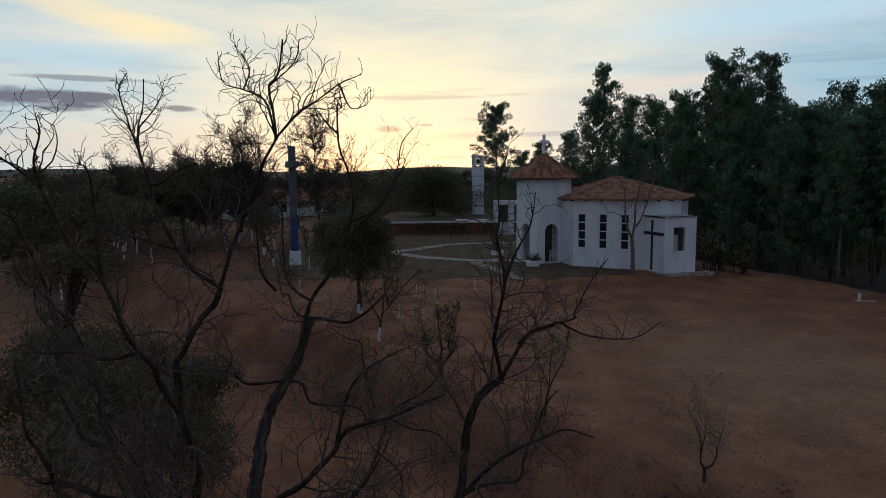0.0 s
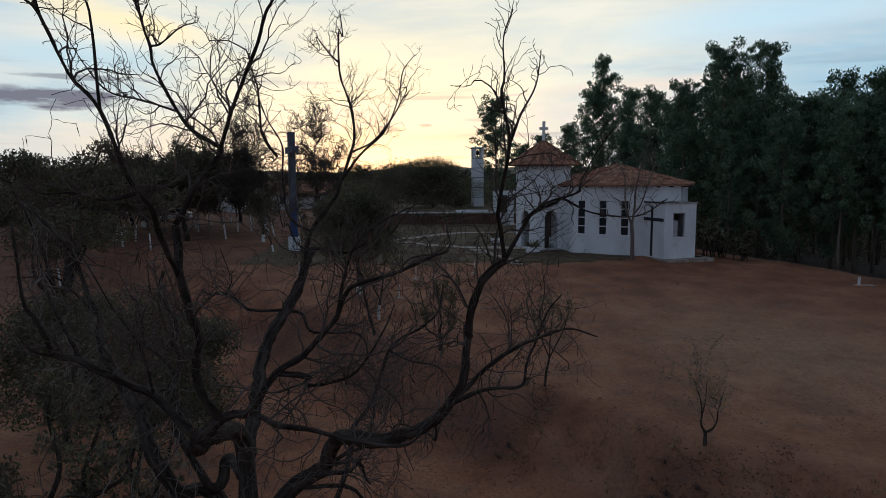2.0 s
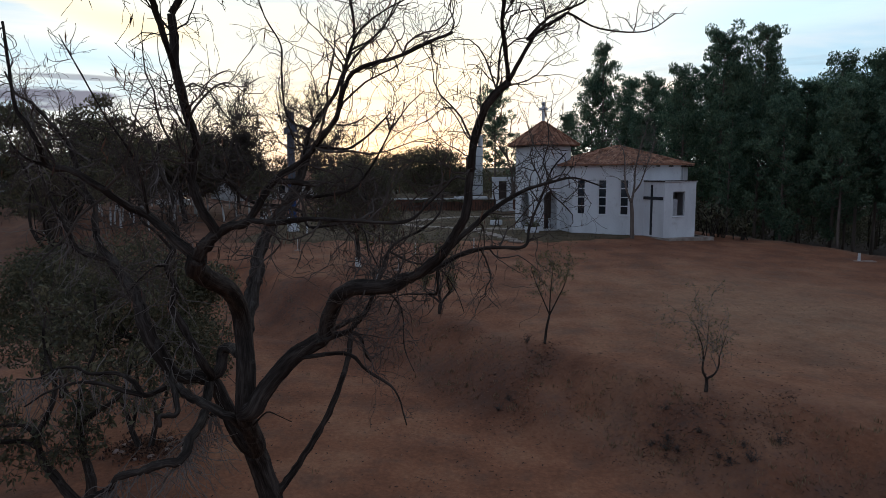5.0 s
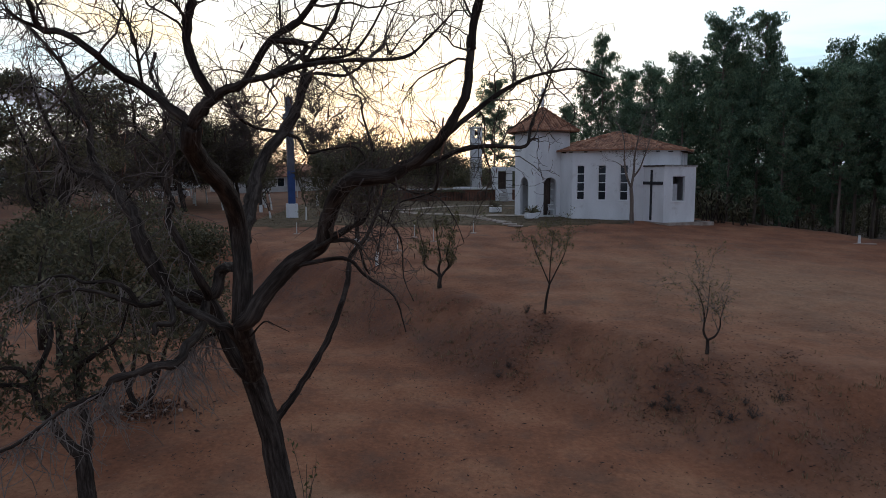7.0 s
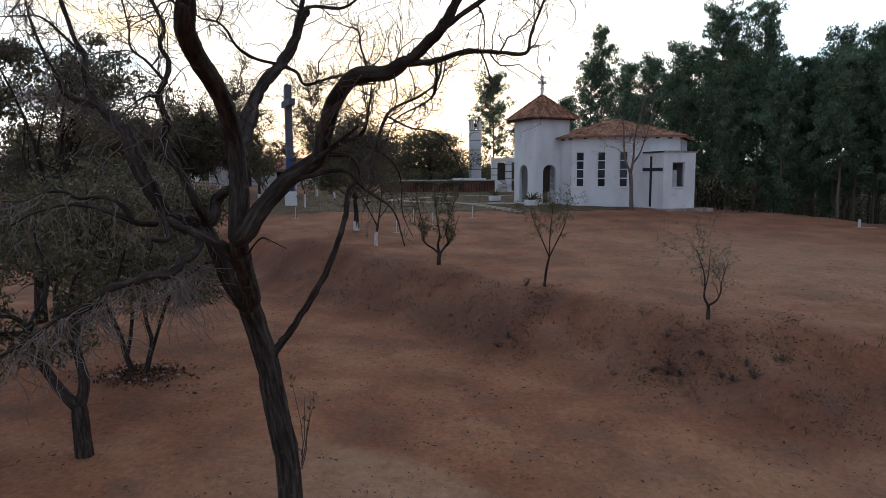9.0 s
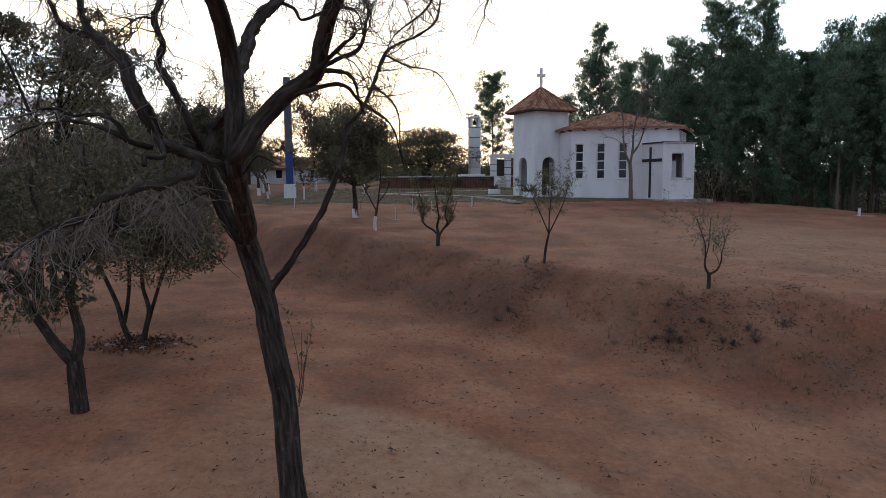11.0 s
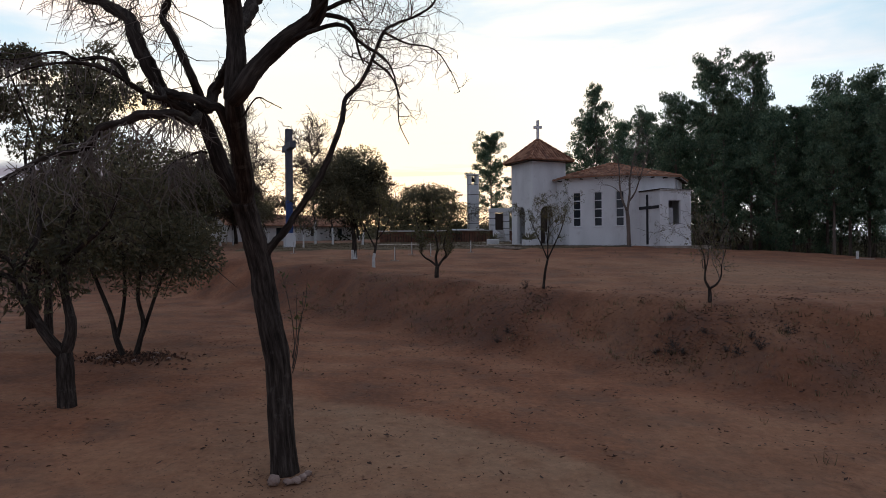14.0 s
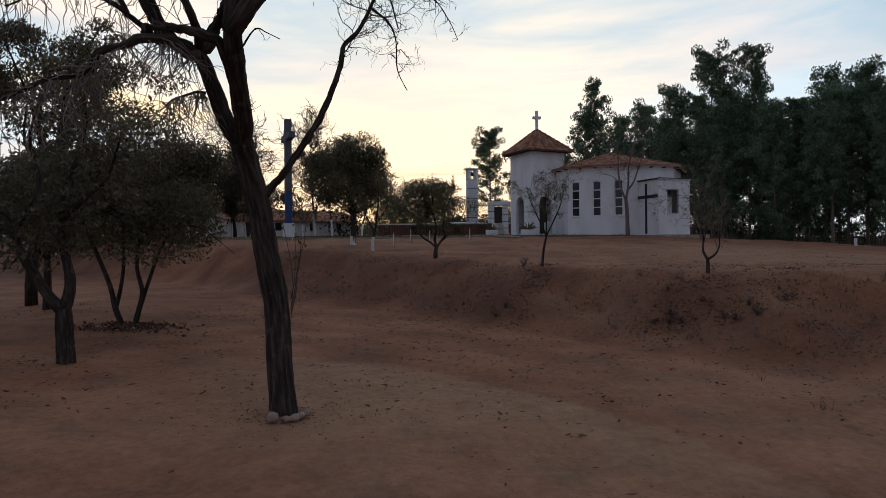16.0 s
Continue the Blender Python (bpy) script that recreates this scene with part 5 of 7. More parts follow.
def build_bare_tree():
    rng = np.random.default_rng(5)
    t = thing("bare_tree", Matrix.Identity(4), "large leafless tree with dark crooked limbs and hanging dry pods", "tree")
    pods = []
    for n, (pts, a, b) in enumerate(BOUGHS):
        stout = a > 0.1
        line = smooth_line(pts, 8 if stout else 5)
        k = len(line)
        radii = [b + (a - b) * (1 - i / (k - 1)) ** (1.15 if a < 0.07 else 0.8) for i in range(k)]
        if n == 0:
            for i in range(14):
                radii[i] += 0.05 * (1 - i / 14) ** 2
        jitter = [p + Vector(rng.normal(size=3)) * r * (0.0 if stout else 0.09) for p, r in zip(line, radii)]
        rr = [r * (1 + (0.0 if stout else 0.06) * rng.normal()) for r in radii]
        limb = part("trunk" if n == 0 else "limb", Soup().tube(jitter, rr, 26 if stout else 12 if a > 0.05 else 8, True, 0.1 if stout else 0.2), BARK, t, smooth=True)
        if n < 3:
            continue
        # shoots stand on the outer wood; high wood carries most of them, low thick wood few
        high = max(p[2] for p in pts)
        bare = int(k * (0.45 if a > 0.05 else 0.3 if a > 0.03 else 0.1))
        out, out_r = line[bare:], radii[bare:]
        s = Soup()
        if high > 5.6:
            sprout(rng, out, out_r, s, 0, (0.75, 0.48, 0.26), (9.0, 8.0, 6.5), (0.45, 0.3, 0.15), None, 0.0019, 0.014)
        elif high > 1.9:
            sprout(rng, out, out_r, s, 0, (1.2, 0.6, 0.3), (7.5, 8.0, 7.0), (0.2, 0.05, -0.2), pods, 0.002, 0.02)
        else:
            sprout(rng, out, out_r, s, 0, (0.9, 0.5, 0.3), (1.8, 4.5, 5.0), (0.1, -0.1, -0.3), pods, 0.0022, 0.03)
        part("twig_spray", s, TWIG, limb, "fine bare twigs", kind="stuff")
    q = np.array([np.array(p) - (0, 0, rng.uniform(0.03, 0.09)) for p in pods])
    part("pod_scatter", quads_mesh("pods", leaf_quads(rng, q, 0.11, 0.011, 2.6)), DRYLEAF, t, "dry hanging seed pods", kind="stuff")
    # grey strands that hang from the lower limbs
    s = Soup()
    low = [smooth_line(BOUGHS[k][0], 5) for k in STRANDED]
    for _ in range(620):
        line = low[int(rng.integers(0, len(low)))]
        p = line[int(rng.integers(1, len(line)))]
        pts = wander(rng, p, (rng.normal() * 0.5, rng.normal() * 0.5, -0.7), rng.uniform(0.25, 1.0), 6, 0.36, -0.12)
        s.tube(pts, taper(7, rng.uniform(0.0045, 0.009), 0.003), 4, False)
    part("hanging_strand", s, PALEBARK, t, "grey strands hanging from the limbs", kind="stuff")
    # thin leafy shoots from the side of the trunk
    s, c = Soup(), []
    for _ in range(4):
        pts = wander(rng, (-1.94, 8.98, -2.35 + rng.uniform(-0.2, 0.3)), (0.22, -0.1, 1), rng.uniform(0.8, 1.5), 8, 0.12, 0.1)
        s.tube(pts, taper(len(pts), 0.009, 0.003), 4)
        c += [np.array(pts[k]) + rng.normal(size=3) * 0.05 for k in rng.integers(3, 9, 9)]
    part("sucker_shoot", s, TWIG, t, kind="stuff")
    part("sucker_leaf", quads_mesh("sucker_leaf", leaf_quads(rng, c, 0.08, 0.035, 0.5)), SPARSELEAF, t, kind="stuff")


build_bare_tree()


def stone_mesh(rng, size):
    bm = bmesh.new()
    bmesh.ops.create_icosphere(bm, subdivisions=2, radius=1.0)
    k = rng.uniform(0, 50)
    for v in bm.verts:
        v.co *= 1 + 0.28 * noise.noise(v.co * 1.4 + Vector((k, k, 0)))
        v.co = Vector((v.co.x * size[0], v.co.y * size[1], v.co.z * size[2]))
    me = bpy.data.meshes.new("stone")
    bm.to_mesh(me)
    bm.free()
    me.materials.append(STONE)
    return me


rng = np.random.default_rng(3)
for x, y, s in ((-2.08, 8.50, 0.10), (-1.90, 8.49, 0.06), (-1.80, 8.53, 0.075), (-1.74, 8.64, 0.07), (-1.70, 8.8, 0.06)):
    ob = tagged(new("stone", stone_mesh(rng, (s, s * 0.8, s * 0.7))), "rounded pinkish stone at the foot of the bare tree", "stone", "stones at the tree's foot")
    ob.matrix_basis = flat(x, y, gz(x, y) + s * 0.4, rng.uniform(0, 360))

for k in range(11):
    a, d = rng.uniform(0, 6.28), rng.uniform(0.55, 1.0)
    x, y, r = -8.05 + d * math.cos(a), 17.0 + d * 0.8 * math.sin(a), rng.uniform(0.06, 0.13)
    ob = tagged(new("stone", stone_mesh(rng, (r, r * 0.8, r * 0.6))), "dull stone in the rough ring round the dark tree", "stone", "ring of stones")
    ob.matrix_basis = flat(x, y, gz(x, y) + r * 0.25, rng.uniform(0, 360))

# ---- other trees ----


def leafy_tree(name, m, height, trunk_h, trunk_r, crown, n_leaf, leaf, label, seed, material, forks=5, lime=0.0, lumps=14, spread=1.0, hang=0.2, group="", stems=()):
    """A tree: tapered trunk, forked limbs and an uneven crown of many leaves. crown: its radii x, y, z."""
    rng = np.random.default_rng(seed)
    t = thing(name, m, label, "tree", group)
    wood = wander(rng, (0, 0, -0.15), (0, 0, 1), trunk_h + 0.15, 5, 0.07)
    for pts, a, b in stems:
        line = smooth_line(pts, 5)
        part("stem", Soup().tube(line, taper(len(line), a, b), 9), BARK, t, smooth=True)
    if not stems:
        trunk = part("trunk", Soup().tube(wood, taper(6, trunk_r * 1.25, trunk_r * 0.8), 9), BARK, t, smooth=True)
    if lime:
        k = lime / (trunk_h + 0.15)
        part("lime_band", Soup().tube([wood[0].lerp(wood[-1], 0.02), wood[0].lerp(wood[-1], 0.5 * k), wood[0].lerp(wood[-1], k)], [trunk_r * 1.36, trunk_r * 1.3, trunk_r * 1.25], 10, False), LIME, trunk, "whitewashed foot of the trunk", True)
    cz = height - crown[2]
    centre = Vector((wood[-1].x, wood[-1].y, cz))
    clumps, limbs = [], Soup()
    for i in range(lumps):
        d = rng.normal(size=3)
        d /= np.linalg.norm(d)
        c = np.array(centre) + d * np.asarray(crown) * rng.uniform(0.3, 0.86) * ((1.08 - 0.42 * max(0, d[2])), (1.08 - 0.42 * max(0, d[2])), 1)
        clumps.append((c, rng.uniform(0.28, 0.54)))
    tops = [Vector(pts[-1]) for pts, a, b in stems] or [wood[-1]]
    for i in range(forks):
        wood[-1] = tops[i % len(tops)]
        c = clumps[i % len(clumps)][0]
        if stems:
            c = min((k[0] for k in clumps[i % 3::3]), key=lambda q: (Vector(q) - wood[-1]).length)
        mid = wood[-1].lerp(Vector(c), 0.5) + Vector(rng.normal(size=3)) * 0.09 * min(crown)
        line = smooth_line([wood[-1], mid, c], 4)
        limbs.tube(line, taper(len(line), trunk_r * 0.45, trunk_r * 0.1), 6)
        for _ in range(5):
            j = int(rng.integers(2, len(line)))
            pts = wander(rng, line[j], rng.normal(size=3) + np.array((0, 0, 0.5)), min(crown) * 0.7, 4, 0.3)
            limbs.tube(pts, taper(5, trunk_r * 0.16, 0.006), 4, False)
    part("branchwork", limbs, BARK, t, smooth=True, kind="stuff")
    per = n_leaf // len(clumps)
    pts = np.concatenate([clump_points(rng, c, np.asarray(crown) * r * spread, per) for c, r in clumps])
    part("crown", quads_mesh("crown", leaf_quads(rng, pts, leaf[0], leaf[1], hang)), material, t, kind="stuff")
    return t


def at(x, y, deg=0.0, sink=0.0):
    return flat(x, y, gz(x, y) - sink, deg)


leafy_tree("round_tree", at(-4.9, 36.3), 6.5, 1.8, 0.13, (2.9, 2.6, 2.4), 44000, (0.14, 0.055), "rounded dark green tree with a whitewashed trunk foot", 11, DARKLEAF, 12, 0.65, 48, 0.8)
leafy_tree("dark_tree", at(-8.05, 17.0), 5.6, 0.5, 0.13, (3.1, 2.8, 2.1), 34000, (0.115, 0.046), "bushy dark tree of several stems in a stony ring", 12, DARKLEAF, 9, 0, 26, 0.9, stems=[
    ([(-0.1, 0, -0.15), (-0.36, 0, 0.5), (-0.5, 0, 1.1), (-0.9, 0, 2.1), (-1.4, 0.2, 3.1)], 0.085, 0.035),
    ([(-0.36, 0, 0.5), (-0.26, 0.1, 1.1), (-0.18, 0.1, 1.9), (-0.3, 0.2, 3.0)], 0.06, 0.03),
    ([(0.08, 0, -0.15), (0.24, 0, 0.45), (0.34, 0, 0.95), (0.2, 0, 1.7), (0.3, 0.2, 2.9)], 0.085, 0.035),
    ([(0.3, 0, 0.6), (0.55, -0.1, 1.2), (0.85, 0, 2.1), (1.4, 0, 3.0)], 0.055, 0.03)])
leafy_tree("tall_leafy_tree", at(-14.3, 22.8), 10.5, 4.4, 0.17, (4.5, 3.4, 2.5), 15500, (0.17, 0.06), "tall loose-crowned leafy tree on the low ground", 13, DARKLEAF, 11, 0, 64, 0.38, 0.5)
leafy_tree("leafy_tree", at(-23.3, 58), 9.0, 3.0, 0.2, (4.0, 4.0, 2.9), 6000, (0.28, 0.12), "dome-crowned dark tree near the tall cross", 15, DARKLEAF, 7, 0, 18)
leafy_tree("leafy_tree", at(-40, 80), 8.0, 3.0, 0.2, (5.5, 4.5, 2.8), 5000, (0.36, 0.15), "wide dark tree far across the yard", 16, DARKLEAF, 6, 0, 16)
leafy_tree("leafy_tree", at(-24, 75), 7.6, 2.5, 0.18, (4.2, 4.0, 2.6), 5000, (0.34, 0.14), "dark tree in front of the houses", 17, DARKLEAF, 6, 0, 16)
leafy_tree("leafy_tree", flat(-1.9, 83, 1.16, 0), 6.4, 1.5, 0.18, (8.4, 4.8, 2.8), 24000, (0.24, 0.10), "spreading dark tree on the raised terrace", 18, DARKLEAF, 9, 0, 22)
leafy_tree("leafy_tree", at(-12.4, 20.6), 5.7, 1.6, 0.12, (3.2, 2.7, 2.0), 19000, (0.14, 0.06), "dark leafy tree at the edge of the yard", 19, DARKLEAF, 6, 0, 14)
leafy_tree("small_dark_tree", at(-16.2, 57), 4.6, 1.5, 0.12, (1.5, 1.5, 1.5), 3200, (0.17, 0.08), "small dark tree with a whitewashed foot near the cross", 20, DARKLEAF, 5, 0.8, 12)


YARD = [leafy_tree("yard_tree", at(-33, 70), 7.5, 2.6, 0.16, (3.4, 3.4, 2.6), 4200, (0.3, 0.13), "dark leafy tree in the yard beyond the cross", 21, DARKLEAF, 6, 0.9, 14, group="yard trees"),
        leafy_tree("yard_tree", at(-45, 106), 6.5, 2.2, 0.15, (3.8, 3.6, 2.2), 4200, (0.3, 0.13), "dark leafy tree in the yard beyond the cross", 22, DARKLEAF, 6, 0.9, 14, group="yard trees")]
rng = np.random.default_rng(77)
for i, (x, y) in enumerate(((-46, 74), (-41, 66), (-38, 90), (-52, 86), (-58, 72), (-47, 100), (-60, 98), (-8, 104), (-66, 84), (-31, 64), (-12, 92))):
    k = rng.uniform(0.75, 1.15)
    copy_thing(YARD[i % 2], pose(0, 0, 0)).matrix_basis = at(x, y, rng.uniform(0, 360)) @ Matrix.Diagonal((k * 1.05, k * 1.05, k, 1))


def bare_bush(name, m, height, stems, label, seed, twig=TWIG, leaves=0, lime=0.0, density=(4.0, 6.0), trunk_r=0.05, flare=0.45, group="", lens=None, leaf=(0.07, 0.02), category="tree", hangs=0.6, tip=0.003):
    """A thin tree or shrub of forked bare stems, with a few leaves if any."""
    rng = np.random.default_rng(seed)
    t = thing(name, m, label, category, group)
    tips, fine = [], Soup()
    lens = lens or (height * 0.34, height * 0.17, height * 0.09)
    for i in range(stems):
        a = 2 * math.pi * (i + rng.uniform(0, 0.6)) / stems
        way = Vector((math.cos(a) * flare, math.sin(a) * flare, 1))
        pts = wander(rng, (math.cos(a) * trunk_r * 0.6, math.sin(a) * trunk_r * 0.6, -0.1), way, height * rng.uniform(0.75, 1.0), 8, 0.16, 0.10)
        rr = taper(9, trunk_r * rng.uniform(0.8, 1.1), trunk_r * 0.12)
        if lime:
            pts = [Vector((p.x * min(1, k / 5), p.y * min(1, k / 5), p.z)) for k, p in enumerate(pts)]
        stem = part("stem", Soup().tube(pts, rr, 7), BARK if twig is TWIG else twig, t, smooth=True)
        if lime:
            n = max(2, int(8 * lime / height) + 1)
            part("lime_band", Soup().tube(pts[:n + 1], [r * 1.08 + 0.004 for r in rr[:n + 1]], 8, False), LIME, stem, "whitewashed foot", True)
        upper, ur = pts[3:], rr[3:]
        sprout(rng, upper, ur, fine, 0, lens, density + (5.0,), (0.4, 0.25, 0.1), tips, tip=tip)
    part("twig_spray", fine, twig, t, "fine bare twigs", kind="stuff")
    if leaves and fine.v:
        at_v = np.array(fine.v)[rng.integers(0, len(fine.v), leaves)] + rng.normal(size=(leaves, 3)) * 0.03
        part("leaves", quads_mesh("leaves", leaf_quads(rng, at_v, leaf[0], leaf[1], hangs)), SPARSELEAF, t, "sparse narrow leaves", kind="stuff")
    return t


for i, (x, y, h, r) in enumerate(((-17.2, 62, 10.8, 0.13), (-12.6, 64, 10.2, 0.13), (-10.2, 60, 8.2, 0.1), (-20.0, 66, 9.5, 0.12), (-7.2, 58, 6.5, 0.09), (-10.5, 49.0, 3.6, 0.07), (-13.6, 50.5, 3.8, 0.07))):
    bare_bush("bare_yard_tree", at(x, y), h, 1, "thin bare tree behind the tall cross" if i < 5 else "thin tree with a whitewashed foot beside the cross", 40 + i, TWIG, 600, lime=0.9, trunk_r=r, flare=0.1, density=(4.5, 3.6), leaf=(0.14, 0.06), tip=0.02, lens=(h * 0.42, h * 0.2, h * 0.1), group="bare trees round the cross")


THIN = [bare_bush("bare_yard_tree", at(-22, 64), 7.5, 1, "thin bare tree with a whitewashed foot in the yard", 58, TWIG, 2200, lime=0.45, trunk_r=0.085, flare=0.03, density=(8.0, 7.0), leaf=(0.15, 0.06), group="bare trees in the yard", tip=0.014),
        bare_bush("bare_yard_tree", at(-28, 58), 6.8, 1, "thin bare tree with a whitewashed foot in the yard", 59, TWIG, 2600, lime=0.45, trunk_r=0.08, flare=0.06, density=(7.0, 7.0), leaf=(0.15, 0.06), group="bare trees in the yard", tip=0.014)]
rng = np.random.default_rng(78)
for i in range(34):
    y = 52 + 46 * i / 33 + rng.uniform(-3, 3)
    x = -y * rng.uniform(0.22, 0.64)
    k = rng.uniform(0.7, 1.1)
    if y > 80 and -37 < x < -11:
        y -= 22
    copy_thing(THIN[i % 2], pose(0, 0, 0)).matrix_basis = at(x, y, rng.uniform(0, 360)) @ Matrix.Diagonal((k * 1.15, k * 1.15, k, 1))


def limbed_tree(name, m, lines, label, seed, lens, density, lift, twig, tip=0.003, leaves=0, leaf=(0.07, 0.02), lime=False, bark=None, leaf_material=None):
    """A bare tree from the lines of its main wood, each with its first and last radius."""
    rng = np.random.default_rng(seed)
    t = thing(name, m, label, "tree")
    fine, tips = Soup(), []
    for n, (pts, a, b) in enumerate(lines):
        line = smooth_line(pts, 4)
        radii = taper(len(line), a, b)
        if n == 0:
            radii[0] += 0.3 * a
        part("trunk" if n == 0 else "limb", Soup().tube(line, [r * rng.uniform(0.95, 1.06) for r in radii], 10), bark or BARK, t, smooth=True)
        if n == 0 and lime:
            part("lime_band", Soup().tube(line[:-2], [r * 1.1 + 0.006 for r in radii[:-2]], 10, False), LIME, t, "whitewashed foot of the trunk", True)
        if n:
            low = len(line) // 3
            sprout(rng, line[low:], radii[low:], fine, 0, lens, density, lift, tips, tip)
    part("twig_spray", fine, twig, t, "fine tangled twigs", kind="stuff")
    if leaves:
        c = np.array(fine.v)[rng.integers(0, len(fine.v), leaves)] + rng.normal(size=(leaves, 3)) * 0.04
        part("foliage", quads_mesh("foliage", leaf_quads(rng, c, leaf[0], leaf[1], 0.6)), leaf_material or SPARSELEAF, t, "sparse narrow leaves", kind="stuff")


limbed_tree("forked_tree", at(-6.9, 12.1), [
    ([(0.06, 0, -0.15), (0.03, 0, 0.45), (0.0, 0.02, 1.0)], 0.17, 0.14),
    ([(0, 0, 0.95), (-0.15, -0.05, 1.15), (-0.32, -0.1, 1.42), (-0.47, -0.15, 1.73), (-0.62, -0.2, 2.0), (-0.7, -0.2, 2.3), (-0.72, -0.2, 2.5), (-0.9, -0.3, 2.78), (-1.4, -0.4, 2.82), (-1.9, -0.5, 3.1)], 0.115, 0.02),
    ([(0, 0, 0.95), (0.1, 0.02, 1.25), (0.14, 0.0, 1.55), (0.06, 0.05, 1.82), (-0.04, 0.1, 2.15), (-0.1, 0.15, 2.65), (-0.05, 0.2, 3.3), (0.2, 0.4, 4.2), (0.1, 0.6, 5.2)], 0.12, 0.02),
    ([(-0.7, -0.2, 2.3), (-0.95, -0.25, 2.45), (-1.4, -0.35, 2.46), (-2.0, -0.5, 2.42), (-2.7, -0.6, 2.7)], 0.06, 0.015),
    ([(-0.1, 0.15, 2.65), (0.45, -0.1, 3.0), (1.0, -0.3, 3.4), (1.3, -0.4, 4.1)], 0.06, 0.015),
    ([(-0.72, -0.2, 2.5), (-0.55, 0.2, 3.3), (-0.9, 0.5, 4.2), (-0.8, 0.6, 5.0)], 0.06, 0.015)],
    "dark forked tree with a tangle of bare branches and drooping leaves", 61, (1.2, 0.6, 0.35), (6.5, 6.5, 5.5), (0.1, -0.15, -0.35), TWIG, 0.004, 4600, (0.13, 0.055), leaf_material=DARKLEAF)
limbed_tree("bare_tree", at(13.2, 46.2), [
    ([(0, 0, -0.1), (-0.03, 0, 0.8), (-0.05, 0, 1.7), (-0.12, 0, 2.5)], 0.15, 0.12),
    ([(-0.12, 0, 2.5), (-0.45, 0.1, 3.4), (-0.6, 0.1, 4.4), (-0.7, 0.1, 6.0), (-1.3, 0.2, 7.2)], 0.09, 0.02),
    ([(-0.12, 0, 2.5), (0.05, 0, 3.6), (0.1, 0, 4.9), (0.4, 0, 6.4), (0.8, 0, 7.7)], 0.09, 0.02),
    ([(0.0, 0, 3.2), (0.4, -0.1, 3.8), (0.7, -0.1, 4.6), (1.2, -0.1, 6.2), (1.6, 0, 7.0)], 0.07, 0.02),
    ([(-0.5, 0.1, 3.8), (-1.2, 0.1, 4.3), (-2.0, 0, 4.4)], 0.03, 0.01)],
    "leafless forked tree in front of the chapel wall", 35, (1.7, 0.8, 0.4), (3.2, 4.0, 4.0), (0.4, 0.3, 0.1), PALEBARK, 0.005, bark=EUCBARK)


limbed_tree("young_tree", at(-3.28, 31.3), [
    ([(0, 0, -0.1), (0.0, 0, 0.4), (0.1, 0, 0.95)], 0.075, 0.055),
    ([(0.1, 0, 0.9), (-0.25, 0, 1.6), (-0.6, 0, 2.3), (-0.8, 0, 3.1)], 0.04, 0.01),
    ([(0.1, 0, 0.9), (0.22, 0.1, 1.8), (0.3, 0.1, 2.7), (0.2, 0.1, 3.7)], 0.045, 0.01),
    ([(0.15, 0, 1.3), (0.6, 0, 1.9), (0.9, 0, 2.8)], 0.03, 0.01)],
    "thin tree with a whitewashed foot", 34, (1.0, 0.5, 0.28), (4.0, 5.0, 4.0), (0.4, 0.2, 0.0), PALEBARK, 0.004, 2250, (0.09, 0.035), True)
limbed_tree("young_tree", at(7.37, 17.9), [
    ([(0, 0, -0.1), (0.01, 0, 0.15), (0, 0, 0.38)], 0.055, 0.045),
    ([(0, 0, 0.36), (-0.12, 0, 0.6), (-0.1, 0.03, 0.9), (-0.16, 0, 1.3), (-0.35, 0.1, 1.9)], 0.036, 0.008),
    ([(0, 0, 0.36), (0.2, -0.04, 0.5), (0.33, 0, 0.75), (0.34, 0, 1.0), (0.55, 0.1, 1.6)], 0.034, 0.008),
    ([(-0.1, 0.03, 0.8), (0.05, 0.2, 1.2), (0.1, 0.25, 1.9)], 0.02, 0.006)],
    "leafless young tree on the brow of the bank", 31, (1.45, 0.75, 0.32), (5.0, 5.0, 4.5), (0.3, 0.1, -0.15), PALEBARK, 0.003, 1200)
limbed_tree("young_tree", at(3.57, 22.8), [
    ([(0, 0, -0.1), (0.06, 0, 0.5), (0.16, 0, 1.0)], 0.05, 0.035),
    ([(0.16, 0, 1.0), (-0.05, 0, 1.5), (-0.35, 0.1, 2.2), (-0.5, 0.1, 2.7)], 0.028, 0.007),
    ([(0.16, 0, 1.0), (0.4, 0, 1.5), (0.65, -0.1, 2.1), (0.8, 0, 2.7)], 0.028, 0.007),
    ([(0.16, 0, 1.0), (0.2, 0.1, 1.8), (0.3, 0.1, 2.9)], 0.028, 0.007)],
    "young tree with sparse drooping leaves on the brow", 32, (1.25, 0.6, 0.3), (4.0, 5.0, 4.0), (0.25, 0.0, -0.3), PALEBARK, 0.003, 3300)
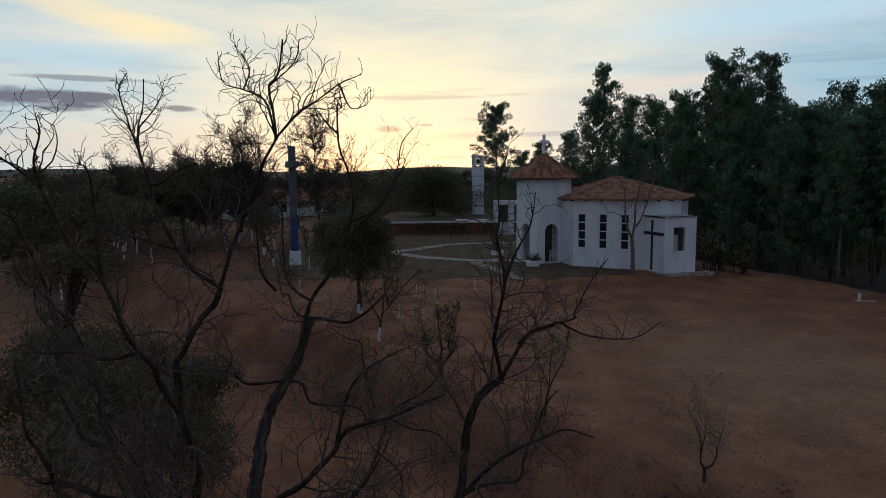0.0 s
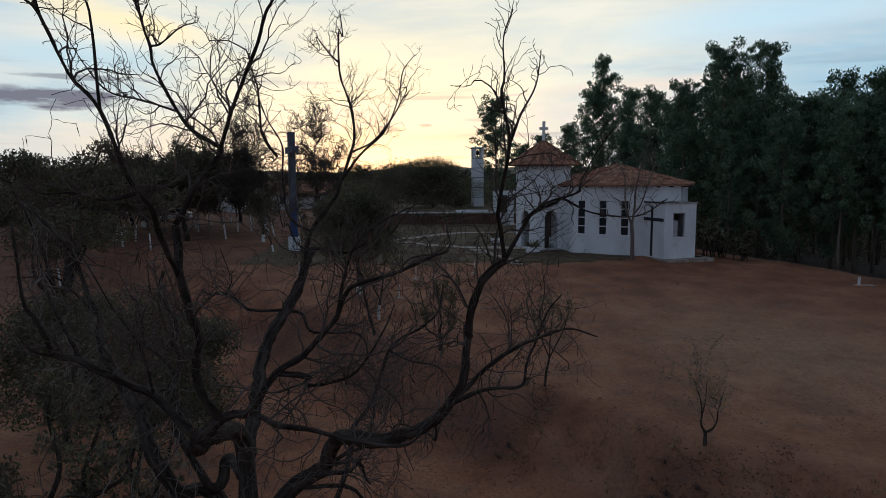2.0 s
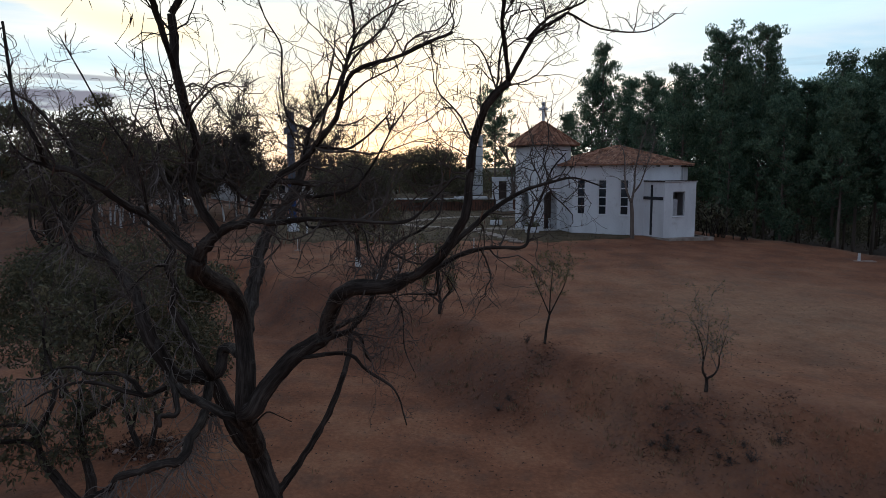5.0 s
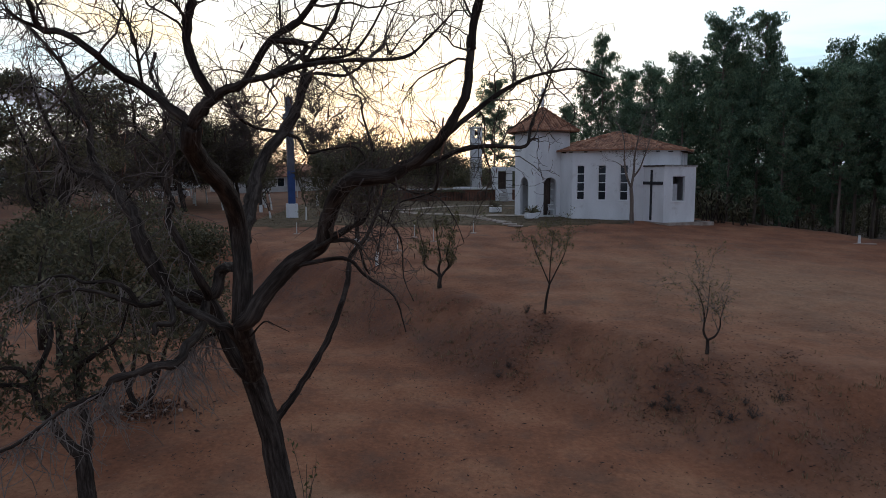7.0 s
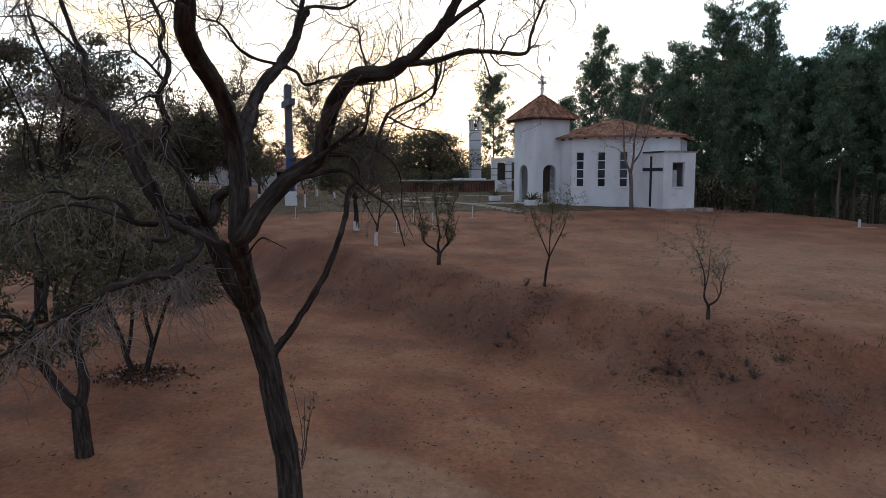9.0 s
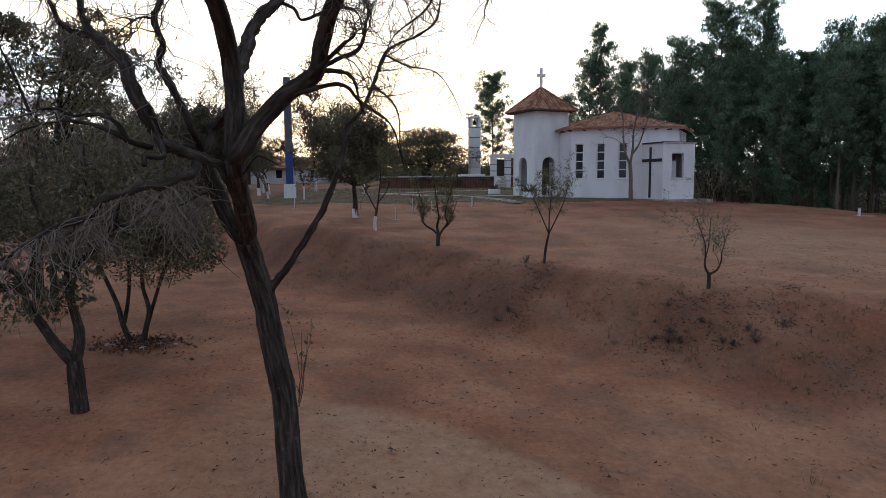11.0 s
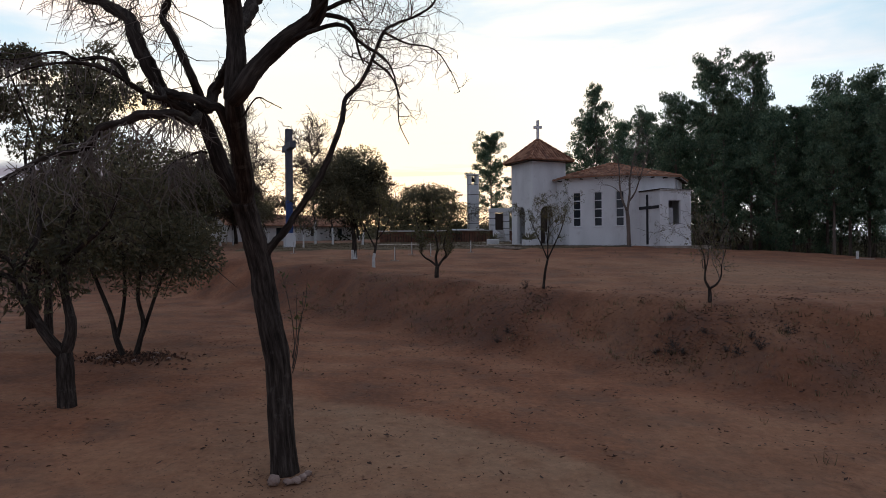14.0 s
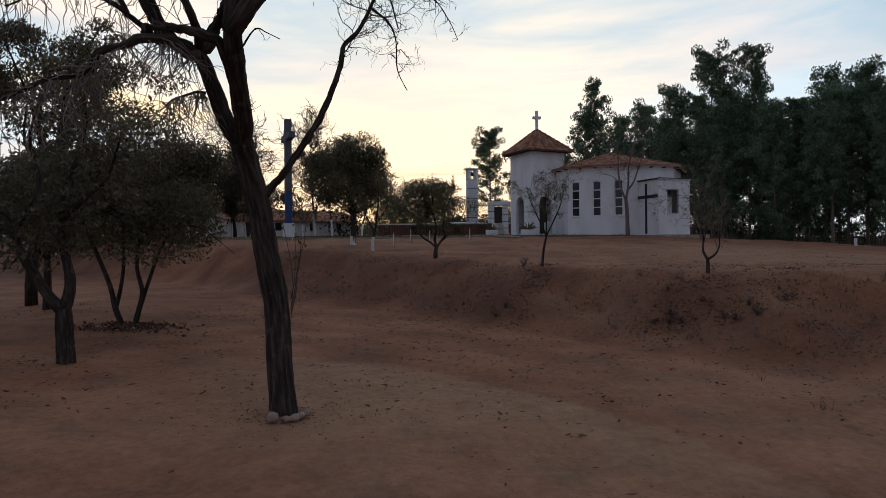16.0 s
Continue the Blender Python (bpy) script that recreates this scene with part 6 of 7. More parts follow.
limbed_tree("young_tree", at(-0.2, 26.7), [
    ([(0.02, 0, -0.1), (0.0, 0, 0.2), (0.04, 0, 0.45)], 0.1, 0.08),
    ([(0.04, 0, 0.42), (-0.22, 0, 0.66), (-0.48, 0, 0.82), (-0.62, 0, 1.05), (-0.56, 0, 1.4), (-0.75, 0, 2.1), (-0.9, 0, 2.8)], 0.05, 0.012),
    ([(0.04, 0, 0.42), (-0.03, 0, 0.8), (0.05, 0, 1.2), (-0.06, 0, 1.9), (-0.15, 0, 3.0)], 0.065, 0.012),
    ([(0.04, 0, 0.42), (0.22, 0, 0.68), (0.4, 0, 0.95), (0.3, 0, 1.3), (0.5, 0, 2.1), (0.75, 0, 2.8)], 0.055, 0.012),
    ([(0.22, 0, 0.68), (0.45, 0.1, 0.86), (0.55, 0.1, 1.1), (0.85, 0.2, 2.0)], 0.032, 0.01)],
    "small forked tree with bowed arms and olive leaves", 33, (1.0, 0.5, 0.28), (5.0, 6.0, 4.0), (1.0, 0.6, 0.2), PALEBARK, 0.004, 2800, (0.10, 0.035))


def eucalyptus(seed, height, crown_from, width):
    rng = np.random.default_rng(seed)
    t = thing("eucalyptus", Matrix.Identity(4), "tall slender eucalyptus with a dark narrow crown", "tree", "eucalyptus stand")
    wood = wander(rng, (0, 0, -0.3), (0, 0, 1), height * 0.96, 9, 0.012)
    part("trunk", Soup().tube(wood, taper(10, 0.17, 0.03), 8), EUCBARK, t, smooth=True)
    limbs, pts = Soup(), []
    n = 84
    for i in range(n):
        f = crown_from + (1 - crown_from) * ((i + rng.uniform(0, 1)) / n) ** 0.85
        base = wood[min(8, int(f * 9))].lerp(wood[min(9, int(f * 9) + 1)], f * 9 - int(f * 9))
        a = rng.uniform(0, 2 * math.pi)
        g = (f - crown_from) / (1 - crown_from)
        reach = width * (0.35 + 0.75 * math.sin(math.pi * min(1, 0.22 + 0.74 * g))) * rng.uniform(0.35, 1.0)
        tip = base + Vector((math.cos(a) * reach, math.sin(a) * reach, rng.uniform(0.3, 0.95) * reach))
        line = smooth_line([base, base.lerp(tip, 0.5) - Vector((0, 0, 0.1 * reach)), tip], 3)
        limbs.tube(line, taper(len(line), 0.045, 0.01), 4, False)
        for c in (line[-1], line[len(line) // 2]):
            r = width * rng.uniform(0.12, 0.27)
            pts.append(clump_points(rng, c, (r, r, r * 0.85), int(150 * r)))
    part("branchwork", limbs, EUCBARK, t, kind="stuff")
    part("crown", quads_mesh("crown", leaf_quads(rng, np.concatenate(pts), 0.32, 0.11, 0.8)), EUCLEAF, t, kind="stuff")
    return t


EUCS = [eucalyptus(71, 19.0, 0.28, 2.9), eucalyptus(72, 19.0, 0.18, 2.7), eucalyptus(73, 19.0, 0.07, 3.0)]
# x, y, height of the top
STAND = [(7.3, 100, 17.9), (20.3, 82, 20.9), (18.4, 84, 16.5), (25.5, 60, 17.7), (28.4, 59, 17.9), (22.8, 62, 14.6), (23.0, 72, 15.2), (32.8, 60, 13.5), (33.5, 56, 15.0), (35.8, 54, 15.0), (38.5, 52, 14.5), (34.3, 66, 14.7), (31.5, 70, 17.0), (29.4, 74, 16.8), (27.3, 80, 14.6), (38.9, 68, 14.8), (41.5, 62, 15.2), (43.1, 56, 15.0), (16.2, 88, 12.6), (13.3, 92, 11.5), (10.6, 96, 10.2), (25.6, 90, 17.7), (26.8, 63, 13.0), (30.2, 61, 12.5), (24.2, 66, 12.0)]
STAND2 = [(36.5, 59, 12.5), (21.2, 70, 10.5), (29, 67, 12), (24.6, 56, 9.5), (27.4, 52.5, 10.5), (30.2, 49.5, 11.2), (32.6, 46.8, 11.0), (35, 44.5, 11.4), (37.6, 42.6, 11.4), (40.5, 46, 13.1), (44, 50, 14.2), (33.0, 52, 12.8), (36.4, 48.6, 13), (46, 60, 14.7), (47, 68, 15.7), (42.5, 75, 14.7), (36, 78, 17.5), (31.5, 86, 16.8), (37.5, 90, 19), (45, 84, 15.8), (22.4, 78, 12), (19.6, 73, 8.5)]
rng = np.random.default_rng(8)
for i, (x, y, top) in enumerate(STAND + STAND2):
    x -= 0.01 * y if x > 20 else 0
    h = top * (0.97 if x < 30 else 0.93) - gz(x, y)
    s = h / 19.0
    w = s ** 0.5 * rng.uniform(0.85, 1.02)
    w *= 1.3 if i == 0 else 1.0
    m = at(x, y, rng.uniform(0, 360)) @ Matrix.Diagonal((w, w, s, 1))
    if i < 3:
        EUCS[i].matrix_basis = m
    else:
        copy_thing(EUCS[i % 3], pose(0, 0, 0)).matrix_basis = m


def far_woods():
    rng = np.random.default_rng(9)
    pts, n = [], 0
    for _ in range(1500):
        a = rng.uniform(-0.75, 0.75)
        d = rng.uniform(95, 420) if rng.uniform() < 0.6 else rng.uniform(420, 1500)
        x, y = math.sin(a) * d, math.cos(a) * d
        if abs(x) < 14 and d < 118:
            continue
        r = rng.uniform(1.6, 3.8) * (1 + d / 700)
        g = gz(x, y)
        pts.append(clump_points(rng, (x, y, g + r * 0.75), (r * 1.2, r * 1.2, r * 0.95), 120))
    q = np.concatenate(pts)
    d = np.linalg.norm(q, axis=1)
    leaves = leaf_quads(rng, q, 1.0, 0.6)
    c = leaves.mean(1, keepdims=True)
    leaves = c + (leaves - c) * (0.22 + d / 330)[:, None, None]
    tagged(part("far_woods", quads_mesh("far_woods", leaves), SCRUB), "dark scrub and woodland out to the horizon", "woodland", kind="stuff")


far_woods()


def undergrowth():
    """Low scrub and thin whippy stems under and behind the eucalyptus stand."""
    rng = np.random.default_rng(19)
    pts = []
    for _ in range(280):
        y = rng.uniform(60, 106)
        x = 17 + (y - 58) * 0.06 + rng.uniform(0, 42)
        r = rng.uniform(0.7, 2.1)
        pts.append(clump_points(rng, (x, y, gz(x, y) + r * 0.75), (r * 1.3, r * 1.2, r * 1.25), int(190 * r)))
    leaves = leaf_quads(rng, np.concatenate(pts), 0.24, 0.09, 0.3)
    tagged(part("undergrowth", quads_mesh("undergrowth", leaves), DARKLEAF), "low dark scrub under the eucalyptus stand", "shrub", kind="stuff")
    s = Soup()
    for _ in range(300):
        y = rng.uniform(62, 104)
        x = 18 + (y - 58) * 0.05 + rng.uniform(0, 36)
        h = rng.uniform(3.0, 7.5)
        line = wander(rng, (x, y, gz(x, y) - 0.2), (rng.normal() * 0.07, rng.normal() * 0.07, 1), h, 5, 0.06)
        s.tube(line, taper(6, rng.uniform(0.03, 0.08), 0.015), 5, False)
        for _ in range(3):
            b = line[int(rng.integers(2, 6))]
            s.tube(wander(rng, b, (rng.normal(), rng.normal(), 0.8), rng.uniform(0.6, 1.6), 3, 0.2), [0.018, 0.014, 0.01, 0.007], 3, False)
    tagged(part("thin_stems", s, BARK), "thin bare stems crowded under the eucalyptus stand", "saplings", kind="stuff")


undergrowth()


def thicket():
    """Ragged scrub and low trees that close the yard behind the terrace."""
    rng = np.random.default_rng(23)
    pts = []
    for _ in range(190):
        y = rng.uniform(99, 136)
        x = rng.uniform(-0.42 * y, 13)
        if -43 < x < -13:
            y += 24
        r = rng.uniform(1.0, 2.3)
        z = gz(x, y) + rng.uniform(0.35, 1.0) * r
        pts.append(clump_points(rng, (x, y, z), (r * 1.3, r * 1.1, r), 170))
        if rng.uniform() < 0.25:
            pts.append(clump_points(rng, (x + rng.normal(), y, z + r * 0.9), (r * 0.8, r * 0.8, r * 0.7), 80))
    for _ in range(110):
        y = rng.uniform(104, 132)
        x = rng.uniform(14, 66)
        r = rng.uniform(1.4, 3.0)
        pts.append(clump_points(rng, (x, y, gz(x, y) + rng.uniform(0.3, 1.1) * r), (r * 1.2, r * 1.1, r), 170))
    for _ in range(48):
        x, y, r = rng.uniform(-9, 9.5), rng.uniform(80, 98), rng.uniform(0.5, 1.3)
        pts.append(clump_points(rng, (x, y, 1.16 + rng.uniform(0.4, 1.3) * r), (r * 1.3, r * 1.1, r), 150))
    leaves = leaf_quads(rng, np.concatenate(pts), 0.32, 0.14, 0.3)
    tagged(part("thicket", quads_mesh("thicket", leaves), DARKLEAF), "ragged dark scrub behind the terrace and yard", "shrub", kind="stuff")


thicket()

# ---- houses beyond the yard ----


def house(m, w, d, h, ridge, label):
    t = thing("house", m, label, "house")
    holes = [(w * 0.12, w * 0.12 + 0.9, 0.05, 2.1), (w * 0.35, w * 0.35 + 1.1, 1.0, 2.1), (w * 0.62, w * 0.62 + 1.1, 1.0, 2.1), (w * 0.85, w * 0.85 + 0.8, 1.0, 2.1)]
    part("wall", wall_with_holes(Soup(), w, h, 0.2, holes), HOUSEWALL, t)
    for x in (0, w - 0.2):
        part("wall", Soup().box((x, 0.2, 0), (x + 0.2, d, h)).add([(x, 0.2, h), (x, d, h), (x, (d + 0.2) / 2, h + ridge * 0.9), (x + 0.2, 0.2, h), (x + 0.2, d, h), (x + 0.2, (d + 0.2) / 2, h + ridge * 0.9)], [(0, 1, 2), (3, 5, 4), (0, 2, 5, 3), (2, 1, 4, 5)]), HOUSEWALL, t)
    part("wall", Soup().box((0.2, d - 0.2, 0), (w - 0.2, d, h)), HOUSEWALL, t)
    deck = Soup()
    tiled_slope(deck, (-0.5, -0.6, h - 0.1), (w + 0.5, -0.6, h - 0.1), (-0.5, d / 2, h + ridge), (w + 0.5, d / 2, h + ridge), 0.5, 0.07)
    tiled_slope(deck, (w + 0.5, d + 0.6, h - 0.1), (-0.5, d + 0.6, h - 0.1), (w + 0.5, d / 2, h + ridge), (-0.5, d / 2, h + ridge), 0.5, 0.07)
    part("roof", deck, TILE, t)
    for x0, x1, z0, z1 in holes:
        if z0 < 0.5:
            part("door", Soup().box((x0, 0.08, z0), (x1, 0.13, z1)), DARKWOOD, t)
        else:
            win = part("window", Soup().box((x0, 0.1, z0), (x1, 0.12, z1)), GLASS, t)
            part("window_frame", Soup().box((x0, 0.06, z0), (x0 + 0.07, 0.099, z1)).box((x1 - 0.07, 0.06, z0), (x1, 0.099, z1)), WHITEWASH, win)


house(flat(-29.3, 88, gz(-29.3, 88) - 0.1, 37.6), 19.7, 8, 2.5, 1.7, "long low whitewashed house with a red tiled roof")
house(flat(-52, 104, gz(-52, 104) - 0.1, 8), 11, 7, 2.8, 1.5, "pale low house with a tiled roof among the trees")
house(flat(-118, 128, 0.6, 14), 36, 12, 4.6, 1.2, "large pale hall with a shallow roof far across the low ground")

def parked_car(m):
    """A small hatchback seen far off: lofted body, glazed cabin, four wheels."""
    t = thing("parked_car", m, "small white car parked in the yard under the trees", "car")
    side = [(-1.9, 0.35), (-1.92, 0.75), (-1.75, 0.92), (-0.95, 0.98), (1.45, 1.0), (1.85, 0.9), (1.9, 0.35)]
    n = len(side)
    v = [(x, y * (0.82 if z < 0.5 else 0.8), z) for y in (-1, 1) for x, z in side]
    part("body", Soup().add(v, [tuple(range(n - 1, -1, -1)), tuple(range(n, 2 * n))] + [(i, (i + 1) % n, n + (i + 1) % n, n + i) for i in range(n)]), PLASTIC, t)
    cab = [(-0.9, 0.98), (-0.3, 1.42), (1.0, 1.45), (1.5, 1.0)]
    v = [(x, y * (0.76 if z < 1.2 else 0.6), z) for y in (-1, 1) for x, z in cab]
    part("cabin", Soup().add(v, [(3, 2, 1, 0), (4, 5, 6, 7)] + [(i, (i + 1) % 4, 4 + (i + 1) % 4, 4 + i) for i in range(4)]), GLASS, t, "dark glazed cabin")
    part("roof", Soup().box((-0.32, -0.6, 1.43), (1.02, 0.6, 1.48), None, 0.015), PLASTIC, t)
    for x in (-1.2, 1.2):
        for y in (-0.8, 0.8):
            wheel = part("wheel", Soup().tube([(x, y - 0.09, 0.3), (x, y + 0.09, 0.3)], [0.3, 0.3], 18), BLACKPAINT, t)
            part("rim", Soup().tube([(x, y - 0.1, 0.3), (x, y + 0.1, 0.3)], [0.17, 0.17], 12), METAL, wheel)


parked_car(at(-32.4, 77, 18))

# ---- small things round the chapel ----


def potted_plant(x, y, z, seed):
    rng = np.random.default_rng(seed)
    t = thing("potted_plant", flat(x, y, z, 20) @ Matrix.Scale(1.45, 4), "white trough with a small spiky plant", "plant", "planters by the chapel door")
    part("pot", Soup().box((-0.32, -0.2, 0), (0.32, 0.2, 0.3), None, 0.03), WHITEWASH, t)
    q = []
    for _ in range(46):
        a, e, l = rng.uniform(0, 2 * math.pi), rng.uniform(0.25, 1.2), rng.uniform(0.35, 0.75)
        d = np.array((math.cos(a) * math.cos(e), math.sin(a) * math.cos(e), math.sin(e)))
        s = np.array((-math.sin(a), math.cos(a), 0)) * 0.025
        b = np.array((0, 0, 0.28))
        q.append([b - s, b + s, b + d * l * 0.6 + s, b + d * l - (0, 0, l * 0.15)])
    part("leaves", quads_mesh("leaves", np.array(q)), DARKLEAF, t, kind="stuff")


potted_plant(6.5, 49.3, gz(6.5, 49.3) + 0.05, 1)
potted_plant(4.2, 55.0, gz(4.2, 55.0) + 0.09, 2)


def plastic_chair(m):
    t = thing("plastic_chair", m, "white plastic chair just inside the arched doorway", "chair")
    part("seat", Soup().box((-0.22, -0.22, 0.42), (0.22, 0.22, 0.45), None, 0.01), PLASTIC, t)
    for x in (-0.2, 0.2):
        for y in (-0.2, 0.2):
            part("leg", Soup().tube([(x * 1.15, y * 1.15, 0), (x, y, 0.42)], [0.02, 0.025], 6), PLASTIC, t)
        part("armrest", Soup().tube([(x, -0.2, 0.44), (x * 1.15, -0.18, 0.64), (x * 1.15, 0.2, 0.66)], [0.02, 0.02, 0.02], 6), PLASTIC, t)
    back = Soup()
    for i in range(5):
        x = -0.18 + 0.09 * i
        back.tube([(x, 0.2, 0.45), (x, 0.27, 0.82)], [0.018, 0.018], 5)
    part("backrest", back.tube([(-0.22, 0.27, 0.83), (0.22, 0.27, 0.83)], [0.03, 0.03], 6), PLASTIC, t)


plastic_chair(flat(8.25, 50.98, -0.44, 160))


def staked_sapling(x, y, seed):
    rng = np.random.default_rng(seed)
    t = thing("staked_sapling", at(x, y), "white stake with a thin sapling in the bare earth", "sapling", "staked saplings")
    part("stake", Soup().tube([(0, 0, -0.1), (0.01, 0, 0.75)], [0.03, 0.025], 6), LIME, t)
    part("collar", Soup().tube([(0, 0, -0.02), (0, 0, 0.04)], [0.26, 0.22], 10), STONE, t)
    pts = wander(rng, (0.04, 0, 0), (0, 0, 1), 1.5, 5, 0.12)
    part("stem", Soup().tube(pts, taper(6, 0.012, 0.005), 4), TWIG, t)
    c = np.array(pts[-1])
    part("leaves", quads_mesh("leaves", leaf_quads(rng, c + rng.normal(size=(60, 3)) * (0.16, 0.16, 0.22), 0.13, 0.05)), SPARSELEAF, t, kind="stuff")


for i, (x, y) in enumerate(((1.8, 41.9), (-2.6, 35.5), (-0.7, 38.5), (-1.9, 40.0), (-9.5, 41.5))):
    staked_sapling(x, y, 90 + i)

POST = thing("marker_post", at(25.6, 40.3), "short white marker post at the edge of the yard", "post")
part("post", Soup().tube([(0, 0, -0.1), (0, 0, 0.5)], [0.09, 0.08], 8), LIME, POST)
part("kerb_stone", Soup().box((-1.5, -0.3, -0.15), (0.9, 0.1, 0.03), None, 0.02), STONE, POST)


def palm_shrub(x, y, seed, h):
    rng = np.random.default_rng(seed)
    t = thing("broadleaf_shrub", at(x, y), "broad-leaved green shrub beside the sanctuary wall", "shrub", "shrubs by the sanctuary")
    q = []
    for i in range(7):
        pts = wander(rng, rng.normal(size=3) * (0.25, 0.25, 0), (rng.normal() * 0.25, rng.normal() * 0.25, 1), h * rng.uniform(0.7, 1), 5, 0.1)
        part("stem", Soup().tube(pts, taper(6, 0.05, 0.02), 6), BARK, t)
        for _ in range(16):
            p = np.array(pts[int(rng.integers(2, 6))])
            a = rng.uniform(0, 2 * math.pi)
            d = np.array((math.cos(a), math.sin(a), rng.uniform(-0.2, 0.5))) * rng.uniform(0.4, 0.9)
            s = np.array((-math.sin(a), math.cos(a), 0)) * 0.09
            q.append([p, p + d * 0.5 + s + (0, 0, 0.08), p + d - (0, 0, 0.15), p + d * 0.5 - s + (0, 0, 0.08)])
    part("leaves", quads_mesh("leaves", np.array(q)), DARKLEAF, t, kind="stuff")


palm_shrub(19.5, 48.2, 101, 3.0)
palm_shrub(20.6, 49.0, 102, 2.6)
palm_shrub(21.8, 48.0, 103, 2.2)

# ---- litter on the ground ----


def litter(name, n, lo, hi, length, width, material, label, seed, lift=0.02):
    rng = np.random.default_rng(seed)
    x, y = rng.uniform(lo[0], hi[0], n), rng.uniform(lo[1], hi[1], n)
    keep = (np.sin(x * 0.9 + 1) + np.sin(y * 0.7) + rng.normal(size=n) * 0.9) > -0.2
    x, y = x[keep], y[keep]
    c = np.stack([x, y, ground_z(x, y) + lift], 1)
    q = leaf_quads(rng, c, length, width)
    q[:, :, 2] = c[:, None, 2] + (q[:, :, 2] - c[:, None, 2]) * 0.3
    tagged(part(name, quads_mesh(name, q), material), label, "leaf litter", kind="stuff")


litter("fallen_leaves", 2300, (-14, 5.5), (16, 22), 0.125, 0.045, DRYLEAF, "dry brown leaves scattered on the red earth", 111, 0.045)
litter("small_litter", 15000, (-16, 5), (20, 34), 0.05, 0.03, DRYLEAF, "crumbs of dry leaf and grit on the earth", 112, 0.035)
litter("bank_litter", 5200, (-8, 13), (17, 28), 0.09, 0.05, DRYLEAF, "dry leaves caught on the bank", 113, 0.04)


def drifts():
    """Dead leaves gathered in drifts: along the foot and face of the bank, down a line in place of a runnel's shadowed
    crack, and on the flat.
    """
    rng = np.random.default_rng(117)
    # first row of leaves imitates the shadowed crack; none is cut in the ground
    spots = [(3.6 - 1.5 * f + 0.12 * math.sin(9 * f), 22.6 - 3.4 * f, 0.16, 34) for f in np.linspace(0, 1, 12)]
    spots += [(rng.uniform(5.6, 9.4), rng.uniform(15.9, 17.4), rng.uniform(0.12, 0.45), int(rng.integers(18, 52))) for _ in range(26)]
    for _ in range(80):
        x = rng.uniform(-7, 15)
        y = 20.0 - 1.05 * (min(x, 8 + (x - 8) * 0.45) - 2.2) + rng.uniform(-1.2, 4.2)
        spots.append((x, y, rng.uniform(0.08, 0.3), int(rng.integers(5, 26))))
    for _ in range(150):
        spots.append((rng.uniform(-9, 10), rng.uniform(8, 17), rng.uniform(0.06, 0.22), int(rng.integers(2, 9))))
    c = np.concatenate([np.array((x, y)) + rng.normal(size=(n, 2)) * r * (1.5, 0.8) for x, y, r, n in spots])
    p = np.stack([c[:, 0], c[:, 1], ground_z(c[:, 0], c[:, 1]) + 0.05], 1)
    q = leaf_quads(rng, p, 0.10, 0.045)
    q[:, :, 2] = p[:, None, 2] + (q[:, :, 2] - p[:, None, 2]) * 0.45
    tagged(part("leaf_drifts", quads_mesh("leaf_drifts", q), DRYLEAF), "dark dead leaves gathered in drifts on the bank", "leaf litter", kind="stuff")


drifts()


def crumbs():
    """A thin brown scatter of broken leaf over the face and foot of the bank."""
    rng = np.random.default_rng(119)
    n = 27000
    x = rng.uniform(-9, 19, n)
    y = 20.0 - 1.05 * (np.where(x > 8, 8 + (x - 8) * 0.45, x) - 2.2) + rng.normal(size=n) * 1.3 + 1.0
    keep = np.sin(x * 1.3 + y) + np.sin(x * 0.5 - y * 0.8) + rng.normal(size=n) * 0.8 > 0.0
    x, y = x[keep], y[keep]
    c = np.stack([x, y, ground_z(x, y) + 0.035], 1)
    q = leaf_quads(rng, c, 0.055, 0.028)
    q[:, :, 2] = c[:, None, 2] + (q[:, :, 2] - c[:, None, 2]) * 0.4
    tagged(part("leaf_crumbs", quads_mesh("leaf_crumbs", q), DRYLEAF), "brown leaf crumbs spread thinly over the bank", "leaf litter", kind="stuff")


crumbs()


def heap():
    rng = np.random.default_rng(131)
    a, d = rng.uniform(0, 6.28, 900), np.abs(rng.normal(size=900)) * 0.5 + 0.15
    x, y = -8.05 + d * np.cos(a) * 1.3, 17.0 + d * np.sin(a)
    c = np.stack([x, y, ground_z(x, y) + 0.03 + rng.uniform(0, 0.1, 900) * np.exp(-d)], 1)
    tagged(part("leaf_heap", quads_mesh("leaf_heap", leaf_quads(rng, c, 0.13, 0.06)), DRYLEAF), "heap of dark dry leaves round the tree's stems", "leaf litter", kind="stuff")


heap()


def root_litter():
    """Dead leaves round the large bare tree's foot; their dark also stands for its shadow."""
    rng = np.random.default_rng(133)
    a, d = rng.uniform(0, 6.28, 620), np.abs(rng.normal(size=620)) * 0.55 + 0.18
    x, y = -1.95 + d * np.cos(a) * 1.4, 8.75 + d * np.sin(a)
    c = np.stack([x, y, ground_z(x, y) + 0.035], 1)
    q = leaf_quads(rng, c, 0.05, 0.024)
    q[:, :, 2] = c[:, None, 2] + (q[:, :, 2] - c[:, None, 2]) * 0.35
    tagged(part("root_litter", quads_mesh("root_litter", q), DRYLEAF), "leaf litter at the foot of the bare tree, also standing in for its shadow", "leaf litter", kind="stuff")


root_litter()


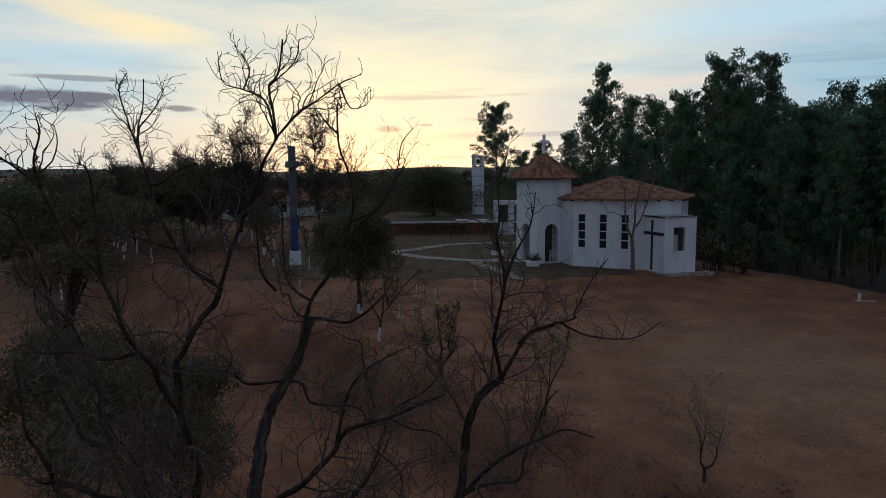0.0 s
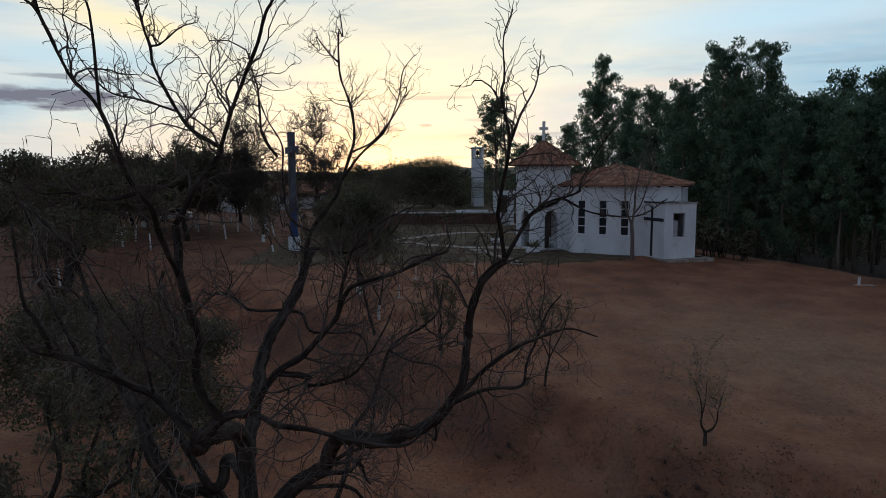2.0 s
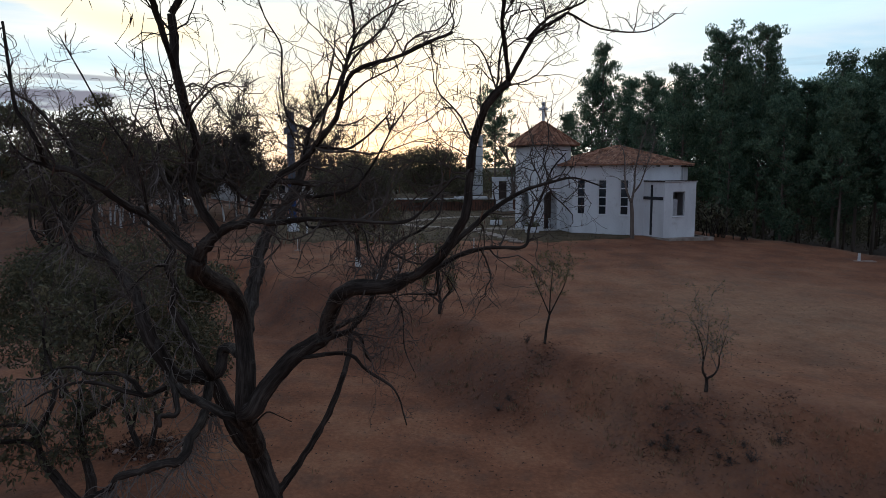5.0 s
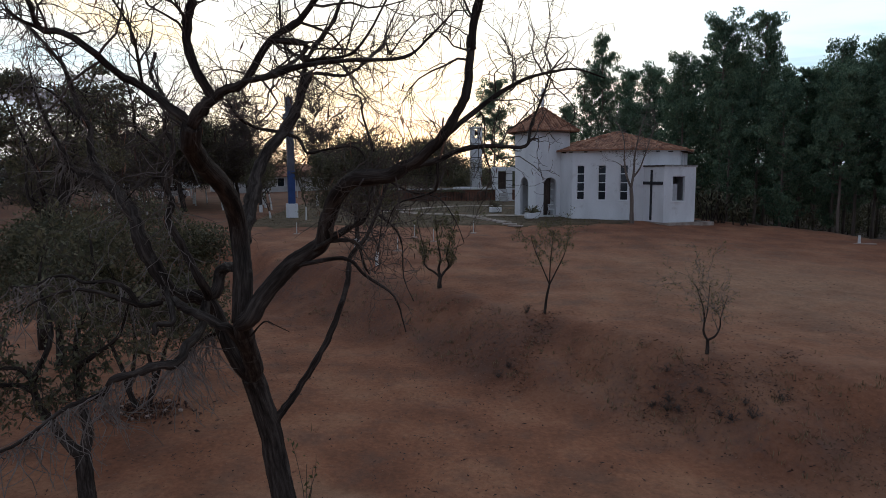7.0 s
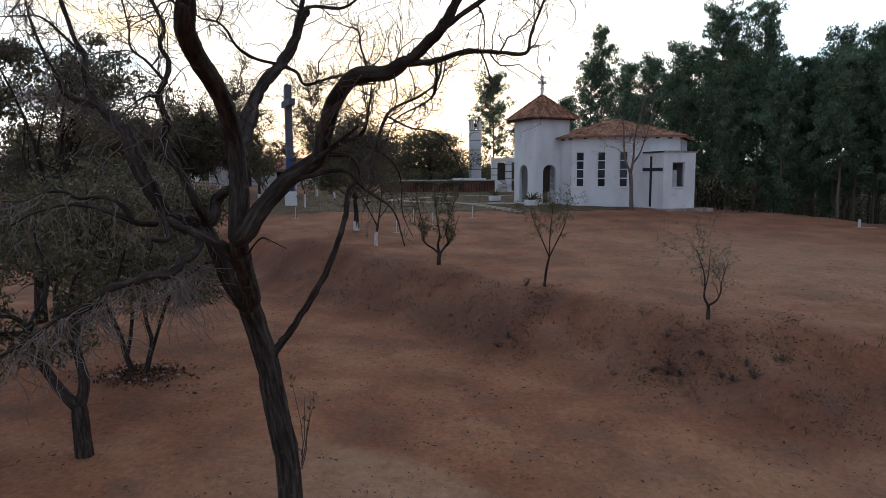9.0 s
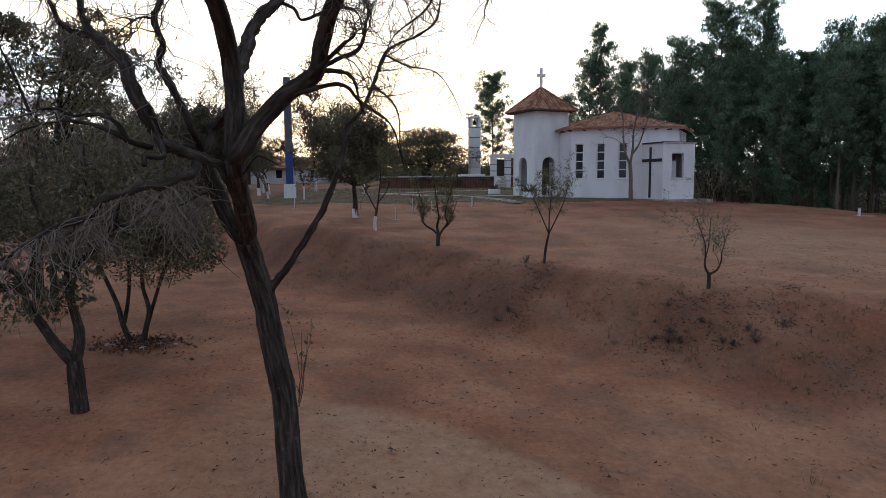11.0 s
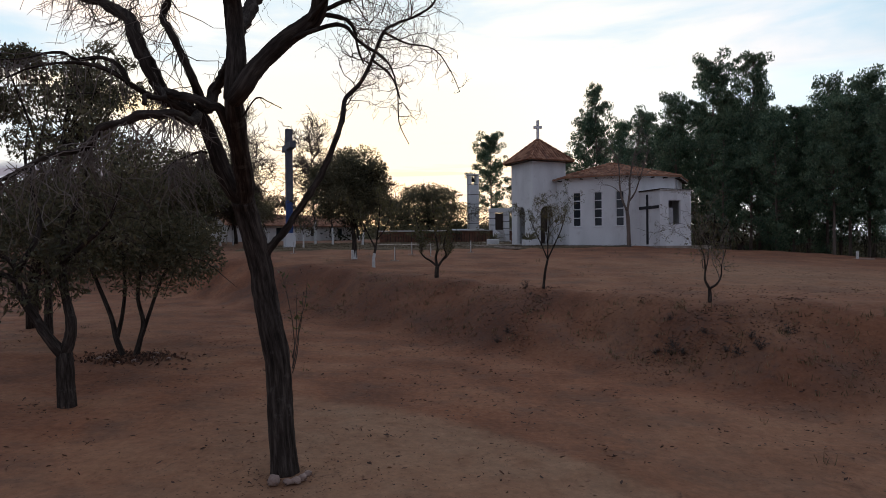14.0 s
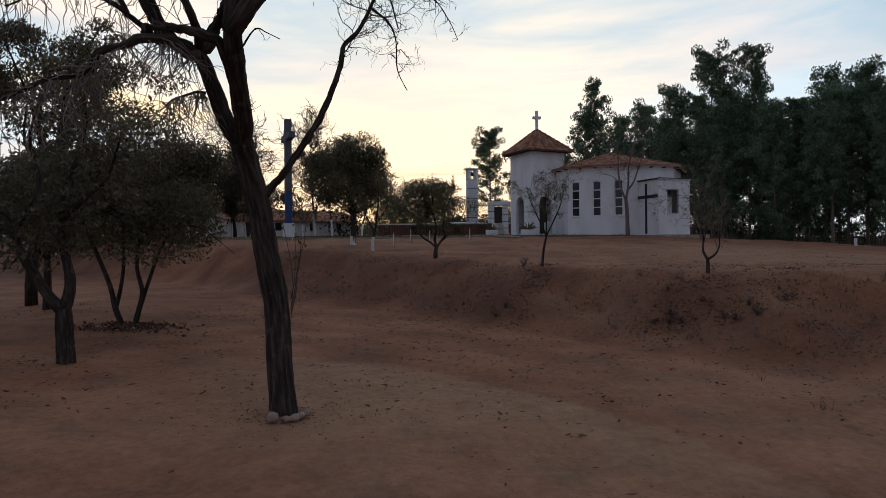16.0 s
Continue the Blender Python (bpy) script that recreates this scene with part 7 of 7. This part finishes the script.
def tufts():
    rng = np.random.default_rng(121)
    q = []
    for _ in range(520):
        if rng.uniform() < 0.85:
            x = rng.uniform(-6, 12)
            y = 20.0 - 1.05 * (min(x, 8 + (x - 8) * 0.45) - 2.2) + rng.uniform(-0.3, 3.2)
        else:
            x, y = rng.uniform(-14, 14), rng.uniform(9, 45)
        b = np.array((x, y, gz(x, y)))
        for _ in range(int(rng.integers(5, 16))):
            a, l = rng.uniform(0, 2 * math.pi), rng.uniform(0.06, 0.24)
            d = np.array((math.cos(a) * 0.5, math.sin(a) * 0.5, rng.uniform(0.5, 1))) * l
            s = np.array((-math.sin(a), math.cos(a), 0)) * 0.006
            p = b + rng.normal(size=3) * (0.07, 0.07, 0)
            q.append([p - s, p + s, p + d * 0.6 + s, p + d])
    tagged(part("grass_tufts", quads_mesh("grass_tufts", np.array(q)), GRASS), "thin dry grass tufts on the bank and flat", "grass", kind="stuff")
    q = []
    for _ in range(16000):
        x, y = rng.uniform(-15, 14), rng.uniform(44.5, 70)
        if not on_lawn(x, y):
            continue
        b = np.array((x, y, gz(x, y) + 0.04))
        a, l = rng.uniform(0, 2 * math.pi), rng.uniform(0.05, 0.11)
        s = np.array((-math.sin(a), math.cos(a), 0)) * 0.012
        d = np.array((math.cos(a) * 0.5, math.sin(a) * 0.5, 1)) * l
        q.append([b - s, b + s, b + d * 0.6 + s, b + d])
    tagged(part("lawn_grass", quads_mesh("lawn_grass", np.array(q)), LAWN), "short dry grass blades of the lawn", "grass", kind="stuff")


tufts()


def weed(x, y, height, wide, seed):
    """A low ragged weed: thin stems from one root and small drooping leaves."""
    rng = np.random.default_rng(seed)
    t = thing("weed", at(x, y, rng.uniform(0, 360)), "low ragged grey-brown weed growing on the red bank", "weed", "weeds on the bank")
    c = []
    for _ in range(11):
        a = rng.uniform(0, 2 * math.pi)
        lean = rng.uniform(0.1, 1.0) * wide / height
        pts = wander(rng, (0, 0, -0.03), (math.cos(a) * lean, math.sin(a) * lean, 1), height * rng.uniform(0.6, 1.1), 5, 0.2)
        part("stem", Soup().tube(pts, taper(6, 0.006, 0.002), 4), TWIG, t)
        c += [np.array(pts[int(rng.integers(2, 6))]) + rng.normal(size=3) * 0.035 for _ in range(15)]
    part("leaves", quads_mesh("weed_leaves", leaf_quads(rng, c, 0.05, 0.018, 0.5)), WEEDLEAF, t, "small dull leaves", kind="stuff")
    return t


WEEDS = [weed(6.05, 17.05, 0.27, 0.3, 151), weed(6.21, 16.6, 0.22, 0.34, 152), weed(2.96, 22.9, 0.34, 0.26, 153)]
rng = np.random.default_rng(154)
for i, (x, y) in enumerate(((6.93, 15.85), (5.86, 17.6), (7.5, 15.35), (6.22, 17.75), (6.75, 16.6), (7.47, 15.7), (8.35, 15.7), (3.04, 22.3), (1.73, 20.1), (2.07, 20.3), (5.67, 17.25), (5.95, 16.85), (7.1, 15.6))):
    k = rng.uniform(0.45, 0.95)
    copy_thing(WEEDS[i % 3], pose(0, 0, 0)).matrix_basis = at(x, y, rng.uniform(0, 360)) @ Matrix.Diagonal((k * 1.2, k * 1.2, k, 1))
